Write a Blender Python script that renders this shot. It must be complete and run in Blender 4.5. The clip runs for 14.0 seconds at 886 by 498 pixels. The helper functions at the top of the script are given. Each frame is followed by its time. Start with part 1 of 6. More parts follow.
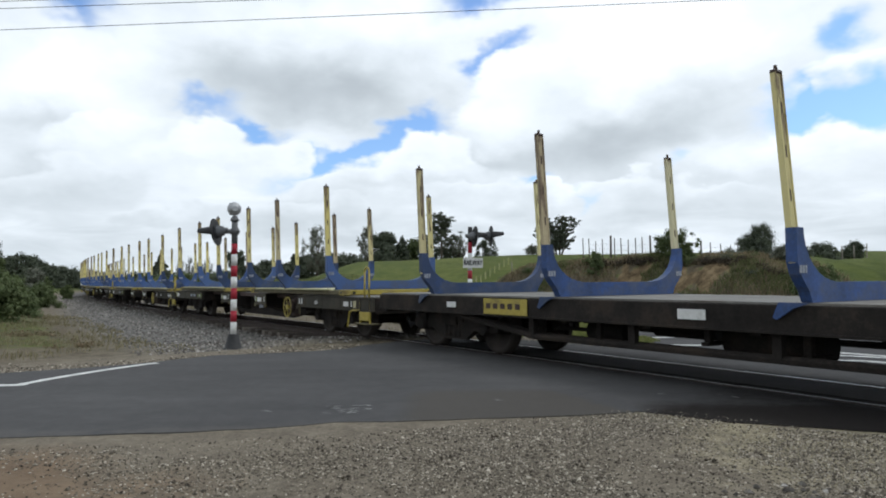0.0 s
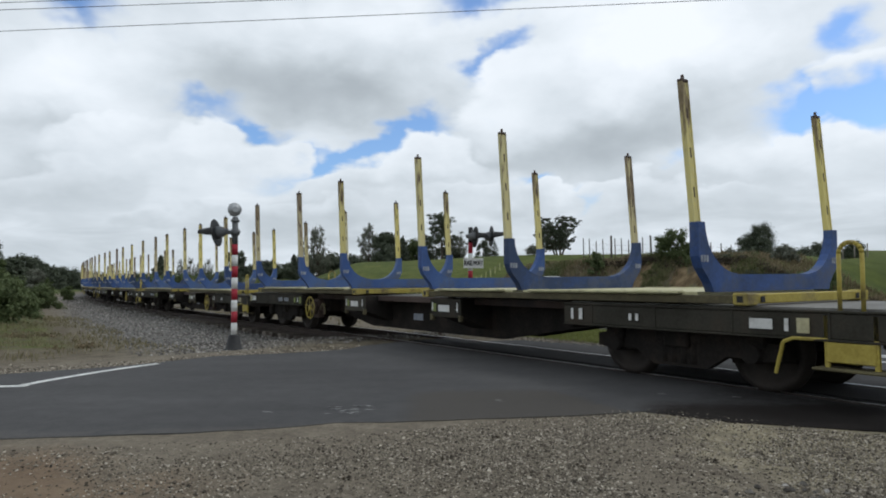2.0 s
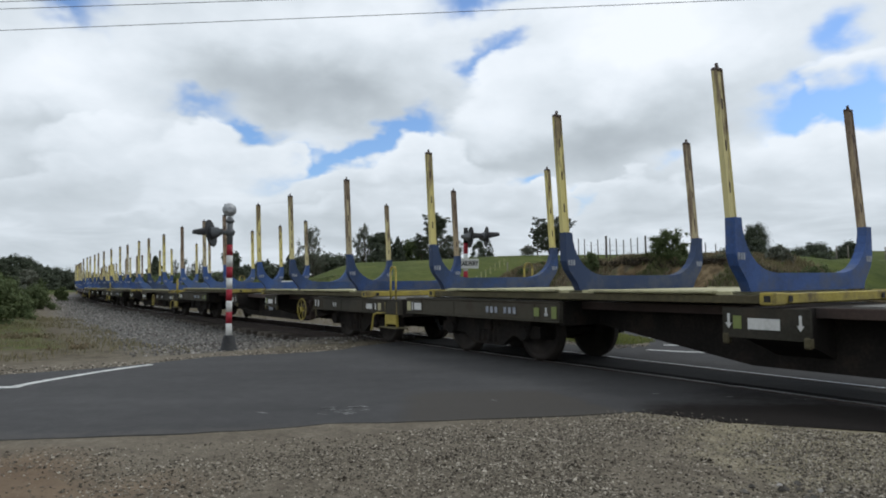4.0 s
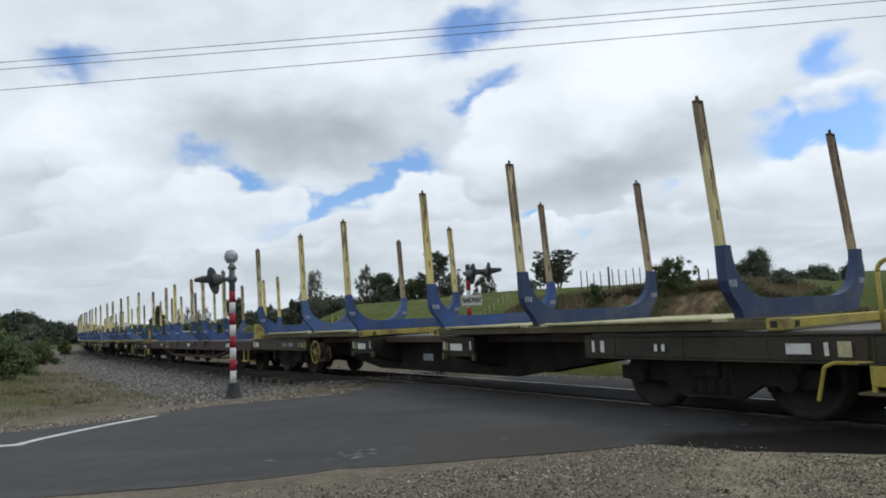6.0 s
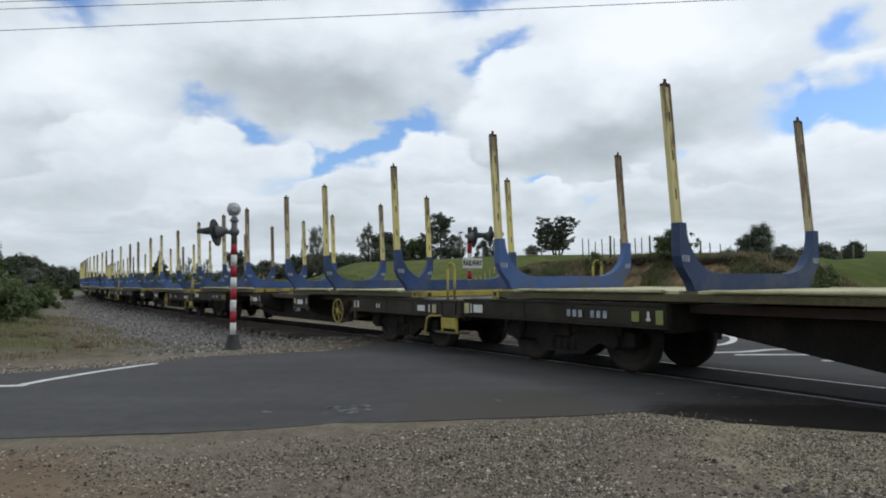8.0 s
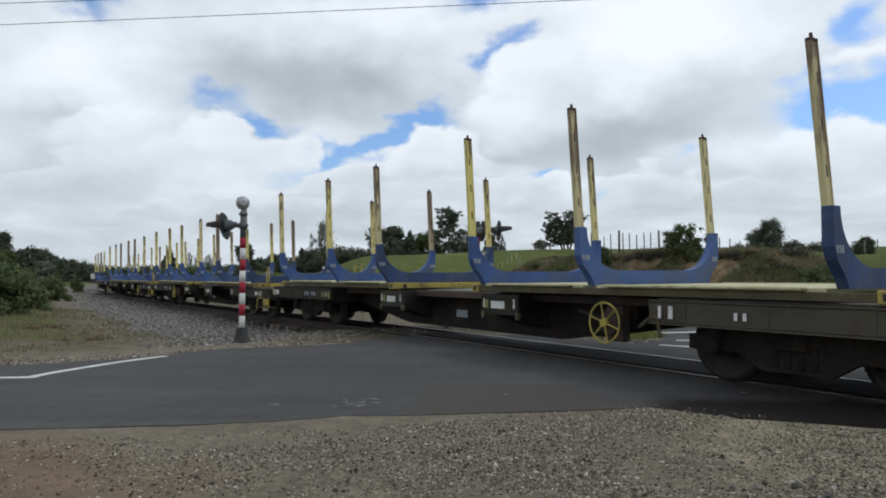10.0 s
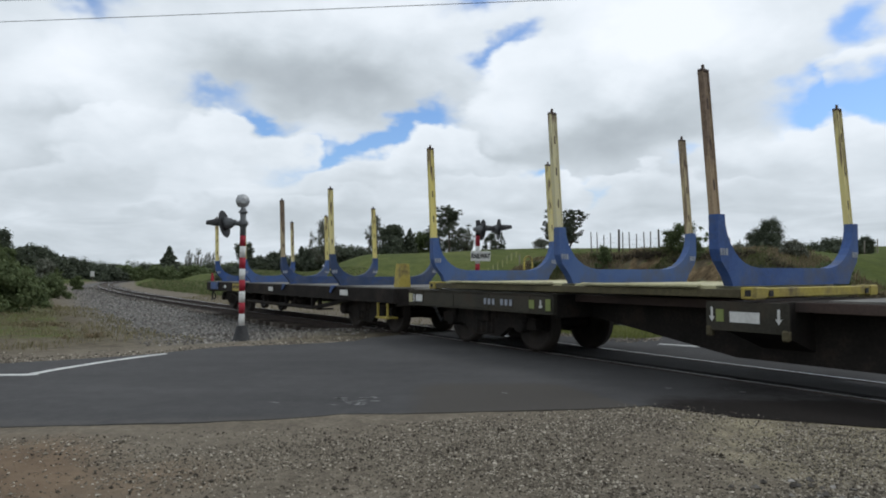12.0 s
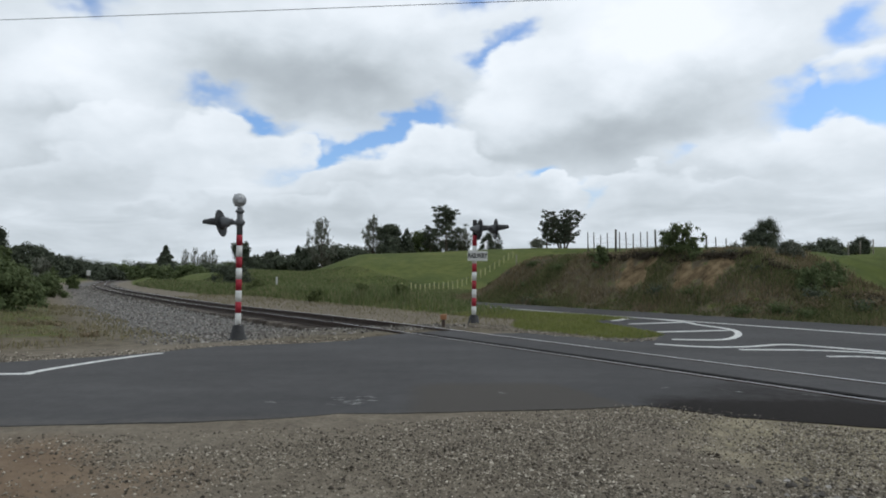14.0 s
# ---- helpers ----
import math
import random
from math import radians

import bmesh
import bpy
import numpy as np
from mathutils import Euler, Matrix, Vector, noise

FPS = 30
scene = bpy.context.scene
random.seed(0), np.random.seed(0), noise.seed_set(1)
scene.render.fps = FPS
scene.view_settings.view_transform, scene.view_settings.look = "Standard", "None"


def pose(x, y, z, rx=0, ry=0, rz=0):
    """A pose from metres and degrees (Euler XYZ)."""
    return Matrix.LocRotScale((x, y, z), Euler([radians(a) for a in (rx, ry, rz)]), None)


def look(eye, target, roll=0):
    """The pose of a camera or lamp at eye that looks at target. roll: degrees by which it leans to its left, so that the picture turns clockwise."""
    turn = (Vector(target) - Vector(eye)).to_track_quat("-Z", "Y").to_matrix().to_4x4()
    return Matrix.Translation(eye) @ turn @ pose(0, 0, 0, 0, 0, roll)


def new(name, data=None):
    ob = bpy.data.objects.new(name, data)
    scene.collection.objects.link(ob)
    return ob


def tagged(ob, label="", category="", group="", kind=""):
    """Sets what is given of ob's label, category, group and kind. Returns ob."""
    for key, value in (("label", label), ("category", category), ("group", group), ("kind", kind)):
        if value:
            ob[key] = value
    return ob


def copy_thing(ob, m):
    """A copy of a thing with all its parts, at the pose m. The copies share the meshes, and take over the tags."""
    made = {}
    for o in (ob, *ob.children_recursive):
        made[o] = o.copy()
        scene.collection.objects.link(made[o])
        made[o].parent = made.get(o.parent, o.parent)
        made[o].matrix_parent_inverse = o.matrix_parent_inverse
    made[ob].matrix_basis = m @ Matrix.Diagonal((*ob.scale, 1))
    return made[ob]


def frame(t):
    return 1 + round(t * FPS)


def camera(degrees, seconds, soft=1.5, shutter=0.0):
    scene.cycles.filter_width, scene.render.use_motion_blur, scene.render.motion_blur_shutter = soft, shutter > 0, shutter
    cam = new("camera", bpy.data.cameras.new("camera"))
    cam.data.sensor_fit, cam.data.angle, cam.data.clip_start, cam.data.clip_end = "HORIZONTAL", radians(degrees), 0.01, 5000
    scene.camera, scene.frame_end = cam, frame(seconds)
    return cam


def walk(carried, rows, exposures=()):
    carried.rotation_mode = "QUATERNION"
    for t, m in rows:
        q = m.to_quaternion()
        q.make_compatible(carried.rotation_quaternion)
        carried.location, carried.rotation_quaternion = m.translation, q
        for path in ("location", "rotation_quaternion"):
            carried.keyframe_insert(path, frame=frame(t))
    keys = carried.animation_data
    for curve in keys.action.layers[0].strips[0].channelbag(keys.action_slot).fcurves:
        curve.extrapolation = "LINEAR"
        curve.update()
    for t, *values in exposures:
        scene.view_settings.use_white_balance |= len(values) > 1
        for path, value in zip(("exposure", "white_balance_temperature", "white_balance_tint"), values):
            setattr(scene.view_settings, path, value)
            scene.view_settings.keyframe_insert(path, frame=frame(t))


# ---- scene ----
# ---------------------------------------------------------------- camera
cam = camera(66.0, 14.0, soft=1.9)
EYE = 1.2
# seconds, pitch, roll, yaw: a tripod that is knocked once
CAMERA_ROWS = [
    (0.0, 2.61, 0.43, -0.37), (0.5, 2.61, 0.43, -0.24), (1.0, 2.66, 0.54, -0.17), (1.5, 2.64, 0.54, -0.26),
    (2.0, 2.64, 0.53, -0.33), (2.5, 2.66, 0.52, -0.46), (3.0, 2.61, 0.44, -0.51), (3.2, 2.63, 0.48, -0.60),
    (5.3, 2.68, 0.63, -0.86), (5.5, 2.87, 1.04, -1.37), (5.6, 3.29, 1.9, -1.36), (5.7, 3.81, 2.7, -1.30),
    (5.8, 5.00, 3.0, -0.70), (5.9, 5.62, 2.9, -0.40), (6.0, 5.85, 2.95, -0.40), (6.2, 5.85, 3.0, -0.36),
    (6.5, 5.06, 2.60, -0.52), (7.0, 3.74, 1.48, -0.43), (7.5, 3.04, 0.72, -0.46), (8.0, 2.64, 0.47, -0.40),
    (10.5, 2.13, 0.22, 0.37), (11.0, 2.11, 0.17, 0.37), (11.5, 2.11, 0.17, 0.36), (12.0, 2.03, 0.10, 0.26),
    (12.5, 2.02, 0.10, 0.17), (13.0, 2.02, 0.04, 0.08), (13.5, 2.01, 0.01, 0.03), (14.0, 2.00, 0.00, 0.00)]
walk(cam, [(t, pose(0, 0, EYE, 90 + p, r, y)) for t, p, r, y in CAMERA_ROWS],
     [(0.0, 0.31, 6200, 9), (0.5, 0.23, 6200, 9), (1.0, 0.08, 6200, 9), (1.5, 0.05, 6200, 9), (14.0, 0.05, 6200, 9)])

# ---------------------------------------------------------------- plan of the railway
THETA = radians(33.2)
ND = Vector((math.cos(THETA), math.sin(THETA), 0))      # across the track, away from the camera
DD = Vector((-math.sin(THETA), math.cos(THETA), 0))     # along the track, towards the far curve
TRACK_Q = 7.52                                          # distance of the track's centre line
CURVE_S, CURVE_R = 42.0, 420.0                          # where the far curve begins, its radius
CURVE_O = ND * (TRACK_Q + CURVE_R) + DD * CURVE_S


def grade(s):
    """The line falls a little past the crossing."""
    return -0.13 * smooth(12, 34, s)


def on_track(s, q=0.0, z=0.0):
    """Place at s metres along the track and q metres beyond its centre line."""
    z += grade(s)
    if s <= CURVE_S:
        p = ND * (TRACK_Q + q) + DD * s
    else:
        a = (s - CURVE_S) / CURVE_R
        p = CURVE_O + (-ND * math.cos(a) + DD * math.sin(a)) * (CURVE_R - q)
    return Vector((p.x, p.y, z))


def track_coords(x, y):
    s = DD.x * x + DD.y * y
    q = ND.x * x + ND.y * y - TRACK_Q
    if s > CURVE_S:
        vx, vy = x - CURVE_O.x, y - CURVE_O.y
        q = CURVE_R - math.hypot(vx, vy)
        a = math.atan2(vx * DD.x + vy * DD.y, -(vx * ND.x + vy * ND.y))
        s = CURVE_S + CURVE_R * a
    return s, q


def smooth(a, b, x):
    t = min(1.0, max(0.0, (x - a) / (b - a)))
    return t * t * (3 - 2 * t)


# ---------------------------------------------------------------- node helpers
def math_node(nt, op, a, b=None, clamp=False):
    n = nt.nodes.new("ShaderNodeMath")
    n.operation, n.use_clamp = op, clamp
    for i, v in enumerate((a, b)):
        if v is None:
            continue
        if isinstance(v, (int, float)):
            n.inputs[i].default_value = v
        else:
            nt.links.new(v, n.inputs[i])
    return n.outputs[0]


def noise_tex(nt, vec, scale, detail=4.0, rough=0.55, distort=0.0):
    n = nt.nodes.new("ShaderNodeTexNoise")
    n.inputs["Scale"].default_value, n.inputs["Detail"].default_value = scale, detail
    n.inputs["Roughness"].default_value, n.inputs["Distortion"].default_value = rough, distort
    if vec is not None:
        nt.links.new(vec, n.inputs["Vector"])
    return n.outputs["Fac"]


def ramp(nt, fac, stops):
    n = nt.nodes.new("ShaderNodeValToRGB")
    e = n.color_ramp.elements
    while len(e) < len(stops):
        e.new(0.5)
    for el, (pos, col) in zip(e, stops):
        el.position = pos
        el.color = (*col, 1) if len(col) == 3 else col
    nt.links.new(fac, n.inputs[0])
    return n.outputs[0]


def mix_col(nt, fac, a, b):
    n = nt.nodes.new("ShaderNodeMix")
    n.data_type = "RGBA"
    for sock, v in ((n.inputs[0], fac), (n.inputs[6], a), (n.inputs[7], b)):
        if isinstance(v, (int, float)):
            sock.default_value = v
        elif isinstance(v, tuple):
            sock.default_value = (*v, 1)
        else:
            nt.links.new(v, sock)
    return n.outputs[2]


# ---------------------------------------------------------------- world, sun
def vec_node(nt, op, a, b=None, c=None):
    n = nt.nodes.new("ShaderNodeVectorMath")
    n.operation = op
    for i, v in enumerate((a, b, c)):
        if v is None:
            continue
        if isinstance(v, tuple):
            n.inputs[i].default_value = v
        else:
            nt.links.new(v, n.inputs[i])
    return n.outputs["Value"] if op == "DOT_PRODUCT" else n.outputs[0]


def step_node(nt, x, lo, hi):
    n = nt.nodes.new("ShaderNodeMapRange")
    n.interpolation_type = "SMOOTHSTEP"
    n.inputs[1].default_value, n.inputs[2].default_value = lo, hi
    nt.links.new(x, n.inputs[0])
    return n.outputs[0]


def build_world():
    """Broken cumulus: a Nishita sky seen through gaps, soft grey bellies, white heaped tops along the gaps."""
    w = bpy.data.worlds.new("cloudy_sky")
    scene.world = w
    w.use_nodes = True
    nt = w.node_tree
    nt.nodes.clear()
    out = nt.nodes.new("ShaderNodeOutputWorld")
    bg = nt.nodes.new("ShaderNodeBackground")
    nt.links.new(bg.outputs[0], out.inputs[0])
    sky = nt.nodes.new("ShaderNodeTexSky")
    sky.sky_type, sky.sun_disc = "NISHITA", False
    sky.sun_elevation, sky.sun_rotation = radians(50), radians(82)
    blue = vec_node(nt, "MULTIPLY", sky.outputs[0], (0.094, 0.118, 0.150))
    gen = nt.nodes.new("ShaderNodeTexCoord").outputs["Generated"]
    vec = vec_node(nt, "MULTIPLY", gen, (1.0, 1.0, 1.7))

    def warp(scale, detail, amount):
        n = nt.nodes.new("ShaderNodeTexNoise")
        n.inputs["Scale"].default_value, n.inputs["Detail"].default_value = scale, detail
        nt.links.new(vec, n.inputs["Vector"])
        return vec_node(nt, "MULTIPLY", vec_node(nt, "SUBTRACT", n.outputs["Color"], (0.5, 0.5, 0.5)), (amount, 0.0, amount))

    # the sky ahead as a plane: across (x), up (z), one unit away
    sep = nt.nodes.new("ShaderNodeSeparateXYZ")
    nt.links.new(gen, sep.inputs[0])
    deep = math_node(nt, "MAXIMUM", sep.outputs[1], 0.15)
    ahead = step_node(nt, sep.outputs[1], 0.2, 0.4)
    cb = nt.nodes.new("ShaderNodeCombineXYZ")
    nt.links.new(math_node(nt, "DIVIDE", sep.outputs[0], deep), cb.inputs[0])
    nt.links.new(math_node(nt, "DIVIDE", sep.outputs[2], deep), cb.inputs[2])
    flat = cb.outputs[0]
    big_w, fine_w = warp(4.0, 3.0, 0.10), warp(15.0, 3.5, 0.10)
    soft_pos = vec_node(nt, "ADD", flat, vec_node(nt, "ADD", big_w, vec_node(nt, "MULTIPLY", fine_w, (0.6, 0.6, 0.6))))
    edge_pos = vec_node(nt, "ADD", flat, vec_node(nt, "ADD", vec_node(nt, "MULTIPLY", big_w, (0.35, 0.35, 0.35)), fine_w))

    def local(pos, px, py, a, b, tilt):
        """Coordinates inside an ellipse: -1 to 1 along and across it."""
        c = Vector(((px - 784) / 1207.25, 0, (483 - py) / 1207.25))
        ct, st = math.cos(tilt), math.sin(tilt)
        res = []
        for ax in (Vector((ct, 0, st)) * (1207.25 / a), Vector((-st, 0, ct)) * (1207.25 / b)):
            res.append(math_node(nt, "SUBTRACT", vec_node(nt, "DOT_PRODUCT", pos, tuple(ax)), ax.dot(c)))
        return res

    def soft(pos, px, py, a, b, tilt):
        u, v = local(pos, px, py, a, b, tilt)
        r = math_node(nt, "ADD", math_node(nt, "MULTIPLY", u, u), math_node(nt, "MULTIPLY", v, v))
        return math_node(nt, "POWER", 2.718, math_node(nt, "MULTIPLY", r, -1.0))

    def total(pos, blobs):
        acc = None
        for *shape, k in blobs:
            m = math_node(nt, "MULTIPLY", soft(pos, *shape), k)
            acc = m if acc is None else math_node(nt, "ADD", acc, m)
        return math_node(nt, "MULTIPLY", acc, ahead)

    bellies = total(soft_pos, [
        (620, 170, 230, 60, -0.12, 0.46), (430, 110, 170, 40, -0.1, 0.26), (690, 105, 130, 60, 0.1, 0.12), (40, 185, 90, 42, 0.0, 0.32),
        (150, 312, 140, 32, 0.12, 0.46), (60, 275, 120, 30, 0.1, 0.18), (1080, 235, 180, 44, 0.12, 0.44), (1230, 165, 150, 60, 0.3, 0.26),
        (880, 270, 90, 22, 0.0, 0.22), (800, 320, 90, 16, 0.0, 0.24), (560, 330, 130, 16, 0.0, 0.20), (1250, 300, 200, 24, -0.05, 0.24), (700, 365, 300, 16, 0.0, 0.14), (1050, 375, 260, 20, 0.0, 0.14), (1400, 330, 160, 20, 0.0, 0.14)])
    crowns = total(soft_pos, [
        (1180, 45, 190, 85, 0.2, 0.45), (70, 95, 130, 55, 0.1, 0.26), (230, 215, 130, 40, 0.15, 0.24), (600, 15, 260, 35, 0.0, 0.14),
        (900, 190, 60, 50, 0.6, 0.28), (1330, 260, 110, 30, 0.0, 0.18), (300, 300, 90, 34, 0.1, 0.22), (470, 300, 90, 28, 0.0, 0.18),
        (1100, 335, 160, 22, 0.0, 0.16), (1480, 300, 120, 40, 0.0, 0.10), (250, 365, 160, 14, 0.0, 0.10)])
    n_big, n_mid = noise_tex(nt, vec, 5.0, 5, 0.5), noise_tex(nt, vec, 13.0, 7, 0.55, 0.3)
    grain = math_node(nt, "ADD", math_node(nt, "MULTIPLY", math_node(nt, "SUBTRACT", n_big, 0.5), 0.55),
                      math_node(nt, "MULTIPLY", math_node(nt, "SUBTRACT", n_mid, 0.5), 0.45))
    br = math_node(nt, "ADD", math_node(nt, "ADD", 0.62, grain), math_node(nt, "SUBTRACT", crowns, bellies))
    # low cloud turns an even pale grey towards the horizon
    low = step_node(nt, sep.outputs[2], 0.19, 0.06)
    layers = noise_tex(nt, vec_node(nt, "MULTIPLY", gen, (1.0, 1.0, 4.5)), 6.5, 6, 0.55, 0.4)
    lv = nt.nodes.new("ShaderNodeMix")
    nt.links.new(math_node(nt, "MULTIPLY", low, 0.8), lv.inputs[0])
    nt.links.new(br, lv.inputs[2])
    nt.links.new(math_node(nt, "ADD", 0.40, math_node(nt, "MULTIPLY", math_node(nt, "SUBTRACT", layers, 0.5), 1.3)), lv.inputs[3])
    br = lv.outputs[0]

    gaps = total(edge_pos, [
        (362, 160, 66, 26, -0.2, 0.98), (468, 208, 62, 17, -0.1, 1.3), (650, 252, 150, 24, 0.20, 1.7), (765, 196, 50, 26, 0.5, 1.2),
        (905, 62, 60, 24, 0.5, 1.15), (845, 100, 34, 26, 0.5, 0.7), (1500, 172, 120, 48, 0.15, 2.2), (1532, 34, 58, 38, 0.6, 1.2),
        (955, 300, 36, 16, 0.2, 1.1), (1046, 325, 22, 24, 0.4, 0.85), (1215, 262, 22, 24, 0.2, 0.65), (130, -20, 90, 36, -0.3, 1.2),
        (880, -45, 90, 40, 0.3, 1.4)])
    gap = math_node(nt, "ADD", gaps, math_node(nt, "MULTIPLY", math_node(nt, "SUBTRACT", n_mid, 0.5), 0.7))
    cover = math_node(nt, "SUBTRACT", 1.0, math_node(nt, "MULTIPLY", step_node(nt, gap, 0.16, 1.25), 0.95))

    # heaped tops that stand before the gaps: crisp above, melting away below. px, py, half widths, tilt, brightness
    for px, py, a, b, tilt, top in (
            (130, 330, 150, 70, 0.15, 0.70), (360, 262, 106, 80, 0.05, 0.94), (486, 284, 86, 58, 0.0, 0.80), (640, 318, 120, 40, 0.0, 0.72), (772, 290, 98, 70, 0.1, 0.92),
            (560, 372, 150, 44, 0.0, 0.60), (870, 352, 130, 42, 0.0, 0.66), (1260, 352, 150, 44, 0.0, 0.66), (330, 372, 130, 36, 0.0, 0.60),
            (1480, 280, 150, 82, 0.12, 0.95), (1545, 120, 90, 48, 0.2, 0.92), (940, 170, 120, 110, 0.6, 0.95), (990, 330, 62, 40, 0.0, 0.86),
            (1110, 330, 110, 50, 0.0, 0.76), (180, 232, 130, 60, 0.2, 0.84)):
        u, v = local(edge_pos, px, py, a, b, tilt)
        r = math_node(nt, "ADD", math_node(nt, "MULTIPLY", u, u), math_node(nt, "MULTIPLY", v, v))
        m = math_node(nt, "MULTIPLY", step_node(nt, r, 1.12, 0.62), step_node(nt, v, -0.75, 0.35))
        m = math_node(nt, "MULTIPLY", m, ahead)
        head = nt.nodes.new("ShaderNodeMix")
        nt.links.new(math_node(nt, "MULTIPLY", m, 0.8), head.inputs[0])
        nt.links.new(br, head.inputs[2])
        nt.links.new(math_node(nt, "ADD", math_node(nt, "MULTIPLY", grain, 0.7), math_node(nt, "ADD", top - 0.30, math_node(nt, "MULTIPLY", v, 0.34))), head.inputs[3])
        br = head.outputs[0]
        cover = math_node(nt, "MAXIMUM", cover, m)
    cloud = ramp(nt, br, [(0.0, (0.43, 0.465, 0.49)), (0.28, (0.545, 0.585, 0.61)), (0.55, (0.70, 0.74, 0.77)),
                          (0.80, (0.84, 0.872, 0.90)), (1.0, (0.92, 0.94, 0.96))])
    nt.links.new(mix_col(nt, cover, blue, cloud), bg.inputs[0])
    bg.inputs[1].default_value = 1.0


build_world()
sun_data = bpy.data.lights.new("sun", "SUN")
sun_data.energy, sun_data.angle, sun_data.color = 0.7, radians(14), (1.0, 0.97, 0.92)
sun = new("sun", sun_data)
sun.matrix_world = look((0, 0, 60), Vector((0, 0, 60)) - Vector((math.sin(radians(82)) * math.cos(radians(50)), math.cos(radians(82)) * math.cos(radians(50)), math.sin(radians(50)))))


# ---------------------------------------------------------------- materials
def material(name, stops, scale=4.0, fine=40.0, rough=0.85, metal=0.0, bump=0.15, bump_scale=60.0, spec=0.3, dirt=None, dirt_amt=0.0,
             dirt_scale=1.5, coords="Object", random_piece=0.0, streak=None):
    """A grained surface: a colour ramp over two sizes of noise, patches of dirt, fine relief."""
    m = bpy.data.materials.new(name)
    m.use_nodes = True
    nt = m.node_tree
    b = nt.nodes["Principled BSDF"]
    tc = nt.nodes.new("ShaderNodeTexCoord")
    vec = tc.outputs[coords]
    if streak:
        mp = nt.nodes.new("ShaderNodeMapping")
        mp.inputs["Scale"].default_value = streak
        nt.links.new(vec, mp.inputs[0])
        vec = mp.outputs[0]
    n1, n2 = noise_tex(nt, vec, scale, 5), noise_tex(nt, vec, fine, 4, 0.7)
    fac = math_node(nt, "ADD", math_node(nt, "MULTIPLY", n1, 0.6), math_node(nt, "MULTIPLY", n2, 0.4))
    if random_piece:
        oi = nt.nodes.new("ShaderNodeObjectInfo")
        k = math_node(nt, "MULTIPLY", math_node(nt, "SUBTRACT", oi.outputs["Random"], 0.5), random_piece)
        fac = math_node(nt, "ADD", fac, k)
    lo, hi = 0.32, 0.68
    k = len(stops)
    col = ramp(nt, fac, [(lo + (hi - lo) * i / max(1, k - 1), c) for i, c in enumerate(stops)])
    if dirt:
        nd = noise_tex(nt, vec, dirt_scale, 6, 0.65)
        dm = ramp(nt, nd, [(0.62 - 0.3 * dirt_amt, (0, 0, 0)), (0.80 - 0.2 * dirt_amt, (1, 1, 1))])
        col = mix_col(nt, math_node(nt, "MULTIPLY", dm, min(1.0, 0.5 + dirt_amt)), col, dirt)
    nt.links.new(col, b.inputs["Base Color"])
    b.inputs["Roughness"].default_value, b.inputs["Metallic"].default_value = rough, metal
    b.inputs["Specular IOR Level"].default_value = spec
    if bump:
        nb = noise_tex(nt, vec, bump_scale, 5, 0.7)
        bn = nt.nodes.new("ShaderNodeBump")
        bn.inputs["Strength"].default_value, bn.inputs["Distance"].default_value = min(1.0, bump * 2), bump * 0.1
        nt.links.new(nb, bn.inputs["Height"])
        nt.links.new(bn.outputs[0], b.inputs["Normal"])
    return m


def asphalt_material():
    """Worn chip seal: pale and dark areas, stone chips, tar and brown dirt where the surface attribute says."""
    m = bpy.data.materials.new("asphalt")
    m.use_nodes = True
    nt = m.node_tree
    b = nt.nodes["Principled BSDF"]
    vec = nt.nodes.new("ShaderNodeTexCoord").outputs["Object"]
    mp = nt.nodes.new("ShaderNodeMapping")
    mp.inputs["Rotation"].default_value = (0, 0, 0.12)
    mp.inputs["Scale"].default_value = (0.22, 1.0, 1.0)
    nt.links.new(vec, mp.inputs[0])
    big, wheel = noise_tex(nt, vec, 0.35, 6, 0.6), noise_tex(nt, mp.outputs[0], 1.6, 5, 0.6)
    chip, mid = noise_tex(nt, vec, 95, 3, 0.7), noise_tex(nt, vec, 6.0, 6, 0.7)
    k = math_node(nt, "ADD", math_node(nt, "MULTIPLY", big, 0.34), math_node(nt, "MULTIPLY", wheel, 0.16))
    k = math_node(nt, "ADD", k, math_node(nt, "ADD", math_node(nt, "MULTIPLY", chip, 0.32), math_node(nt, "MULTIPLY", mid, 0.18)))
    col = ramp(nt, k, [(0.34, (0.041, 0.040, 0.041)), (0.5, (0.068, 0.0665, 0.067)), (0.66, (0.104, 0.102, 0.101))])
    at = nt.nodes.new("ShaderNodeAttribute")
    at.attribute_name = "wear"
    sep = nt.nodes.new("ShaderNodeSeparateColor")
    nt.links.new(at.outputs["Color"], sep.inputs[0])
    for ch, tone, amount in ((1, (0.070, 0.063, 0.055), 0.75), (2, (0.115, 0.105, 0.092), 0.8), (0, (0.014, 0.0115, 0.0102), 0.95)):
        edge = math_node(nt, "ADD", sep.outputs[ch], math_node(nt, "MULTIPLY", math_node(nt, "SUBTRACT", mid, 0.5), 0.8))
        mask = ramp(nt, edge, [(0.26, (0, 0, 0)), (0.80, (1, 1, 1))])
        col = mix_col(nt, math_node(nt, "MULTIPLY", mask, amount), col, tone)
    nt.links.new(col, b.inputs["Base Color"])
    b.inputs["Roughness"].default_value = 0.88
    b.inputs["Specular IOR Level"].default_value = 0.08
    bn = nt.nodes.new("ShaderNodeBump")
    bn.inputs["Strength"].default_value, bn.inputs["Distance"].default_value = 0.35, 0.008
    nt.links.new(math_node(nt, "ADD", chip, mid), bn.inputs["Height"])
    nt.links.new(bn.outputs[0], b.inputs["Normal"])
    return m


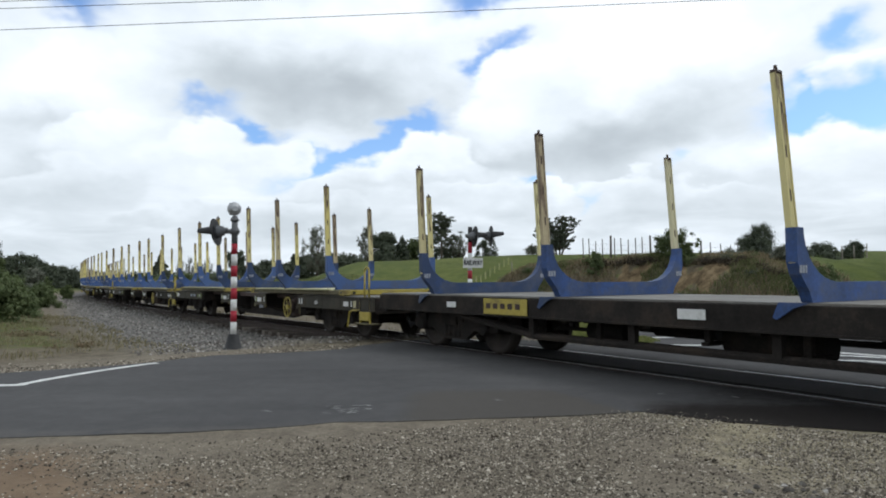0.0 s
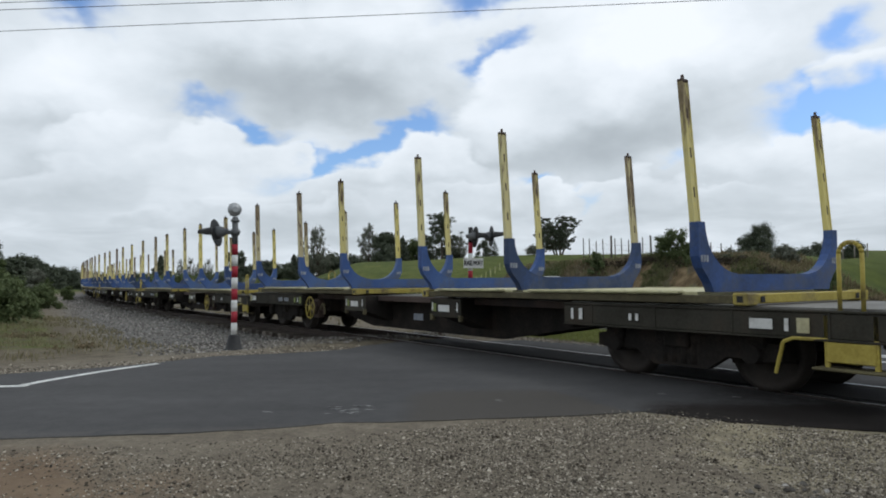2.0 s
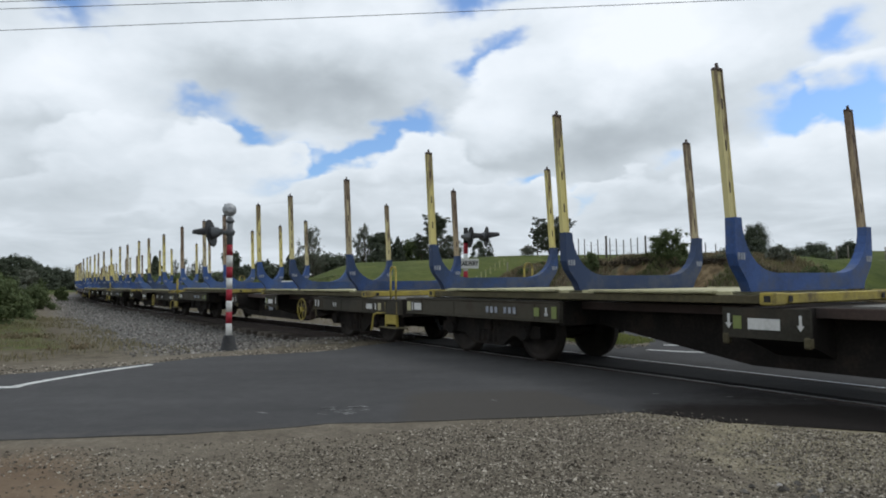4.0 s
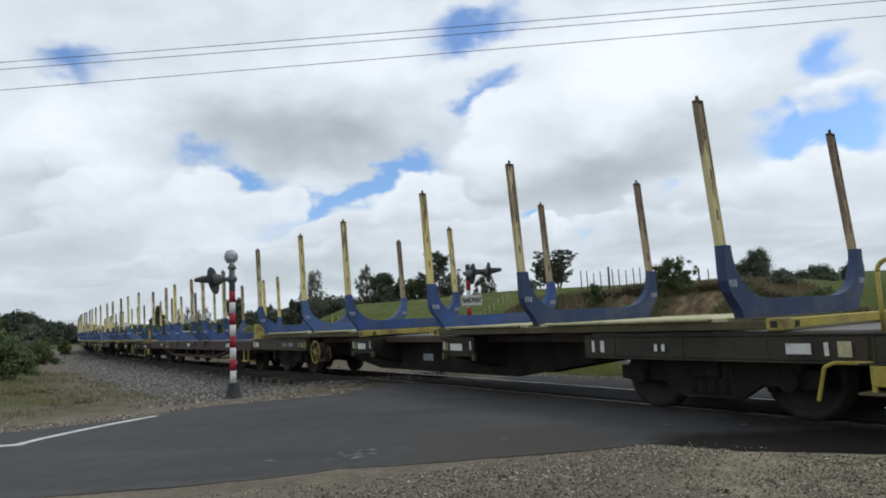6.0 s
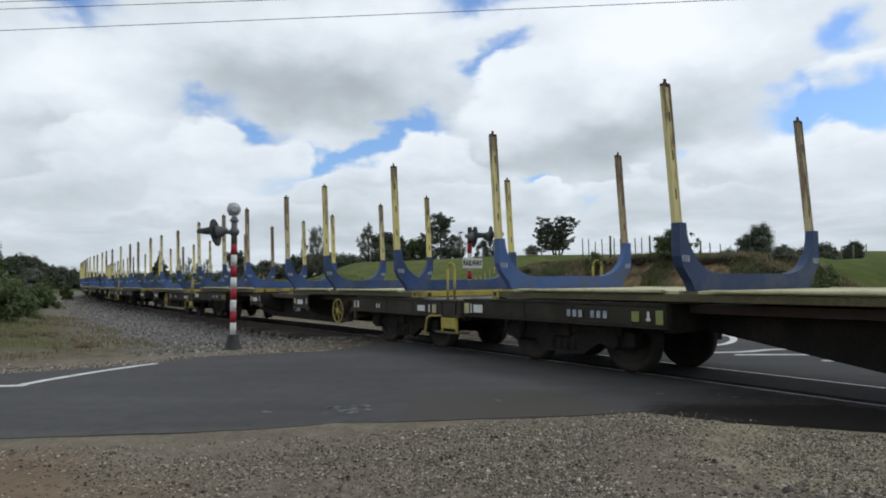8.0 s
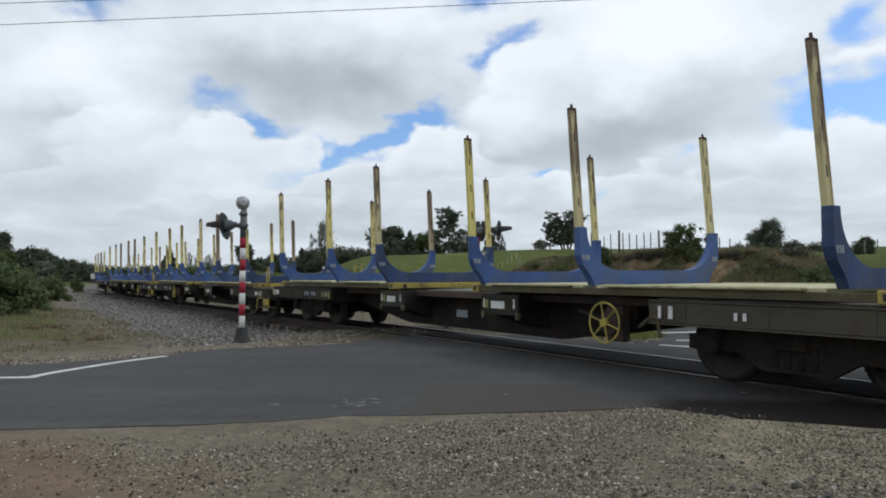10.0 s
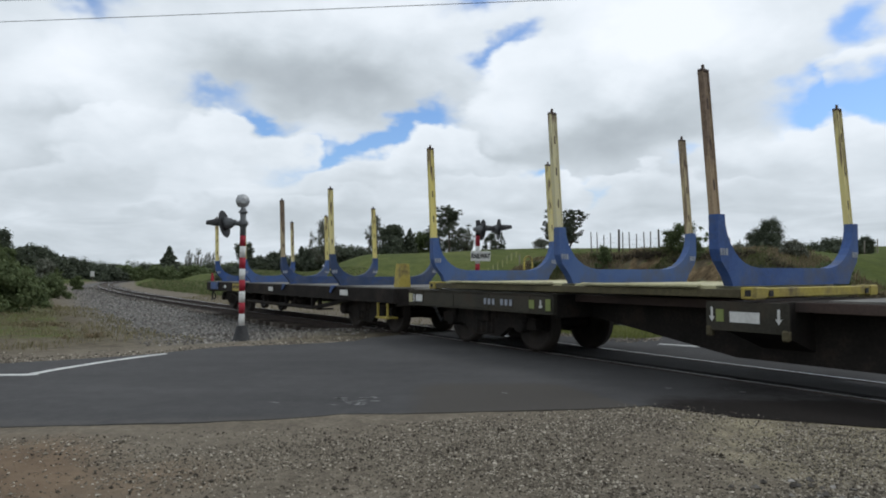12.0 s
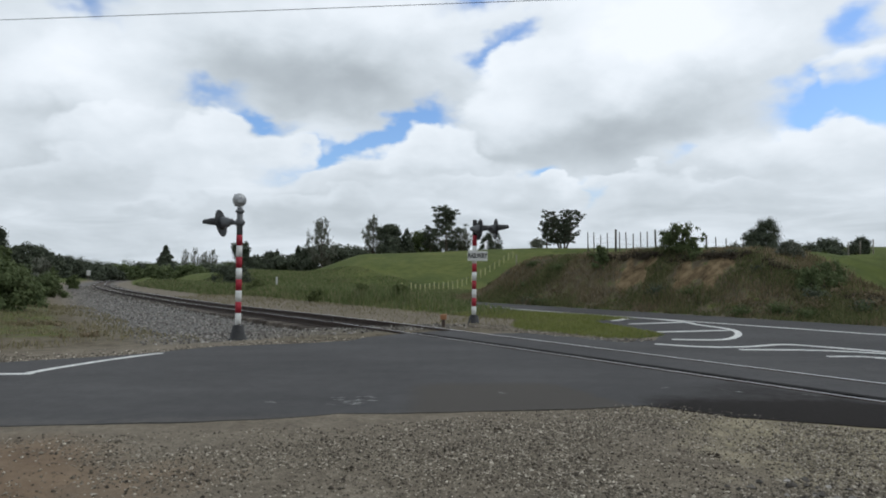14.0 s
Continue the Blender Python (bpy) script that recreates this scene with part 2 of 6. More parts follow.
M_ASPHALT = asphalt_material()
M_PAINTLINE = material("road_paint", [(0.42, 0.42, 0.41), (0.6, 0.6, 0.58), (0.72, 0.72, 0.7)], 3, 50, 0.7, bump=0.05, dirt=(0.12, 0.12, 0.12), dirt_amt=0.35, dirt_scale=6)
M_BLUE = material("blue_paint", [(0.030, 0.050, 0.11), (0.034, 0.068, 0.185), (0.042, 0.088, 0.25), (0.062, 0.11, 0.26)], 2.0, 25, 0.6, bump=0.04, dirt=(0.085, 0.095, 0.12), dirt_amt=0.45, dirt_scale=2.2, random_piece=0.5)


def stake_material():
    """Weathered stakes: each from bare rusty brown through chalky cream to clear yellow, streaked along its length."""
    m = bpy.data.materials.new("weathered_yellow_stake")
    m.use_nodes = True
    nt = m.node_tree
    b = nt.nodes["Principled BSDF"]
    vec = nt.nodes.new("ShaderNodeTexCoord").outputs["Object"]
    rnd = nt.nodes.new("ShaderNodeObjectInfo").outputs["Random"]
    mp = nt.nodes.new("ShaderNodeMapping")
    mp.inputs["Scale"].default_value = (9.0, 9.0, 0.9)
    nt.links.new(vec, mp.inputs[0])
    off = vec_node(nt, "ADD", mp.outputs[0], (0.0, 0.0, 0.0))
    nt.links.new(vec_node(nt, "SCALE", (7.0, 3.0, 11.0)), off.node.inputs[1])
    nt.links.new(rnd, off.node.inputs[1].links[0].from_node.inputs["Scale"])
    streak, fine = noise_tex(nt, off, 1.6, 5, 0.6), noise_tex(nt, vec, 30, 4, 0.7)
    tone = math_node(nt, "ADD", rnd, math_node(nt, "MULTIPLY", math_node(nt, "SUBTRACT", fine, 0.5), 0.25))
    paint = ramp(nt, tone, [(0.05, (0.30, 0.22, 0.14)), (0.25, (0.46, 0.40, 0.25)), (0.5, (0.58, 0.51, 0.24)), (0.8, (0.62, 0.53, 0.18)), (1.0, (0.54, 0.50, 0.33))])
    sep = nt.nodes.new("ShaderNodeSeparateXYZ")
    nt.links.new(vec, sep.inputs[0])
    tip = math_node(nt, "MULTIPLY", math_node(nt, "SUBTRACT", sep.outputs[2], 2.45), 0.19)
    worn = step_node(nt, math_node(nt, "ADD", math_node(nt, "SUBTRACT", streak, math_node(nt, "MULTIPLY", rnd, 0.18)), tip), 0.42, 0.58)
    rust = ramp(nt, fine, [(0.35, (0.085, 0.058, 0.044)), (0.65, (0.19, 0.135, 0.10))])
    nt.links.new(mix_col(nt, math_node(nt, "MULTIPLY", worn, 0.85), paint, rust), b.inputs["Base Color"])
    b.inputs["Roughness"].default_value = 0.7
    b.inputs["Specular IOR Level"].default_value = 0.25
    return m


M_YELLOW = stake_material()
M_YELLOW_BRIGHT = material("yellow_fittings", [(0.25, 0.195, 0.035), (0.38, 0.305, 0.062), (0.48, 0.405, 0.11)], 3.0, 30, 0.6, bump=0.03, dirt=(0.09, 0.065, 0.04), dirt_amt=0.45, dirt_scale=3.0)
M_CREAM = material("cream_frame", [(0.36, 0.34, 0.19), (0.48, 0.45, 0.27), (0.58, 0.55, 0.36)], 2.0, 25, 0.7, bump=0.05, dirt=(0.14, 0.11, 0.07), dirt_amt=0.4, dirt_scale=2.0)
M_STEEL_DARK = material("grimy_steel", [(0.012, 0.0108, 0.0098), (0.023, 0.020, 0.018), (0.046, 0.038, 0.031)], 2.0, 30, 0.85, metal=0.0, spec=0.12, bump=0.1, dirt=(0.042, 0.031, 0.023), dirt_amt=0.3, dirt_scale=2.0)
M_SOLEBAR = material("olive_grey_solebar", [(0.028, 0.026, 0.020), (0.048, 0.045, 0.036), (0.075, 0.068, 0.052)], 1.6, 30, 0.8, spec=0.15, bump=0.08, dirt=(0.05, 0.036, 0.026), dirt_amt=0.35, dirt_scale=1.6, random_piece=0.4)
M_LIME = material("dull_green_paint", [(0.16, 0.19, 0.06), (0.22, 0.26, 0.09)], 3, 30, 0.7, bump=0.02)
M_STEEL_BROWN = material("rusty_brown_steel", [(0.04, 0.028, 0.024), (0.062, 0.042, 0.035), (0.085, 0.06, 0.05)], 2.0, 30, 0.75, bump=0.08, dirt=(0.03, 0.028, 0.027), dirt_amt=0.35, dirt_scale=1.6)
M_DECK = material("worn_deck_plate", [(0.10, 0.096, 0.088), (0.155, 0.149, 0.135), (0.23, 0.222, 0.20)], 1.5, 30, 0.75, bump=0.05, dirt=(0.09, 0.075, 0.06), dirt_amt=0.4, dirt_scale=1.2)
M_WHEEL = material("wheel_steel", [(0.018, 0.015, 0.013), (0.042, 0.033, 0.027)], 5, 40, 0.7, metal=0.1, bump=0.04)
M_TREAD = material("polished_rail", [(0.5, 0.5, 0.5), (0.66, 0.66, 0.66)], 4, 60, 0.42, metal=0.75, bump=0.0)
M_RAIL = material("rusty_rail", [(0.026, 0.020, 0.017), (0.042, 0.031, 0.026), (0.065, 0.048, 0.039)], 6, 60, 0.8, bump=0.06)
M_WHITE = material("white_paint", [(0.48, 0.48, 0.46), (0.6, 0.6, 0.58), (0.7, 0.7, 0.68)], 3, 30, 0.7, bump=0.03, dirt=(0.25, 0.24, 0.22), dirt_amt=0.3, dirt_scale=4)
M_FADED_WHITE = material("grubby_white_lettering", [(0.16, 0.18, 0.22), (0.28, 0.30, 0.34), (0.40, 0.41, 0.43)], 14, 60, 0.75, bump=0.02)
M_RED = material("red_paint", [(0.20, 0.012, 0.022), (0.29, 0.018, 0.032), (0.36, 0.035, 0.05)], 3, 30, 0.65, bump=0.03)
M_BLACK = material("black_paint", [(0.010, 0.010, 0.011), (0.018, 0.018, 0.019), (0.03, 0.03, 0.03)], 5, 40, 0.6, bump=0.04)
M_GREY_CAST = material("grey_cast_metal", [(0.075, 0.078, 0.085), (0.12, 0.125, 0.13), (0.17, 0.175, 0.18)], 5, 40, 0.6, metal=0.3, bump=0.05)
M_SILVER = material("silver_paint", [(0.28, 0.29, 0.30), (0.42, 0.43, 0.44), (0.52, 0.53, 0.54)], 5, 40, 0.45, metal=0.4, bump=0.04)
M_SLEEPER = material("weathered_sleeper", [(0.06, 0.05, 0.042), (0.10, 0.085, 0.07), (0.14, 0.12, 0.10)], 4, 40, 0.9, bump=0.2, bump_scale=40, random_piece=0.4)
M_POSTWOOD = material("grey_fence_wood", [(0.13, 0.115, 0.095), (0.2, 0.18, 0.15), (0.28, 0.255, 0.215)], 5, 40, 0.9, bump=0.15)
M_DARKWOOD = material("dark_fence_wood", [(0.05, 0.045, 0.038), (0.08, 0.07, 0.06), (0.12, 0.105, 0.09)], 5, 40, 0.9, bump=0.15)
M_PALE_WOOD = material("pale_batten_wood", [(0.42, 0.40, 0.20), (0.52, 0.50, 0.28)], 5, 40, 0.9, bump=0.1)
M_BARK = material("bark", [(0.05, 0.04, 0.032), (0.09, 0.075, 0.06), (0.14, 0.12, 0.10)], 3, 25, 0.95, bump=0.4, bump_scale=18)
M_WIRE = material("aged_wire", [(0.05, 0.05, 0.055), (0.08, 0.08, 0.085)], 5, 30, 0.6, bump=0)


def leaf_material(name, stops, rough=0.75, trans=0.25):
    m = bpy.data.materials.new(name)
    m.use_nodes = True
    nt = m.node_tree
    b = nt.nodes["Principled BSDF"]
    geo = nt.nodes.new("ShaderNodeNewGeometry")
    tc = nt.nodes.new("ShaderNodeTexCoord")
    n = noise_tex(nt, tc.outputs["Object"], 0.9, 3)
    fac = math_node(nt, "ADD", math_node(nt, "MULTIPLY", geo.outputs["Random Per Island"], 0.55), math_node(nt, "MULTIPLY", n, 0.5))
    col = ramp(nt, fac, [(0.2 + 0.6 * i / (len(stops) - 1), c) for i, c in enumerate(stops)])
    nt.links.new(col, b.inputs["Base Color"])
    b.inputs["Roughness"].default_value = rough
    b.inputs["Specular IOR Level"].default_value = 0.2
    if trans:
        tr = nt.nodes.new("ShaderNodeBsdfTranslucent")
        nt.links.new(col, tr.inputs[0])
        mx = nt.nodes.new("ShaderNodeMixShader")
        mx.inputs[0].default_value = trans
        nt.links.new(b.outputs[0], mx.inputs[1])
        nt.links.new(tr.outputs[0], mx.inputs[2])
        nt.links.new(mx.outputs[0], nt.nodes["Material Output"].inputs[0])
    return m


M_LEAF_DARK = leaf_material("dark_conifer_foliage", [(0.050, 0.060, 0.044), (0.080, 0.094, 0.064), (0.118, 0.136, 0.092)], trans=0.2)
M_LEAF_MID = leaf_material("mid_green_foliage", [(0.050, 0.068, 0.026), (0.080, 0.104, 0.040), (0.12, 0.145, 0.062)], trans=0.2)
M_LEAF_GREY = leaf_material("grey_green_foliage", [(0.095, 0.102, 0.078), (0.15, 0.158, 0.122), (0.21, 0.218, 0.17)], trans=0.2)
M_GRASS = leaf_material("meadow_grass_blades", [(0.080, 0.110, 0.040), (0.118, 0.150, 0.058), (0.16, 0.182, 0.080), (0.23, 0.215, 0.118)], trans=0.35)
M_GRASS_DRY = leaf_material("rank_bank_grass", [(0.095, 0.084, 0.046), (0.145, 0.122, 0.070), (0.20, 0.16, 0.098), (0.27, 0.21, 0.138)], trans=0.4)
M_GRASS_BANK = leaf_material("green_bank_grass", [(0.068, 0.084, 0.034), (0.102, 0.118, 0.048), (0.145, 0.152, 0.068), (0.20, 0.185, 0.098)], trans=0.4)
M_GRASS_YELLOW = leaf_material("short_yellow_grass", [(0.13, 0.155, 0.042), (0.19, 0.21, 0.062), (0.25, 0.25, 0.09)], trans=0.35)
M_STRAW = leaf_material("straw_grass", [(0.13, 0.12, 0.06), (0.19, 0.17, 0.095), (0.26, 0.225, 0.14)], trans=0.25)


def ground_material():
    """Dirt and gravel, with grass and bare clay where the surface attribute says they lie."""
    m = bpy.data.materials.new("ground_cover")
    m.use_nodes = True
    nt = m.node_tree
    b = nt.nodes["Principled BSDF"]
    tc = nt.nodes.new("ShaderNodeTexCoord")
    vec = tc.outputs["Object"]
    at = nt.nodes.new("ShaderNodeAttribute")
    at.attribute_name = "cover"
    sep = nt.nodes.new("ShaderNodeSeparateColor")
    nt.links.new(at.outputs["Color"], sep.inputs[0])
    n1, n2, n3 = noise_tex(nt, vec, 0.55, 6, 0.6), noise_tex(nt, vec, 22, 5, 0.75), noise_tex(nt, vec, 3.0, 6, 0.65)
    g = math_node(nt, "ADD", math_node(nt, "MULTIPLY", n2, 0.6), math_node(nt, "MULTIPLY", n3, 0.4))
    gravel = ramp(nt, g, [(0.3, (0.076, 0.063, 0.047)), (0.5, (0.152, 0.129, 0.098)), (0.68, (0.255, 0.222, 0.172))])
    dirt = ramp(nt, n1, [(0.35, (0.125, 0.105, 0.083)), (0.65, (0.20, 0.172, 0.128))])
    base = mix_col(nt, math_node(nt, "MULTIPLY", ramp(nt, n1, [(0.42, (0, 0, 0)), (0.66, (1, 1, 1))]), 0.45), gravel, dirt)
    rusty = ramp(nt, n3, [(0.35, (0.125, 0.083, 0.052)), (0.65, (0.20, 0.142, 0.092))])
    rmask = ramp(nt, math_node(nt, "ADD", sep.outputs[2], math_node(nt, "MULTIPLY", math_node(nt, "SUBTRACT", n3, 0.5), 0.9)), [(0.25, (0, 0, 0)), (0.85, (1, 1, 1))])
    base = mix_col(nt, math_node(nt, "MULTIPLY", rmask, 0.85), base, rusty)
    at2 = nt.nodes.new("ShaderNodeAttribute")
    at2.attribute_name = "soil"
    sep2 = nt.nodes.new("ShaderNodeSeparateColor")
    nt.links.new(at2.outputs["Color"], sep2.inputs[0])
    brown = ramp(nt, n3, [(0.35, (0.070, 0.056, 0.036)), (0.5, (0.108, 0.090, 0.060)), (0.65, (0.155, 0.132, 0.092))])
    base = mix_col(nt, sep2.outputs[0], base, brown)
    pale = ramp(nt, g, [(0.3, (0.16, 0.138, 0.088)), (0.5, (0.26, 0.228, 0.15)), (0.68, (0.38, 0.335, 0.235))])
    pmask = ramp(nt, math_node(nt, "ADD", sep2.outputs[1], math_node(nt, "MULTIPLY", math_node(nt, "SUBTRACT", n3, 0.5), 1.2)), [(0.35, (0, 0, 0)), (0.75, (1, 1, 1))])
    base = mix_col(nt, math_node(nt, "MULTIPLY", pmask, 0.8), base, pale)
    stone = ramp(nt, g, [(0.3, (0.060, 0.057, 0.053)), (0.5, (0.12, 0.114, 0.106)), (0.68, (0.21, 0.20, 0.187))])
    base = mix_col(nt, at.outputs["Alpha"], base, stone)
    n4 = noise_tex(nt, vec, 0.16, 5, 0.6)
    n5 = noise_tex(nt, vec, 1.4, 5, 0.7)
    gg = math_node(nt, "ADD", math_node(nt, "MULTIPLY", n4, 0.5), math_node(nt, "MULTIPLY", n5, 0.5))
    grass = ramp(nt, gg, [(0.36, (0.040, 0.056, 0.011)), (0.5, (0.068, 0.086, 0.017)), (0.62, (0.108, 0.118, 0.031))])
    gmask = math_node(nt, "ADD", sep.outputs[0], math_node(nt, "MULTIPLY", math_node(nt, "SUBTRACT", n3, 0.5), 0.9))
    gm = ramp(nt, gmask, [(0.42, (0, 0, 0)), (0.58, (1, 1, 1))])
    col = mix_col(nt, gm, base, grass)
    clay = ramp(nt, n3, [(0.35, (0.055, 0.038, 0.020)), (0.5, (0.128, 0.092, 0.050)), (0.65, (0.205, 0.152, 0.088))])
    cmask = math_node(nt, "ADD", sep.outputs[1], math_node(nt, "MULTIPLY", math_node(nt, "SUBTRACT", n5, 0.5), 1.7))
    cm = ramp(nt, cmask, [(0.45, (0, 0, 0)), (0.6, (1, 1, 1))])
    col = mix_col(nt, cm, col, clay)
    nt.links.new(col, b.inputs["Base Color"])
    b.inputs["Roughness"].default_value = 0.95
    b.inputs["Specular IOR Level"].default_value = 0.15
    bn = nt.nodes.new("ShaderNodeBump")
    bn.inputs["Strength"].default_value, bn.inputs["Distance"].default_value = 0.8, 0.03
    nt.links.new(g, bn.inputs["Height"])
    nt.links.new(bn.outputs[0], b.inputs["Normal"])
    return m


M_GROUND = ground_material()


# ---------------------------------------------------------------- mesh helpers
def part(name, bm, mat, parent=None, label="", m=None):
    me = bpy.data.meshes.new(name)
    bm.to_mesh(me)
    bm.free()
    mats = mat if isinstance(mat, (list, tuple)) else [mat]
    for k in mats:
        me.materials.append(k)
    ob = new(name, me)
    if parent:
        ob.parent = parent
    if m is not None:
        ob.matrix_basis = m
    if label:
        ob["label"] = label
    return ob


def part_again(ob, m, parent=None):
    """The same mesh once more, as an object of its own."""
    o = new(ob.name.split(".")[0], ob.data)
    o.parent = parent if parent is not None else ob.parent
    o.matrix_basis = m
    if "label" in ob:
        o["label"] = ob["label"]
    return o


def thing(name, label, category, m=None, group="", kind=""):
    ob = new(name)
    ob.empty_display_size = 0.2
    if m is not None:
        ob.matrix_basis = m
    return tagged(ob, label, category, group, kind)


def box(bm, x0, x1, y0, y1, z0, z1, bevel=0.0, mat=0, m=None):
    r = bmesh.ops.create_cube(bm, size=1.0)
    vs = r["verts"]
    for v in vs:
        v.co = Vector(((x0 + x1) / 2 + v.co.x * (x1 - x0), (y0 + y1) / 2 + v.co.y * (y1 - y0), (z0 + z1) / 2 + v.co.z * (z1 - z0)))
        if m is not None:
            v.co = m @ v.co
    faces = {f for v in vs for f in v.link_faces}
    for f in faces:
        f.material_index = mat
    if bevel:
        es = list({e for v in vs for e in v.link_edges})
        r = bmesh.ops.bevel(bm, geom=es, offset=bevel, segments=1, affect="EDGES", clamp_overlap=True)
        for f in r["faces"]:
            f.material_index = mat
    return bm


def rod(bm, p0, p1, r0, r1=None, seg=10, mat=0, caps=True):
    p0, p1 = Vector(p0), Vector(p1)
    r1 = r0 if r1 is None else r1
    ax = (p1 - p0).normalized()
    e1 = ax.orthogonal().normalized()
    e2 = ax.cross(e1)
    a, b = [], []
    for i in range(seg):
        t = 2 * math.pi * i / seg
        o = e1 * math.cos(t) + e2 * math.sin(t)
        a.append(bm.verts.new(p0 + o * r0))
        b.append(bm.verts.new(p1 + o * r1))
    for i in range(seg):
        j = (i + 1) % seg
        f = bm.faces.new((a[i], a[j], b[j], b[i]))
        f.material_index, f.smooth = mat, seg > 6
    if caps:
        for ring in (list(reversed(a)), b):
            f = bm.faces.new(ring)
            f.material_index = mat
    return bm


def tube(bm, pts, r, seg=8, mat=0):
    for a, b in zip(pts, pts[1:]):
        rod(bm, a, b, r, r, seg, mat)
    return bm


def lathe(bm, profile, seg=20, mat=0, m=None):
    """Turned shape round the z axis from (radius, height) pairs."""
    rings = []
    for r, z in profile:
        ring = []
        for i in range(seg):
            t = 2 * math.pi * i / seg
            p = Vector((r * math.cos(t), r * math.sin(t), z))
            ring.append(bm.verts.new(m @ p if m is not None else p))
        rings.append(ring)
    for a, b in zip(rings, rings[1:]):
        for i in range(seg):
            j = (i + 1) % seg
            f = bm.faces.new((a[i], a[j], b[j], b[i]))
            f.smooth, f.material_index = True, mat
    for ring, flip in ((rings[0], True), (rings[-1], False)):
        f = bm.faces.new(list(reversed(ring)) if flip else ring)
        f.material_index = mat
    return bm


def prism(bm, outline, axis, a, b, mat=0):
    """Outline in the plane across an axis ('x': (y, z), 'y': (x, z), 'z': (x, y)), drawn out from a to b."""
    def place(u, v, w):
        return {"x": (w, u, v), "y": (u, w, v), "z": (u, v, w)}[axis]
    lo = [bm.verts.new(place(u, v, a)) for u, v in outline]
    hi = [bm.verts.new(place(u, v, b)) for u, v in outline]
    k = len(outline)
    fs = [bm.faces.new(lo), bm.faces.new(list(reversed(hi)))]
    for i in range(k):
        j = (i + 1) % k
        fs.append(bm.faces.new((lo[i], hi[i], hi[j], lo[j])))
    for f in fs:
        f.material_index = mat
    bmesh.ops.recalc_face_normals(bm, faces=fs)
    return bm


# ---------------------------------------------------------------- ground
def hill_height(x, y):
    """The grazed rise behind the highway: low on the side of the far curve, a broad back beyond the cutting."""
    s, q = track_coords(x, y)
    xi = x * 75.0 / max(y, 25.0)
    return (1.4 * smooth(-46, -20, xi) + 2.05 * smooth(-15.5, -8.0, xi) + 0.65 * smooth(-8, 12, xi) + 0.22 * noise.noise(Vector((x * 0.05, y * 0.16, 3.3)))) * smooth(46, 79, y) * smooth(9, 14, q)


def ground_height(x, y):
    s, q = track_coords(x, y)
    r = math.hypot(x, y)
    z = -0.05 + 0.03 * smooth(7.4, 6.7, r) - 0.17 * smooth(5.2, 2.4, r)
    z -= 0.26 * smooth(13.0, 18, s) * smooth(-9, -3.0, q) * smooth(4.2, 2.2, q)
    z += 0.026 * smooth(1.2, 1.6, q) * smooth(7.0, 6.3, q) * smooth(16, 14, s)
    # grassy rise between line and highway past the crossing
    z += 0.36 * smooth(3.9, 5.2, q) * smooth(6.5, 5.5, q) * smooth(14, 24, s)
    top = 0.62 + 1.28 * smooth(9.2, 12.6, s)
    bank = top * smooth(9.45, 12.2, q) * smooth(27.6, 22.0, s) * smooth(-60, -30, s)
    if q > 9.4:
        w = smooth(9.6, 10.4, q) * smooth(30, 20, s)
        bank += (0.22 * noise.noise(Vector((x * 0.55, y * 0.55, 3.1))) + 0.10 * noise.noise(Vector((x * 1.6, y * 1.6, 8.1)))) * w
    hill = hill_height(x, y)
    if q > 9:
        z = z + max(bank, hill) + 0.15 * min(bank, hill) + 0.22 * smooth(20, 60, q) * noise.noise(Vector((x * 0.05, y * 0.05, 1.7)))
    elif q < -9 or s > 25:
        z += 0.12 * noise.noise(Vector((x * 0.15, y * 0.15, 5.0))) * smooth(3.0, 7.0, abs(q)) * (1 - smooth(5.6, 6.1, q) * smooth(9.9, 9.5, q))
    if q < -2.5:
        z += 0.25 * smooth(-4, -8, q) * smooth(13.5, 18, s) * (0.6 + noise.noise(Vector((x * 0.25, y * 0.25, 6.0))))
    z += (0.006 if r < 8 else 0.012) * noise.noise(Vector((x * 1.1, y * 1.1, 0.3)))
    if r > 90:
        z += 2.0 * smooth(120, 600, r) * (0.3 + noise.noise(Vector((x * 0.004, y * 0.004, 2.2))))
    return z


def ballast_amount(x, y):
    s, q = track_coords(x, y)
    edge = -4.5 + 1.8 * smooth(25, 60, s)
    stained = 0.6 * smooth(17.5, 14.0, s) * smooth(-3.6, -2.4, q)
    return (1 - stained) * smooth(edge - 1.2, edge + 0.6, q) * smooth(2.1, 1.5, q) * smooth(12.4, 13.4, s - 0.15 * min(0, q + 3))


def grass_amount(x, y):
    s, q = track_coords(x, y)
    g = 0.0
    if q > 2.6:
        g = smooth(3.4, 4.6, q) * smooth(11.0, 14.0, s)       # beyond the line, past the crossing
    if q > 9.3:
        g = 1.0 if s > 28 else 0.42 + 0.58 * smooth(12.4, 13.5, q)
    # the tapering strip between line and highway
    if 2.0 < q < 6.6 and s > 8:
        g = max(g, smooth(-0.25, 0.35, q - 1.95 - 2.4 * smooth(11.2, 15, s) + 1.0 * smooth(32, 45, s)) * smooth(8.3, 9.2, s) * smooth(3.75 + (s - 9.3) * 0.446, 3.45 + (s - 9.3) * 0.446, q))
    if q < -3.2:
        g = max(g, 0.85 * smooth(30, 60, s) * smooth(-3.2, -7, q), 0.52 * smooth(13.5, 16.0, s) * smooth(-4.5, -6.5, q) * smooth(-13, -9, q))
        g = max(g, smooth(-10, -16, q) * 0.9)
    if y < -6:
        g = max(g, smooth(-6, -14, y))
    return g


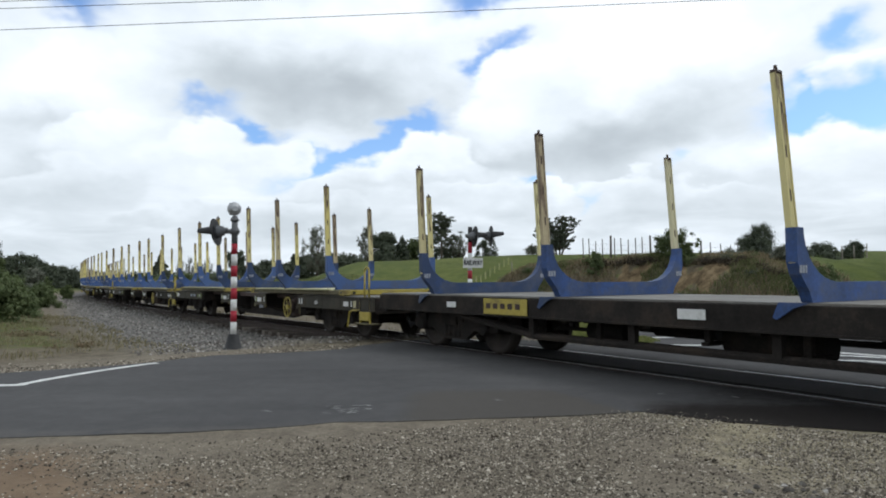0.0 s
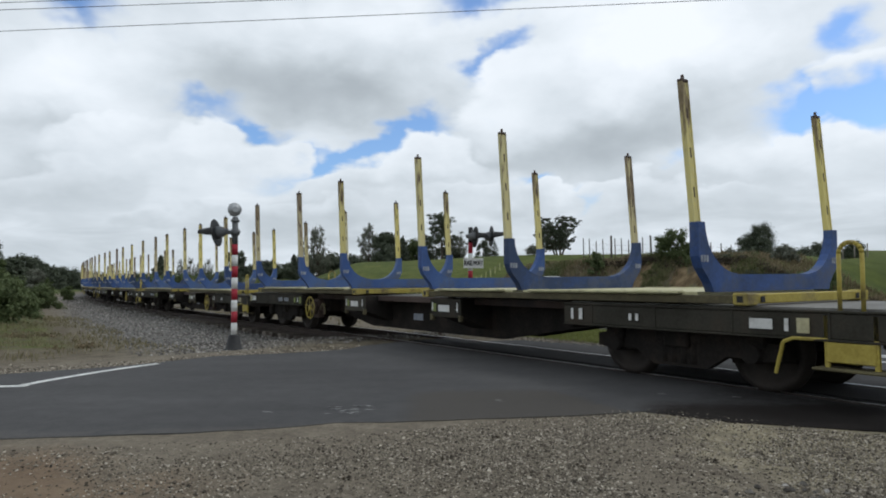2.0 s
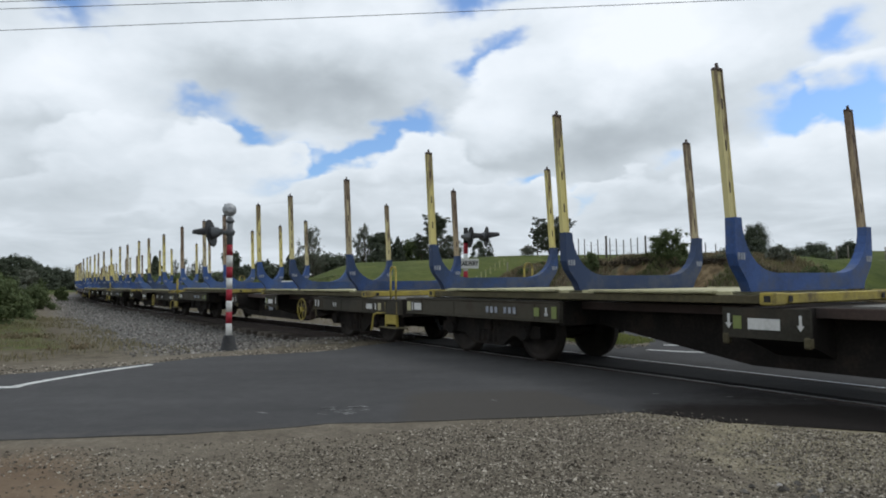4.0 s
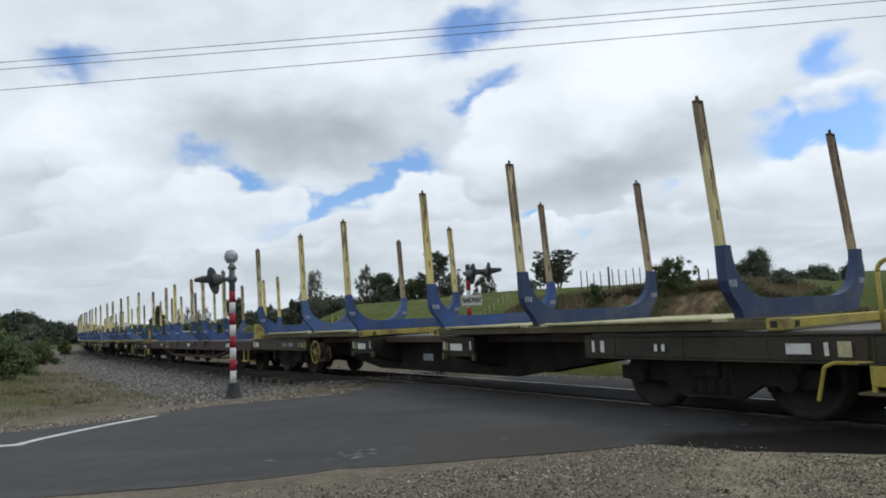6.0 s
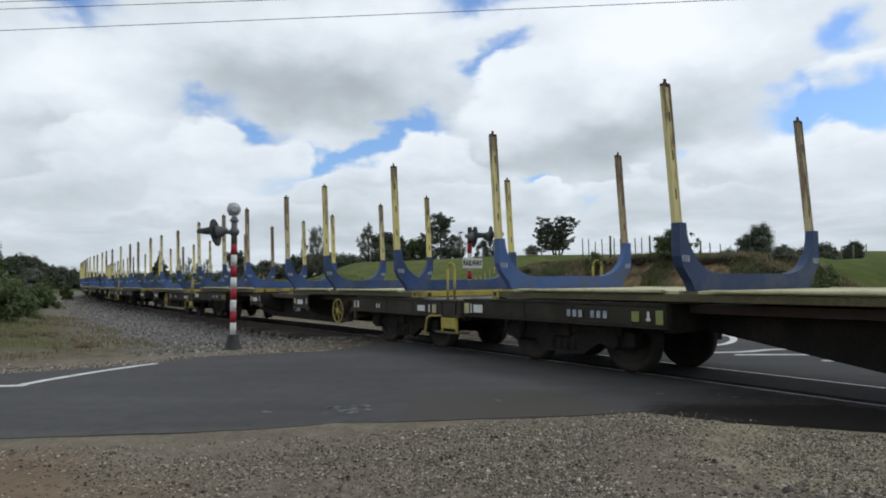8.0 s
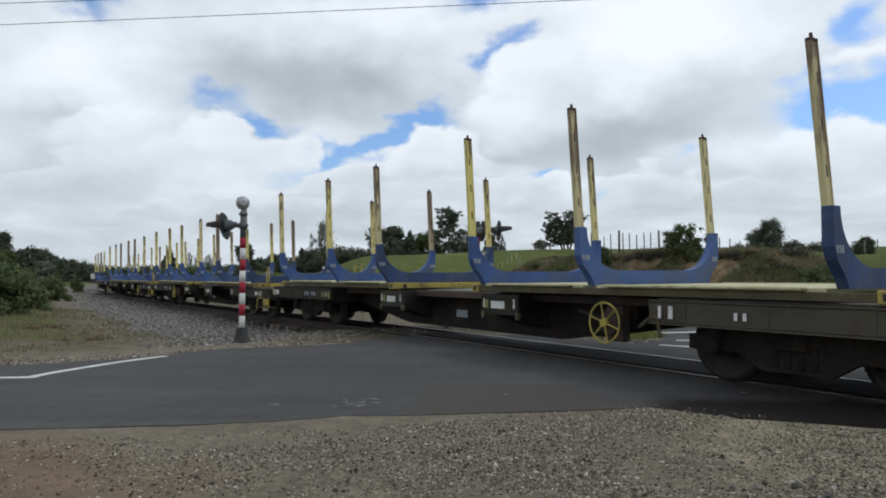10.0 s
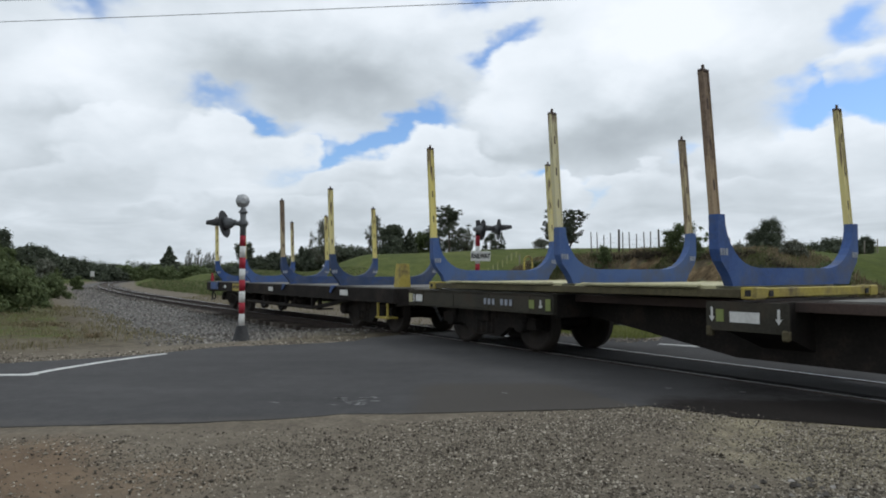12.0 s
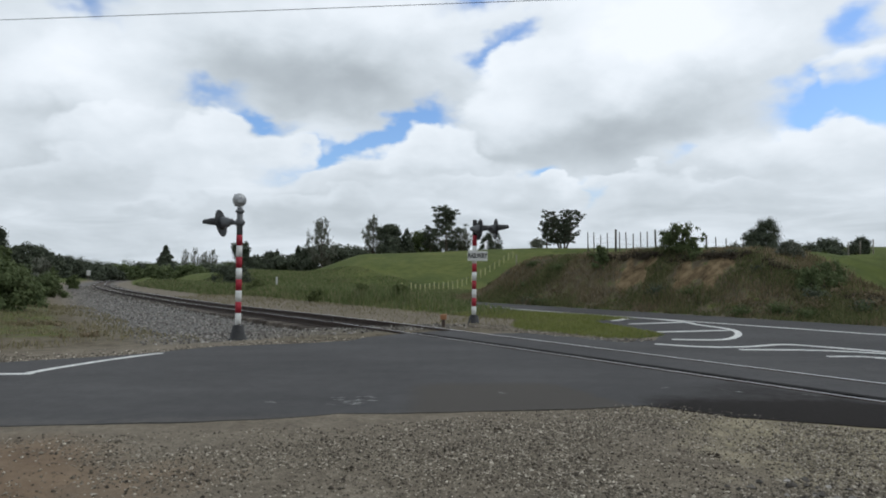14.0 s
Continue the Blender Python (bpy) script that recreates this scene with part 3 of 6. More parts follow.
def clay_amount(x, y):
    s, q = track_coords(x, y)
    if 10.2 < q < 12.6 and s < 22:
        wob = 0.55 * noise.noise(Vector((s * 1.1, q * 1.6, 3.0))) + 0.35 * noise.noise(Vector((s * 3.1, q * 3.7, 5.0)))
        q += 0.6 * wob - 0.1
        s += 0.9 * wob
        a = smooth(15.3, 15.7, s) * smooth(17.3, 16.9, s) + 0.9 * smooth(12.3, 12.8, s) * smooth(14.9, 14.5, s)
        return a * smooth(10.30, 10.75, q) * smooth(11.85, 11.55, q)
    return 0.0


def soil_kind(x, y):
    """Brown earth on the cutting and the left verge; pale crushed stone on the near verge."""
    s, q = track_coords(x, y)
    brown = 0.0
    if 9.2 < q < 14 and s < 30:
        brown = smooth(9.2, 9.6, q) * smooth(14, 13, q) * smooth(30, 26, s)
    if q < -3.5 and s > 12.5:
        brown = 0.95 * smooth(-3.9, -6.0, q) * smooth(11.5, 14.0, s)
    elif -3.6 < q < 1.6 and 11.5 < s < 18:
        brown = 0.85 * smooth(-3.6, -2.6, q) * smooth(17.5, 14.0, s)
    pale = 0.0
    if -1 < y < 8:
        pale = smooth(-1, 0.6, y) * smooth(7, 4.5, x) * 0.75 * smooth(0.8, 2.6, x) * smooth(3.2, 4.6, y)
    return (brown, pale, 0.0, 1.0)


def build_ground():
    angles = []
    a = -180.0
    while a < 180:
        angles.append(a)
        a += 0.55 if -46 < a < 46 else (2.0 if -70 < a < 70 else 6.0)
    radii = [0.0]
    r = 0.6
    while r < 4200:
        radii.append(r)
        r *= 1.032 if r < 130 else 1.12
    verts, cover, soil = [], [], []
    n = len(angles)
    for r in radii:
        for a in angles:
            x, y = r * math.sin(radians(a)), r * math.cos(radians(a))
            verts.append((x, y, ground_height(x, y)))
            rust = smooth(1.9, 0.5, math.hypot((x + 3.1) * 0.85, y - 3.7) + 0.35 * noise.noise(Vector((x * 1.3, y * 1.3, 4.4))))
            soil.append(soil_kind(x, y))
            cover.append((grass_amount(x, y), clay_amount(x, y), rust, ballast_amount(x, y)))
    faces = []
    for i in range(len(radii) - 1):
        for j in range(n):
            k = (j + 1) % n
            faces.append((i * n + j, i * n + k, (i + 1) * n + k, (i + 1) * n + j))
    me = bpy.data.meshes.new("ground")
    me.from_pydata(verts, [], faces)
    att = me.color_attributes.new("cover", "FLOAT_COLOR", "POINT")
    att.data.foreach_set("color", np.array(cover, dtype=np.float32).ravel())
    att = me.color_attributes.new("soil", "FLOAT_COLOR", "POINT")
    att.data.foreach_set("color", np.array(soil, dtype=np.float32).ravel())
    me.polygons.foreach_set("use_smooth", [True] * len(faces))
    me.materials.append(M_GROUND)
    me.update()
    ob = new("ground", me)
    # faces turn upwards
    bm = bmesh.new()
    bm.from_mesh(me)
    bmesh.ops.recalc_face_normals(bm, faces=bm.faces)
    if sum(f.normal.z for f in bm.faces[:200]) < 0:
        bmesh.ops.reverse_faces(bm, faces=bm.faces)
    bm.to_mesh(me)
    bm.free()
    return tagged(ob, "gravel and dirt verge running into green pasture", "ground", kind="structure")


build_ground()


def wear_amount(x, y):
    """Tar bled along the near edge by the rail, a brown mended piece, dusty edges."""
    s, q = track_coords(x, y)
    tar = smooth(1.55, 2.2, x) * smooth(7.25 + 0.02 * x, 6.1, y) * smooth(-0.55, -0.75, q)
    # a wider, weaker darkening that grows to the right, up to the rail
    tar = max(tar, 0.62 * smooth(1.2, 3.2, x - 0.55 * (y - 6.6)) * smooth(-0.45, -0.75, q) * smooth(9.0, 7.2, y))
    mend = smooth(-0.6, 0.0, x) * smooth(7.9, 7.2, y) * smooth(0.1, -0.1, (x - 1.27) * 1.12 + (y - 7.43) * 0.43)
    edge = 0.0
    if y < 6.4 and x < 0.4:
        edge = 0.42 * smooth(0.55, 0.1, y - (5.55 + 0.12 * (x + 2) if x > -3.5 else 5.5 - 0.08 * (x + 3.5)))
    return (tar, mend, edge, 1.0)


def plan_sheet(name, outline, z, mat, label, thick=0.07, ragged=0.0, step=0.35, category="road", worn=False):
    """A paved sheet with a worn edge: its outline in plan, its top at z."""
    pts = []
    k = len(outline)
    for i in range(k):
        a, b = Vector(outline[i]), Vector(outline[(i + 1) % k])
        m = max(1, int((b - a).length / step)) if ragged else 1
        for j in range(m):
            p = a.lerp(b, j / m)
            if ragged:
                nx = noise.noise(Vector((p.x * 1.7, p.y * 1.7, 0.0))) + 0.6 * noise.noise(Vector((p.x * 5.0, p.y * 5.0, 4.0)))
                ny = noise.noise(Vector((p.x * 1.7, p.y * 1.7, 9.0))) + 0.6 * noise.noise(Vector((p.x * 5.0, p.y * 5.0, 7.0)))
                p = p + Vector((nx, ny)) * ragged
            pts.append(p)
    bm = bmesh.new()
    top = [bm.verts.new((p.x, p.y, z)) for p in pts]
    low = [bm.verts.new((p.x, p.y, z - thick)) for p in pts]
    f = bm.faces.new(top)
    k = len(pts)
    for i in range(k):
        j = (i + 1) % k
        bm.faces.new((top[i], low[i], low[j], top[j]))
    bmesh.ops.recalc_face_normals(bm, faces=bm.faces)
    bmesh.ops.triangulate(bm, faces=[f])
    if worn:
        cuts = [((-4 + 0.2 * i, 0, 0), (1, 0, 0)) for i in range(48)] + [((0, 4.2 + 0.15 * i, 0), (0, 1, 0)) for i in range(30)]
        for co, no in cuts:
            bmesh.ops.bisect_plane(bm, geom=bm.verts[:] + bm.edges[:] + bm.faces[:], plane_co=co, plane_no=no)
    ob = part(name, bm, mat)
    if worn:
        att = ob.data.color_attributes.new("wear", "FLOAT_COLOR", "POINT")
        att.data.foreach_set("color", [c for v in ob.data.vertices for c in wear_amount(v.co.x, v.co.y)])
    return tagged(ob, label, category, kind="structure")


def plan(s, q):
    p = on_track(s, q)
    return (p.x, p.y)


# the side road that crosses the line, and the highway beyond it
side_road = [(-60, 8.0), (-14, 6.3), (-3.53, 5.48), (-2.0, 5.6), (-0.89, 5.89), (0.08, 6.01), (0.99, 6.11), (1.84, 6.3), (2.46, 5.8), (3.45, 5.36),
             (5.2, 4.3), plan(-9, -1.9), plan(-9, -0.606), plan(11.9, -0.606), (-1.4, 12.9), (-1.66, 12.3), (-2.54, 11.7), (-3.61, 11.4), (-4.36, 10.5), (-5.11, 9.8), (-6.0, 9.29),
             (-16, 10.6), (-60, 13.0)]
plan_sheet("side_road", side_road, -0.012, M_ASPHALT, "dark worn asphalt side road leading to a level crossing", ragged=0.06, step=0.2, worn=True)
plan_sheet("road_between_rails", [plan(-9, -0.462), plan(11.9, -0.462), plan(11.9, 0.478), plan(-9, 0.478)], -0.004, M_ASPHALT, "asphalt infill between the rails of the crossing", ragged=0.0)
highway = [plan(-120, 0.62), plan(11.0, 0.62), plan(10.6, 1.5), plan(9.4, 1.75), plan(8.3, 2.5), plan(8.6, 3.0), plan(9.9, 4.0), plan(12.0, 4.9), plan(16.5, 6.3), plan(30, 6.4), *[plan(s, 6.2) for s in range(42, 320, 12)], *[plan(s, 9.0) for s in range(306, 41, -12)], plan(30, 9.3), plan(24, 9.3), plan(-120, 9.3)]
plan_sheet("highway", highway, -0.014, M_ASPHALT, "grey asphalt highway running beside the railway", ragged=0.05, step=0.5)


def stripe(name, pts, width, z=-0.006, label="worn white road marking"):
    bm = bmesh.new()
    P = [Vector(p) for p in pts]
    left, right = [], []
    for i, p in enumerate(P):
        t = (P[min(i + 1, len(P) - 1)] - P[max(i - 1, 0)]).normalized()
        o = Vector((-t.y, t.x)) * width / 2
        left.append(bm.verts.new((p.x + o.x, p.y + o.y, z)))
        right.append(bm.verts.new((p.x - o.x, p.y - o.y, z)))
    low = [[bm.verts.new((v.co.x, v.co.y, z - 0.012)) for v in side] for side in (left, right)]
    for i in range(len(P) - 1):
        bm.faces.new((right[i], right[i + 1], left[i + 1], left[i]))
        bm.faces.new((low[1][i], low[1][i + 1], right[i + 1], right[i]))
        bm.faces.new((left[i], left[i + 1], low[0][i + 1], low[0][i]))
    bm.faces.new((low[1][0], right[0], left[0], low[0][0]))
    bm.faces.new((right[-1], low[1][-1], low[0][-1], left[-1]))
    return tagged(part(name, bm, M_PAINTLINE), label, "road marking", kind="structure")


def smooth_line(pts, n=6):
    P = [Vector(p) for p in pts]
    out = []
    for i in range(len(P) - 1):
        p0, p1, p2, p3 = P[max(i - 1, 0)], P[i], P[i + 1], P[min(i + 2, len(P) - 1)]
        for j in range(n):
            t = j / n
            out.append(0.5 * ((2 * p1) + (p2 - p0) * t + (2 * p0 - 5 * p1 + 4 * p2 - p3) * t * t + (3 * p1 - p0 - 3 * p2 + p3) * t * t * t))
    out.append(P[-1])
    return out


stripe("road_marking", smooth_line([(-16, 9.1), (-8.5, 8.3), (-5.29, 8.2), (-5.01, 8.34), (-4.93, 8.68), (-4.62, 9.6), (-4.25, 10.34)], 5), 0.11)
stripe("road_marking", smooth_line([(3.29, 21.42), (4.94, 18.92), (5.89, 17.14), (5.96, 15.95), (6.15, 14.72), (5.88, 13.62), (5.34, 12.67), (4.85, 12.35), (4.17, 12.46)]), 0.13)
stripe("road_marking", [(4.41, 14.01), (6.02, 14.43)], 0.16)
stripe("road_marking", [(4.42, 16.19), (5.82, 16.74)], 0.16)
stripe("road_marking", [(4.3, 17.3), (4.9, 18.1)], 0.16)
stripe("road_marking", [plan(40, 7.05), plan(16, 7.0), plan(-40, 7.0)], 0.11)
stripe("road_marking", smooth_line([(3.62, 11.66), (4.26, 11.21), (4.96, 11.21), (5.78, 11.57), (6.34, 11.04), (6.9, 10.3)]), 0.12)
stripe("road_marking", smooth_line([(4.68, 10.80), (6.02, 10.64), (7.2, 9.8)]), 0.11)
stripe("road_marking", [(5.57, 9.92), (6.02, 9.92), (6.7, 9.3)], 0.12)


# ---------------------------------------------------------------- track
def rail_mesh(q, s0, s1, step):
    worn = 0.013 if q < 0 else 0.021
    prof = [(-worn, 0.0), (worn, 0.0), (0.035, -0.006), (0.035, -0.035), (0.009, -0.05), (0.009, -0.125), (0.06, -0.145), (0.06, -0.155), (-0.06, -0.155), (-0.06, -0.145), (-0.009, -0.125), (-0.009, -0.05), (-0.035, -0.035), (-0.035, -0.006)]
    bm = bmesh.new()
    rings = []
    s = s0
    while s <= s1:
        rings.append([bm.verts.new(on_track(s, q + a, b)) for a, b in prof])
        s += step
    k = len(prof)
    for a, b in zip(rings, rings[1:]):
        for i in range(k):
            j = (i + 1) % k
            f = bm.faces.new((a[i], a[j], b[j], b[i]))
            f.material_index = 1 if i == 0 else 0
    bmesh.ops.recalc_face_normals(bm, faces=bm.faces)
    return bm


track = thing("railway_track", "narrow gauge railway track on grey ballast", "railway track", kind="structure")
for q in (-0.5685, 0.5685):
    part("rail", rail_mesh(q, -90, 460, 3.0), [M_RAIL, M_TREAD], track, "rusty steel rail with a polished top")


def sleeper_pieces():
    bm = bmesh.new()
    box(bm, -1.05, 1.05, -0.115, 0.115, -0.13, 0.0, 0.012)
    first = None
    rnd = random.Random(4)
    s = 12.3
    while s < 165:
        p = on_track(s, rnd.uniform(-0.02, 0.02), -0.158)
        t = on_track(s + 1, 0) - on_track(s, 0)
        m = Matrix.Translation(p) @ Matrix.Rotation(math.atan2(t.y, t.x) - math.pi / 2 + rnd.uniform(-0.01, 0.01), 4, "Z")
        if first is None:
            first = part("sleeper", bm, M_SLEEPER, track, m=m)
        else:
            part_again(first, m)
        s += 0.61


# ---------------------------------------------------------------- train
# dirty olive fittings; on the cradle side rails it also carries their shade
M_OLIVE = material("dirty_olive_paint", [(0.048, 0.040, 0.023), (0.082, 0.070, 0.038), (0.15, 0.132, 0.066)], 2.0, 25, 0.75, bump=0.05)
LEAN = 0.072      # the loose stanchions lean back a little in their pockets


def bolster_mesh(z0, half, top, depth=0.11):
    """Blue U-shaped log bolster: a beam with curved brackets at both ends."""
    side = [(half - 0.24, z0), (half - 0.19, z0 + 0.10), (half - 0.05, z0 + 0.26), (half, z0 + 0.38), (half, top), (half - 0.115, top)]
    for i in range(1, 8):
        a = i / 8 * math.pi / 2
        side.append((half - 0.115 - 0.55 * (1 - math.cos(a)), top - (top - z0 - 0.20) * math.sin(a)))
    side.append((half - 0.70, z0 + 0.19))
    right = side
    left = [(-x, z) for x, z in reversed(side)]
    outline = right + left
    bm = bmesh.new()
    prism(bm, outline, "y", -depth / 2, depth / 2)
    return bm


def stanchion_mesh(z0, top):
    """Rolled steel post with a slotted web and a pinned cap, 0.14 m across."""
    bm = bmesh.new()
    h = top - z0
    sh = Matrix.Identity(4)
    sh[1][2] = LEAN
    sh = Matrix.Translation((0, 0, z0)) @ sh
    prism(bm, [(-0.054, -0.031), (-0.040, -0.031), (-0.040, -0.022), (0.040, -0.022), (0.040, -0.031), (0.054, -0.031), (0.054, 0.031), (0.040, 0.031), (0.040, 0.022), (-0.040, 0.022), (-0.040, 0.031), (-0.054, 0.031)], "z", 0, h)
    bmesh.ops.transform(bm, matrix=sh, verts=bm.verts)
    for k in range(3):
        zc = h * (0.32 + 0.23 * k)
        box(bm, -0.010, 0.010, -0.0245, 0.0245, zc, zc + 0.11, mat=1, m=sh)
    box(bm, -0.057, 0.057, -0.034, 0.034, h - 0.01, h + 0.025, 0.008, mat=1, m=sh)
    rod(bm, sh @ Vector((0, 0, h + 0.02)), sh @ Vector((0, 0, h + 0.075)), 0.02, 0.016, 8, mat=1)
    return bm


def wheel_mesh(r=0.42):
    bm = bmesh.new()
    m = Matrix.Rotation(math.pi / 2, 4, "Y")
    lathe(bm, [(0.05, -0.1), (0.11, -0.09), (0.12, -0.03), (r - 0.1, -0.02), (r - 0.08, -0.065), (r, -0.065), (r, 0.03), (r + 0.028, 0.04), (r + 0.028, 0.065), (r - 0.08, 0.065), (r - 0.1, 0.02), (0.1, 0.03), (0.09, 0.08)], 28, m=m)
    return bm


def bogie(parent, y, mats=None):
    """Three-piece freight bogie."""
    bm = bmesh.new()
    frame = [(-1.24, 0.36), (-1.24, 0.52), (-0.9, 0.55), (-0.45, 0.66), (0.45, 0.66), (0.9, 0.55), (1.24, 0.52), (1.24, 0.36), (1.05, 0.34), (0.62, 0.36), (0.36, 0.20), (-0.36, 0.20), (-0.62, 0.36), (-1.05, 0.34)]
    for sx in (-1, 1):
        prism(bm, frame, "x", sx * 0.83 - 0.055, sx * 0.83 + 0.055)
        for yy in (-0.93, 0.93):
            rod(bm, (sx * 0.80, yy, 0.42), (sx * 0.965, yy, 0.42), 0.115, 0.105, 14)
            box(bm, sx * 0.83 - 0.1, sx * 0.83 + 0.1, yy - 0.14, yy + 0.14, 0.48, 0.60, 0.01)
        for yy in (-0.2, -0.07, 0.07, 0.2):
            rod(bm, (sx * 0.86, yy, 0.24), (sx * 0.86, yy, 0.50), 0.05, 0.05, 8)
        box(bm, sx * 0.83 - 0.08, sx * 0.83 + 0.08, -0.32, 0.32, 0.48, 0.60, 0.015)
        rod(bm, (sx * 0.62, -1.25, 0.34), (sx * 0.62, 1.25, 0.30), 0.022, 0.022, 6)
    box(bm, -0.95, 0.95, -0.17, 0.17, 0.42, 0.66, 0.02)
    for yy in (-0.62, 0.62):
        box(bm, -0.72, 0.72, yy - 0.05, yy + 0.05, 0.28, 0.40)
        rod(bm, (-0.72, yy * 1.5, 0.42), (0.72, yy * 1.5, 0.42), 0.065, 0.065, 10)
    b = part("bogie", bm, M_STEEL_DARK, parent, "grimy dark steel freight bogie", m=Matrix.Translation((0, y, 0)))
    w = None
    for sx in (-1, 1):
        for yy in (-0.93, 0.93):
            m = Matrix.Translation((sx * 0.565, yy, 0.42)) @ Matrix.Rotation(0 if sx < 0 else math.pi, 4, "Z")
            if w is None:
                w = part("wheel", wheel_mesh(), M_WHEEL, b, "worn steel railway wheel", m=m)
            else:
                part_again(w, m)
    return b


def spoked_wheel(parent, x, y, z, r=0.28):
    bm = bmesh.new()
    pts = [(x, y + r * math.cos(2 * math.pi * i / 24), z + r * math.sin(2 * math.pi * i / 24)) for i in range(25)]
    tube(bm, pts, 0.014, 6)
    for i in range(6):
        a = math.pi * i / 3 + 0.3
        rod(bm, (x, y, z), (x, y + r * math.cos(a), z + r * math.sin(a)), 0.011, 0.011, 6)
    rod(bm, (x - 0.03, y, z), (x + 0.05, y, z), 0.05, 0.05, 10)
    ob = part("handbrake_wheel", bm, M_YELLOW_BRIGHT, parent, "yellow spoked handbrake wheel")
    bm = bmesh.new()
    rod(bm, (x + 0.02, y, z), (-0.35, y, z), 0.03, 0.03, 8)
    rod(bm, (x + 0.1, y + 0.02, z), (x + 0.12, y + 0.55, z + 0.12), 0.03, 0.03, 6)
    box(bm, -0.75, -0.35, y - 0.12, y + 0.3, z - 0.1, z + 0.4, 0.02)
    part("brake_shaft", bm, M_STEEL_DARK, parent)
    bm = bmesh.new()
    rod(bm, (x + 0.06, y, z), (x + 0.14, y, z), 0.15, 0.17, 14)
    box(bm, x + 0.14, x + 0.30, y - 0.16, y + 0.12, z - 0.24, z + 0.2, 0.02)
    part("gear_case", bm, M_STEEL_BROWN, parent, "rusty brown brake gear case")
    bm = bmesh.new()
    tube(bm, [(x + 0.05, y - 0.52, z - 0.02), (x, y - 0.74, z + 0.11), (x, y - 0.82, z + 0.10), (x, y - 0.86, z - 0.13)], 0.022, 6)
    part("release_lever", bm, M_OLIVE, parent, "bent dirty yellow brake release lever")
    return ob


def loop_rail(parent, p, along, across, h, w):
    """Bent tube handrail, an inverted U."""
    p, along = Vector(p), Vector(along)
    pts = [p - along * w / 2]
    for i in range(9):
        a = math.pi * i / 8
        pts.append(p - along * (w / 2) * math.cos(a) + Vector((0, 0, h - w / 2 + (w / 2) * math.sin(a))))
    pts.append(p + along * w / 2)
    bm = bmesh.new()
    tube(bm, pts, 0.02, 8)
    return part("handrail", bm, M_YELLOW_BRIGHT, parent, "yellow bent tube handrail")


def bars(parent, name, x, rows, mat, label, t=0.006):
    """Writing too small to read: plain bars on the side that faces the road. rows: y0, y1, z0, z1."""
    bm = bmesh.new()
    for y0, y1, z0, z1 in rows:
        box(bm, x - t, x, y0, y1, z0, z1)
    ob = part(name, bm, mat, parent, label)
    if len(rows) > 1:
        ob["kind"] = "stuff"
    return ob


def coupling(parent, y, d):
    bm = bmesh.new()
    box(bm, -0.11, 0.11, *sorted((y - d * 0.3, y + d * 0.22)), 0.60, 0.82, 0.02)
    box(bm, -0.14, 0.05, *sorted((y + d * 0.18, y + d * 0.34)), 0.60, 0.84, 0.03)
    rod(bm, (0, y - d * 0.35, 0.7), (0, y + d * 0.2, 0.7), 0.09, 0.09, 10)
    part("coupler", bm, M_STEEL_DARK, parent, "heavy black knuckle coupler")
    bm = bmesh.new()
    pts = []
    for i in range(9):
        a = i / 8
        pts.append((-0.38 + 0.06 * math.sin(a * 3), y + d * (0.02 + 0.28 * a), 0.66 - 0.34 * math.sin(math.pi * a * 0.62)))
    tube(bm, pts, 0.027, 8)
    part("air_hose", bm, M_BLACK, parent, "drooping black air brake hose")


FRAME_A = 0.93      # deck height of the container flats


def cradle(parent, y0, ys, z=FRAME_A):
    """Twenty-foot log cradle: side rails dimmed to a shaded olive, castings in the corners, a sheet tray and three
    bolsters.
    """
    y1 = y0 + 6.15
    f = None
    for yy, yb in ((y0, y0 + 0.01), (y1 - 0.17, y1 - 0.13)):
        bm = bmesh.new()
        for sx in (-1, 1):
            box(bm, *sorted((sx * 1.05, sx * 1.235)), yy, yy + 0.17, z, z + 0.125, 0.012)
        box(bm, -1.06, 1.06, yb, yb + 0.12, z + 0.015, z + 0.115, 0.008)
        if f is None:
            f = part("cradle_frame", bm, M_YELLOW_BRIGHT, parent, "yellow painted log cradle base frame")
        else:
            part("end_beam", bm, M_YELLOW_BRIGHT, f, "yellow cradle end beam")
    # the shade on the frame's long sides is put into the olive colour
    for sx in (-1, 1):
        bm = bmesh.new()
        box(bm, *sorted((sx * 1.10, sx * 1.21)), y0 + 0.175, y1 - 0.175, z + 0.012, z + 0.10, 0.008)
        part("side_rail", bm, M_OLIVE, f, "cradle side rail in a dirty olive dimmed as by shade")
    bm = bmesh.new()
    for sx in (-1, 1):
        for yy in (y0, y1 - 0.17):
            box(bm, *sorted((sx * 1.236, sx * 1.230)), yy + 0.05, yy + 0.12, z + 0.03, z + 0.095)
        box(bm, *sorted((sx * 0.93, sx * 1.0)), y0 - 0.003, y0 + 0.003, z + 0.03, z + 0.09)
    part("casting_hole", bm, M_BLACK, f)["kind"] = "stuff"
    bm = bmesh.new()
    for i, (ya, yb) in enumerate(zip([y0 + 0.2] + list(ys), list(ys) + [y1 - 0.2])):
        if yb - ya > 0.5:
            box(bm, -1.18, 1.18, ya + 0.12, yb - 0.12, z + 0.09, z + 0.135, 0.006)
            for sx in (-1, 1):
                box(bm, *sorted((sx * 1.16, sx * 1.26)), ya + 0.3, yb - 0.3, z + 0.112, z + 0.147, 0.01)
    part("tray", bm, M_CREAM, f, "cream steel cradle floor, worn")
    return f


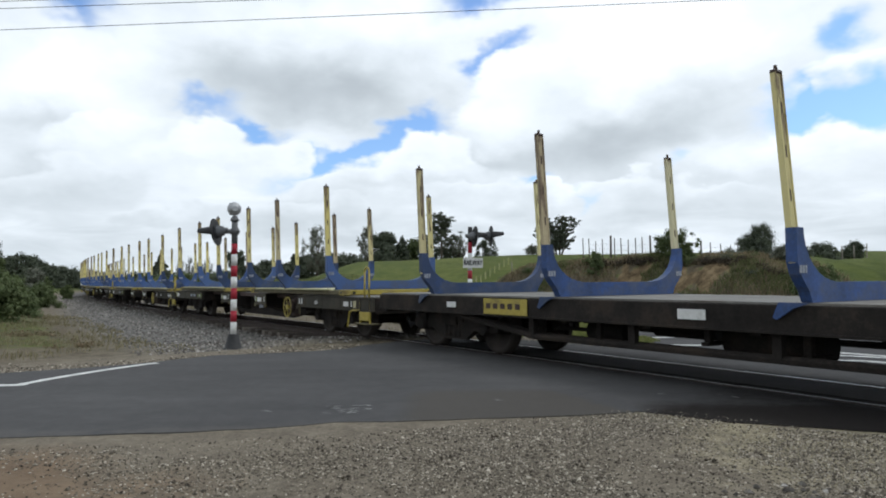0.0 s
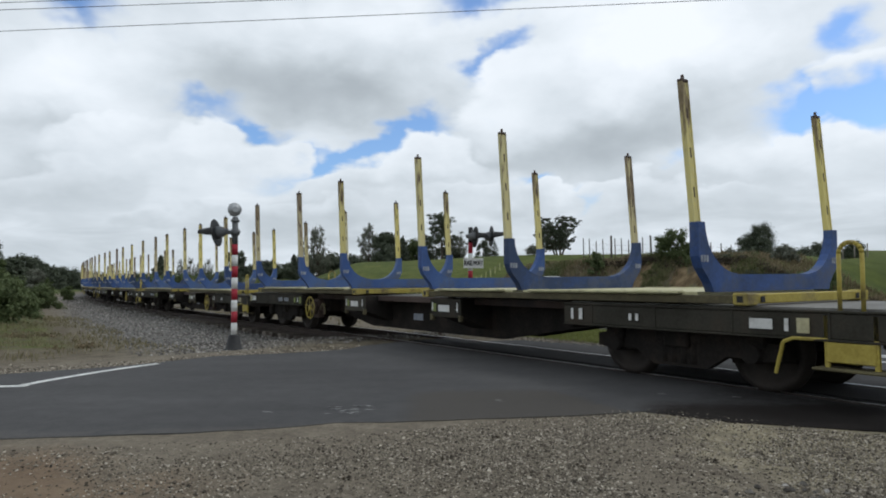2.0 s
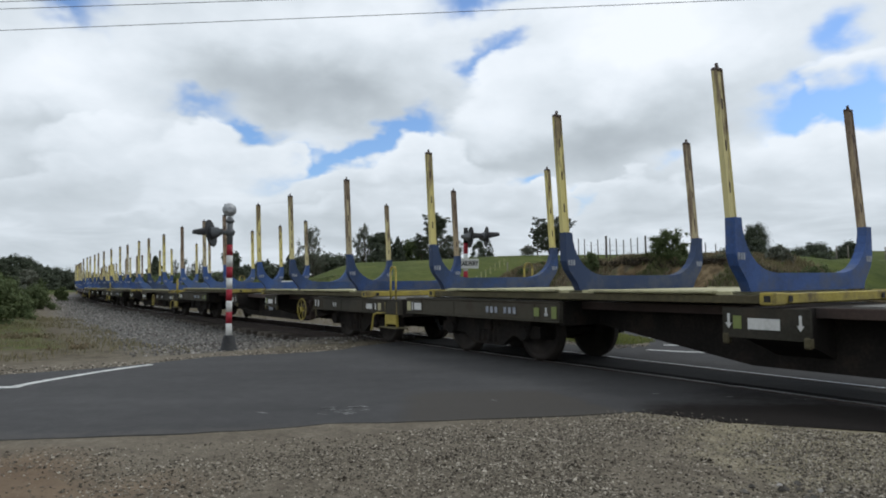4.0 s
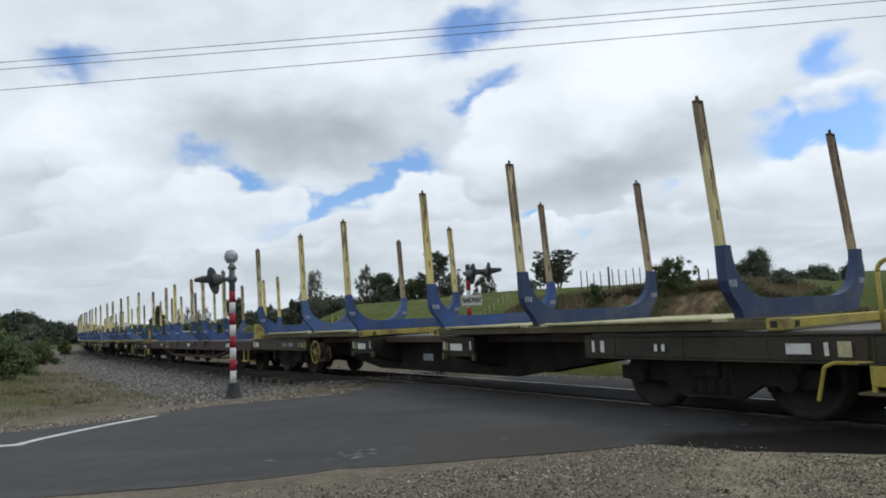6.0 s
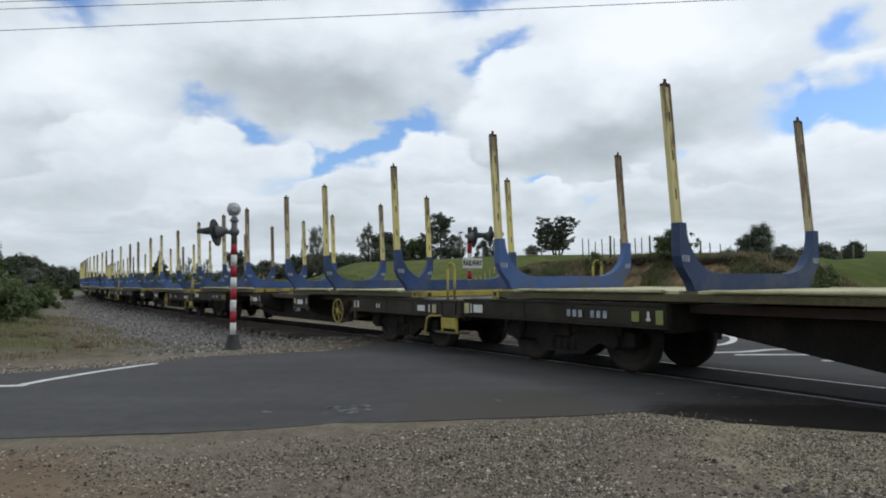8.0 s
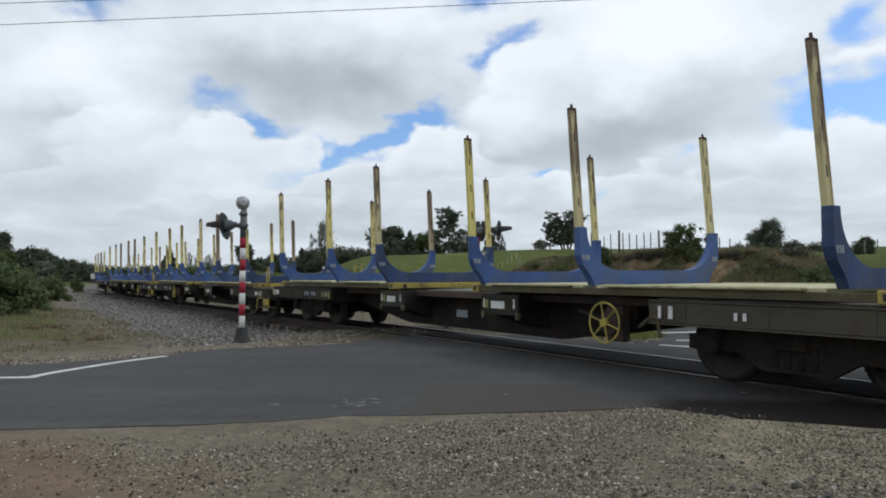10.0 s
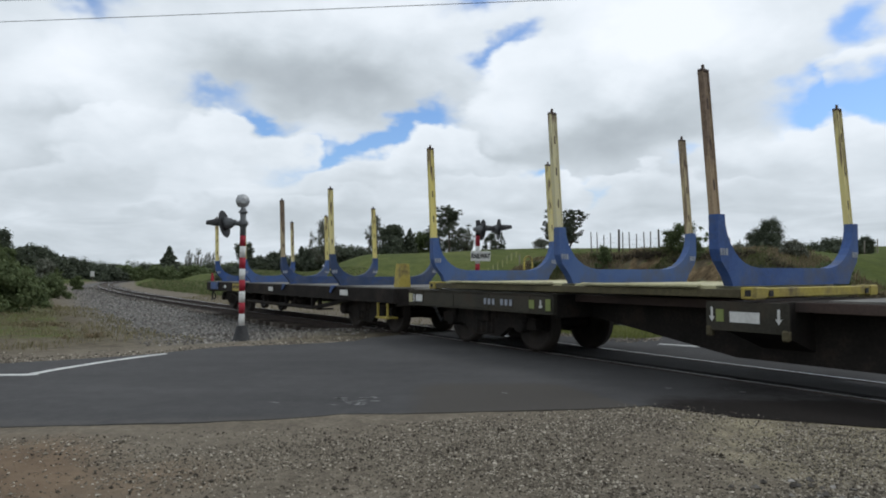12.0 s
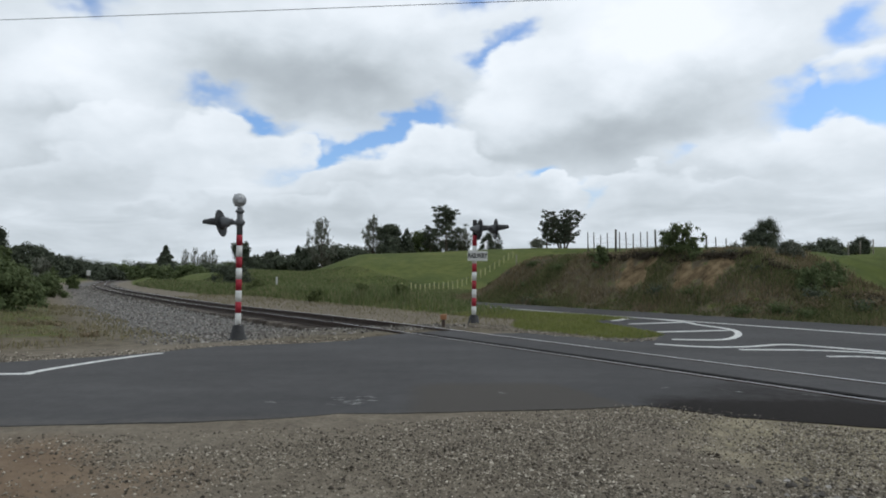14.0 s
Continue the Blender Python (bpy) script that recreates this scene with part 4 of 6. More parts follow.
def bolster_set(parent, ys, z0, half, btop, stop):
    b0 = s0 = None
    rnd = random.Random(int(sum(ys) * 100))
    for y in ys:
        if b0 is None:
            b = b0 = part("bolster", bolster_mesh(z0, half, btop), M_BLUE, parent, "blue steel log bolster with curved ends", m=Matrix.Translation((0, y, 0)))
        else:
            b = part_again(b0, Matrix.Translation((0, y, 0)))
        for sx in (-1, 1):
            m = Matrix.Translation((sx * (half - 0.058), 0, (-0.10 if sx > 0 else -0.035) + rnd.uniform(-0.025, 0.02)))
            if s0 is None:
                s0 = part("stanchion", stanchion_mesh(btop - 0.30, stop), [M_YELLOW, M_STEEL_BROWN], b, "weathered yellow steel stanchion with rust marks", m=m)
            else:
                part_again(s0, m, b)
        bm = bmesh.new()
        for sx in (-1, 1):
            for k in range(3):
                box(bm, *sorted((sx * (half - 0.03 - 0.045 * k), sx * (half - 0.06 - 0.045 * k))), -0.061, -0.053, btop - 0.42, btop - 0.35)
        part("fleet_number", bm, M_FADED_WHITE, b, "white painted bars")["kind"] = "stuff"


def container_flat(m, wheel_y=4.1):
    """Skeletal bogie flat, 16.6 m, with two three-bolster log cradles. Local y runs back along the train, x away from the road."""
    L = 16.6
    w = thing("log_wagon", "grimy skeletal bogie flat wagon with two blue and yellow log cradles", "wagon", m, "wagons of the log train")
    bm = bmesh.new()
    # centre sill, deeper in the middle
    belly = [(0.1, 0.62), (3.5, 0.62), (6.0, 0.23), (10.6, 0.23), (13.1, 0.62), (L - 0.1, 0.62), (L - 0.1, 0.9), (0.1, 0.9)]
    for sx in (-1, 1):
        prism(bm, belly, "x", *sorted((sx * 0.36, sx * 0.44)))
    box(bm, -0.75, 0.75, 3.6, 13.0, 0.865, 0.905)
    for y0, y1 in ((-0.17, 3.75), (L - 3.75, L + 0.17)):
        for sx in (-1, 1):
            sb = bmesh.new()
            box(sb, *sorted((sx * 1.125, sx * 1.2)), y0, y1, 0.648, 0.882, 0.008)
            box(sb, *sorted((sx * 1.125, sx * 1.215)), y0, y1, 0.884, 0.905, 0.004)
            box(sb, *sorted((sx * 1.125, sx * 1.215)), y0, y1, 0.625, 0.646, 0.004)
            for k in range(4):
                yy = y0 + 0.5 + k * (y1 - y0 - 1.0) / 3
                box(sb, *sorted((sx * 1.198, sx * 1.209)), yy - 0.012, yy + 0.012, 0.647, 0.883)
            part("solebar", sb, M_SOLEBAR, w, "dusty olive grey channel solebar")
        for yy in (y0, y1 - 0.1):
            box(bm, -1.12, 1.12, yy, yy + 0.1, 0.58, 0.9, 0.01)
    for yc in (6.6, 10.0):
        for sx in (-1, 1):
            sb = bmesh.new()
            prism(sb, [(yc - 0.45, 0.60), (yc + 0.45, 0.60), (yc + 0.45, 0.9), (yc - 0.45, 0.9)], "x", *sorted((sx * 1.153, sx * 1.19)))
            part("outrigger_plate", sb, M_SOLEBAR, w, "dusty olive grey outrigger plate")
            prism(bm, [(sx * 0.4, 0.36), (sx * 1.15, 0.62), (sx * 1.15, 0.9), (sx * 0.4, 0.9)], "y", yc - 0.3, yc + 0.3)
    part("underframe", bm, M_STEEL_DARK, w, "grimy black steel underframe with a deep centre sill")
    for sx in (-1, 1):
        bm = bmesh.new()
        box(bm, *sorted((sx * 0.752, sx * 0.80)), 3.76, 12.84, 0.80, 0.904, 0.006)
        part("deck_edge", bm, M_STEEL_BROWN, w, "dirty brown edge channel of the centre deck")
    bm = bmesh.new()
    for y0, y1 in ((-0.12, 3.7), (L - 3.7, L + 0.12), (7.2, 9.4)):
        hx = 1.1 if y0 < 5 or y0 > 12 else 0.72
        box(bm, -hx, hx, y0, y1, 0.906, 0.925)
    part("deck", bm, M_DECK, w, "worn grey steel deck plate")
    bm = bmesh.new()
    for yc in (6.6, 10.0):
        for dy in (-0.42, 0.42):
            box(bm, -1.205, -1.13, yc + dy - 0.035, yc + dy + 0.035, 0.53, 0.64, 0.015)
    part("bracket_foot", bm, M_OLIVE, w, "dirty olive outrigger feet")["kind"] = "stuff"
    bogie(w, 2.2)
    bogie(w, L - 1.78)
    cradle(w, 1.1, (1.6, 4.72, 7.07))
    cradle(w, 9.85, (10.22, 12.57, 15.67))
    bolster_set(w, (1.58, 4.70, 7.05, 10.20, 12.55, 15.65), FRAME_A + 0.13, 1.40, 1.80, 3.36)
    spoked_wheel(w, -1.2, wheel_y, 0.60, 0.25)
    loop_rail(w, (-1.14, 0.16, 0.9), (0, 1, 0), None, 0.62, 0.2)
    loop_rail(w, (1.0, L - 0.62, 0.9), (1, 0, 0), None, 0.62, 0.2)
    # steps under the leading corner
    bm = bmesh.new()
    for yy in (-0.06, 0.36):
        box(bm, -1.2, -1.17, yy - 0.02, yy + 0.02, 0.38, 0.86)
    box(bm, -1.215, -1.165, -0.06, 0.36, 0.44, 0.62, 0.01)
    st = part("step", bm, M_YELLOW_BRIGHT, w, "yellow shunter's step under the wagon corner")
    bm = bmesh.new()
    box(bm, -1.29, -1.03, -0.20, 0.46, 0.37, 0.395, 0.008)
    part("tread", bm, M_OLIVE, st, "worn chequered step tread")
    bm = bmesh.new()
    tube(bm, [(-1.19, 0.36, 0.64), (-1.22, 0.66, 0.64), (-1.25, 0.74, 0.60), (-1.25, 0.82, 0.30)], 0.018, 6)
    part("grab_iron", bm, M_YELLOW_BRIGHT, w, "bent yellow grab iron")
    coupling(w, 0.0, -1)
    coupling(w, L, 1)
    bars(w, "side_plate", -1.216, [(0.86, 1.10, 0.71, 0.81), (16.25, 16.48, 0.70, 0.82)], M_WHITE, "white data plate on the solebar")
    bars(w, "side_mark", -1.2165, [(0.70, 0.74, 0.70, 0.82), (16.53, 16.56, 0.69, 0.83), (2.6, 2.64, 0.72, 0.80), (2.5, 2.54, 0.72, 0.80), (3.4, 3.46, 0.70, 0.84), (3.56, 3.6, 0.70, 0.84)], M_WHITE, "small white stencilled bars")
    bars(w, "inspection_panel", -1.217, [(0.50, 0.62, 0.69, 0.83), (16.6, 16.72, 0.68, 0.84)], M_CREAM, "pale yellow green panel")
    # marks on the outriggers and the centre sill
    bm = bmesh.new()
    for yc in (6.6, 10.0):
        for yy in (yc - 0.36, yc + 0.38):
            box(bm, -1.197, -1.19, yy - 0.012, yy + 0.012, 0.74, 0.84)
            prism(bm, [(yy - 0.035, 0.745), (yy + 0.035, 0.745), (yy, 0.69)], "x", -1.197, -1.19)
    part("lifting_mark", bm, M_WHITE, w, "white painted lifting arrows")["kind"] = "stuff"
    bars(w, "side_plate", -1.1905, [(6.47, 6.80, 0.69, 0.80), (9.84, 10.17, 0.69, 0.80)], M_WHITE, "white data plate on the outrigger")
    bars(w, "tare_panel", -1.1905, [(6.87, 6.96, 0.69, 0.82), (10.24, 10.33, 0.69, 0.82)], M_LIME, "dull green panel on the outrigger")
    bars(w, "builder_plate", -0.441, [(8.5, 8.85, 0.43, 0.56)], M_FADED_WHITE, "small grey plate on the centre sill")
    bars(w, "wagon_number", -1.2172, [(13.72 + 0.105 * k, 13.78 + 0.105 * k, 0.72, 0.81) for k in (0, 1, 2, 4, 5, 6)], M_FADED_WHITE, "faded grey stencilled bars")
    bars(w, "inspection_panel", -1.2174, [(13.22, 13.33, 0.70, 0.82), (12.88, 12.98, 0.68, 0.84)], M_LIME, "dull green panel on the solebar")
    bars(w, "side_mark", -1.2176, [(13.07, 13.10, 0.71, 0.82), (13.05, 13.12, 0.72, 0.745)], M_WHITE, "small white stencilled bars")
    return w


def old_flat(m, ys, L, tail=False, brown=True):
    """Older flat with side sills, a truss of rods and bolsters standing on the deck."""
    mat = M_STEEL_BROWN if brown else M_STEEL_DARK
    w = thing("flat_wagon", "old brown flat wagon with blue bolsters on its deck" if not tail else "old brown flat wagon at the train's tail with red lamp", "wagon", m, "wagons of the log train")
    bm = bmesh.new()
    for sx in (-1, 1):
        box(bm, *sorted((sx * 1.16, sx * 1.25)), 0.0, L, 0.66, 0.94, 0.01)
        box(bm, *sorted((sx * 1.08, sx * 1.27)), 0.0, L, 0.66, 0.685)
        box(bm, *sorted((sx * 0.3, sx * 0.38)), 0.2, L - 0.2, 0.58, 0.9)
        # truss
        a, b = 3.4, L - 3.4
        tube(bm, [(sx * 1.12, 1.6, 0.74), (sx * 1.12, a + 0.9, 0.40), (sx * 1.12, b - 0.9, 0.40), (sx * 1.12, L - 1.6, 0.74)], 0.045, 6)
        for yy in (a + 0.9, L / 2 - 0.9, L / 2 + 0.9, b - 0.9):
            box(bm, *sorted((sx * 1.08, sx * 1.16)), yy - 0.05, yy + 0.05, 0.37, 0.68)
    for yy in (0.0, L - 0.1):
        box(bm, -1.16, 1.16, yy, yy + 0.1, 0.6, 0.94, 0.01)
    for k in range(6):
        yy = 3.6 + k * (L - 7.2) / 5
        box(bm, -1.16, 1.16, yy - 0.06, yy + 0.06, 0.62, 0.86)
    rod(bm, (-0.55, L * 0.42, 0.50), (-0.55, L * 0.50, 0.50), 0.16, 0.16, 14)
    rod(bm, (0.3, L * 0.55, 0.52), (0.3, L * 0.62, 0.52), 0.13, 0.13, 14)
    part("underframe", bm, mat, w, "rusty brown side sills with truss rods")
    # brake gear slung under the deck
    bm = bmesh.new()
    rod(bm, (-0.62, L * 0.60, 0.50), (-0.62, L * 0.645, 0.50), 0.14, 0.14, 14)
    rod(bm, (-0.62, L * 0.645, 0.50), (-0.62, L * 0.70, 0.50), 0.03, 0.03, 6)
    box(bm, -0.78, -0.46, L * 0.60 - 0.04, L * 0.645 + 0.04, 0.60, 0.70, 0.01)
    part("brake_cylinder", bm, M_STEEL_DARK, w, "grimy black brake cylinder")
    for k in range(5):
        yy = 4.3 + k * (L - 8.6) / 4 + 0.25 * (k % 2)
        bm = bmesh.new()
        box(bm, -0.98, -0.90, yy - 0.04, yy + 0.04, 0.36 + 0.06 * (k % 3), 0.66, 0.008)
        box(bm, -1.02, -0.60, yy - 0.05, yy + 0.05, 0.34 + 0.06 * (k % 3), 0.38 + 0.06 * (k % 3), 0.008)
        part("hanger", bm, mat, w, "rusty pipe hanger")
    bm = bmesh.new()
    tube(bm, [(-0.94, 2.8, 0.60), (-0.94, 4.3, 0.40), (-0.94, L - 4.3, 0.42), (-0.94, L - 2.8, 0.60)], 0.025, 6)
    part("brake_pipe", bm, M_STEEL_DARK, w, "black brake pipe along the underframe")
    bm = bmesh.new()
    box(bm, -1.22, 1.22, 0.02, L - 0.02, 0.941, 0.962)
    part("deck", bm, M_DECK, w, "worn grey deck boards")
    bogie(w, 2.0)
    bogie(w, L - 1.95)
    bolster_set(w, ys, 0.965, 1.40, 1.66, 3.17)
    for y in ys:
        for sx in (-1, 1):
            bm = bmesh.new()
            prism(bm, [(y - 0.10, 0.965), (y + 0.20, 0.965), (y + 0.26, 0.82), (y + 0.22, 0.80), (y + 0.06, 0.91)], "x", *sorted((sx * 1.275, sx * 1.30)))
            part("bolster_strap", bm, M_BLUE, w, "blue bolster foot strap over the side sill")
    coupling(w, 0.0, -1)
    coupling(w, L, 1)
    bars(w, "side_plate", -1.271, [(L - 2.6, L - 2.35, 0.76, 0.85), (L / 2 - 0.2, L / 2 + 0.15, 0.76, 0.87), (2.0, 2.4, 0.76, 0.88)], M_WHITE, "white data plate on the side sill")
    bars(w, "number_board", -1.272, [(L - 4.35, L - 3.35, 0.69, 0.92) if not brown else (L - 3.9, L - 3.45, 0.70, 0.91)], M_YELLOW_BRIGHT, "faded yellow number panel with dark bars")
    bars(w, "number_bar", -1.279, [(L - 4.2 + 0.17 * k, L - 4.1 + 0.17 * k, 0.77, 0.85) if not brown else (L - 3.84 + 0.07 * k, L - 3.80 + 0.07 * k, 0.78, 0.84) for k in range(5)], M_STEEL_BROWN, "")
    # brake column at the leading end
    bm = bmesh.new()
    prism(bm, [(-1.05, 0.965), (-0.78, 0.965), (-0.82, 1.42), (-1.0, 1.42)], "y", 0.16, 0.36)
    part("brake_column", bm, M_YELLOW_BRIGHT, w, "yellow handbrake column")
    bm = bmesh.new()
    for yy in (0.25, 0.65):
        box(bm, -1.26, -1.23, yy - 0.02, yy + 0.02, 0.36, 0.66)
    box(bm, -1.3, -1.02, 0.22, 0.68, 0.35, 0.385, 0.01)
    part("step", bm, M_YELLOW_BRIGHT, w, "yellow step under the wagon corner")
    if tail:
        bm = bmesh.new()
        box(bm, -1.13, -1.03, L - 0.14, L - 0.04, 0.965, 1.17, 0.012)
        rod(bm, (-1.08, L - 0.09, 1.17), (-1.08, L - 0.09, 1.26), 0.04, 0.034, 12)
        box(bm, -1.10, -1.06, L - 0.14, L - 0.02, 1.0, 1.06, 0.01)
        part("tail_lamp", bm, M_RED, w, "red tail lamp box")
        bm = bmesh.new()
        box(bm, -1.277, -1.262, L - 1.6, L - 0.62, 0.70, 0.93, 0.004)
        part("side_patch", bm, M_BLUE, w, "blue painted panel on the side sill")
        bm = bmesh.new()
        tube(bm, [(-1.0, L + 0.03, 0.64), (-1.02, L + 0.10, 0.50), (-1.02, L + 0.09, 0.34), (-1.02, L + 0.16, 0.29)], 0.03, 8)
        tube(bm, [(-1.02, L + 0.10, 0.34), (-0.98, L - 0.02, 0.31), (-0.96, L - 0.09, 0.37), (-0.96, L - 0.08, 0.46), (-0.98, L - 0.02, 0.54), (-1.0, L + 0.03, 0.62)], 0.022, 8)
        part("tail_hose", bm, M_BLACK, w, "looped black brake hose hanging from the tail")
        bm = bmesh.new()
        prism(bm, [(-0.1, 0.965), (0.1, 0.965), (0.08, 1.42), (-0.08, 1.42)], "y", L - 0.55, L - 0.42)
        part("brake_column", bm, M_YELLOW_BRIGHT, w, "yellow handbrake column")
    return w


# front end of each wagon along the track at the start
FIRST_BOLSTER = [14.0, 31.2, 48.4, 65.55, 82.7, 99.9, 117.1, 134.3, 166.15, 183.2, 200.5, 217.8, 235.05, 252.35]
MODELS = [container_flat(pose(0, 0, 0), 4.45), container_flat(pose(0, 0, 0), 12.35)]
TRAIN = []
for i, f in enumerate(FIRST_BOLSTER):
    late = 1 if i in (2, 7, 12) else 0
    w = MODELS[late] if i in (0, 2) else copy_thing(MODELS[late], pose(0, 0, 0))
    TRAIN.append((w, f - 1.75, 16.6, 2.0))
OLD4 = (2.65, 5.79, 9.15, 12.25)
OLD6 = (2.15, 4.64, 6.18, 8.86, 10.43, 13.1)
TRAIN.append((old_flat(pose(0, 0, 0), OLD4, 14.0, brown=False), 0.45 - 2.8, 14.0, 2.3))
TRAIN.append((old_flat(pose(0, 0, 0), OLD6, 14.35), 151.55 - 2.15, 14.35, 2.3))
TRAIN.append((old_flat(pose(0, 0, 0), OLD4, 14.0, tail=True, brown=False), 270.65 - 2.8, 14.0, 2.3))


# metres that the train has run at each half second
TRAVELLED = [0.0, 10.52, 21.94, 32.46, 43.75, 54.32, 65.53, 75.97, 87.15, 97.45, 108.7, 119.02, 130.0, 140.42, 151.17, 161.18, 172.25,
             182.37, 193.34, 203.46, 214.43, 224.55, 235.46, 245.47, 256.45, 266.61, 277.55, 287.9, 298.8]


def wagon_pose(s, length, pivot):
    a, b = on_track(s + pivot), on_track(s + length - pivot)
    d = (b - a).normalized()
    base = a - d * pivot
    base.z, d.z = (a.z + b.z) / 2, 0
    return Matrix.Translation(base) @ Matrix.Rotation(math.atan2(d.y, d.x) - math.pi / 2, 4, "Z")


def station_wagon():
    """Low silver car; local y runs forwards, its origin lies below the front edge of the roof."""
    car = thing("station_wagon", "silver grey station wagon driving along the highway", "car", pose(*on_track(-6, 6.0, -0.014)))
    bm = bmesh.new()
    prism(bm, [(-2.85, 0.22), (1.42, 0.22), (1.55, 0.42), (1.46, 0.64), (0.78, 0.79), (-2.78, 0.81), (-2.92, 0.5)], "x", -0.84, 0.84)
    bmesh.ops.bevel(bm, geom=bm.edges[:], offset=0.05, segments=2, affect="EDGES", clamp_overlap=True)
    part("body", bm, M_CARPAINT, car)
    bm = bmesh.new()
    prism(bm, [(0.72, 0.78), (0.02, 1.22), (-2.3, 1.22), (-2.76, 0.79)], "x", -0.72, 0.72)
    bmesh.ops.bevel(bm, geom=bm.edges[:], offset=0.04, segments=1, affect="EDGES", clamp_overlap=True)
    part("window_band", bm, M_CARGLASS, car, "dark tinted glass")
    bm = bmesh.new()
    box(bm, -0.71, 0.71, -2.36, 0.06, 1.20, 1.255, 0.02)
    part("roof", bm, M_CARPAINT, car)
    bm = bmesh.new()
    box(bm, -0.5, 0.5, -0.78, -0.04, 1.25, 1.305, 0.02)
    part("roof_rack", bm, M_WHITE, car, "flat white roof rack")
    for sx in (-1, 1):
        for y in (-0.78, -1.62):
            bm = bmesh.new()
            box(bm, *sorted((sx * 0.70, sx * 0.728)), y - 0.04, y + 0.04, 0.78, 1.22)
            part("pillar", bm, M_CARPAINT, car)
        bm = bmesh.new()
        box(bm, *sorted((sx * 0.5, sx * 0.78)), 1.42, 1.53, 0.46, 0.6, 0.02)
        part("headlight", bm, M_WHITE, car, "pale headlight")
        bm = bmesh.new()
        box(bm, *sorted((sx * 0.6, sx * 0.8)), -2.93, -2.84, 0.5, 0.72, 0.02)
        part("tail_light", bm, M_RED, car, "red tail light")
        for y in (0.86, -2.02):
            bm = bmesh.new()
            rod(bm, (sx * 0.68, y, 0.3), (sx * 0.86, y, 0.3), 0.3, 0.3, 20)
            wheel = part("wheel", bm, M_BLACK, car, "black tyre")
            bm = bmesh.new()
            rod(bm, (sx * 0.85, y, 0.3), (sx * 0.872, y, 0.3), 0.19, 0.17, 14)
            part("rim", bm, M_SILVER, wheel, "silver rim")
    return car


M_CARPAINT = material("silver_car_paint", [(0.26, 0.28, 0.30), (0.32, 0.34, 0.36)], 1.0, 30, 0.35, metal=0.4, bump=0.0, spec=0.5)
M_CARGLASS = material("tinted_car_glass", [(0.035, 0.045, 0.046), (0.055, 0.068, 0.07)], 1.0, 10, 0.15, bump=0.0, spec=0.5)
CAR = station_wagon()


def car_run(t):
    """Metres along the highway: past the crossing at an easy pace, then gathering speed."""
    return 10.3 + 10.75 * (t - 1.5) + (0.9 * (t - 2.5) ** 2 if 2.5 < t < 8 else 9.9 * (t - 8) + 27.2 if t >= 8 else 0.0)


def motions():
    for w, front, length, pivot in TRAIN:
        rows = []
        for k, run in enumerate(TRAVELLED):
            rows.append((0.5 * k, wagon_pose(front - run, length, pivot)))
        walk(w, rows)
    rows = []
    for k in range(29):
        a, b = on_track(car_run(0.5 * k), 6.0 + 1.5 * smooth(14, 30, car_run(0.5 * k))), on_track(car_run(0.5 * k) + 1, 6.0 + 1.5 * smooth(14, 30, car_run(0.5 * k) + 1))
        rows.append((0.5 * k, pose(a.x, a.y, -0.014, 0, 0, math.degrees(math.atan2(b.y - a.y, b.x - a.x)) - 90)))
    walk(CAR, rows)




# ---------------------------------------------------------------- crossing signals
def banded_post(parent, h, bands, r=0.056, top_mat=None, start=0.28):
    """Tapered black foot, red and white bands, plain upper end."""
    bm = bmesh.new()
    lathe(bm, [(0.19, 0.0), (0.19, 0.035), (0.155, 0.05), (0.10, start), (0.07, start + 0.02)], 12)
    part("foot", bm, M_BLACK, parent, "black cast iron foot")
    z = start
    for i, (bh, mat) in enumerate(bands):
        bm = bmesh.new()
        rod(bm, (0, 0, z), (0, 0, z + bh), r, r, 16)
        part("band", bm, mat, parent, "white painted band" if mat is M_WHITE else "red painted band")
        z += bh
    bm = bmesh.new()
    rod(bm, (0, 0, z), (0, 0, h), r * 0.98, r * 0.98, 16)
    part("upper_post", bm, top_mat or M_GREY_CAST, parent, "bare grey upper post")
    return z


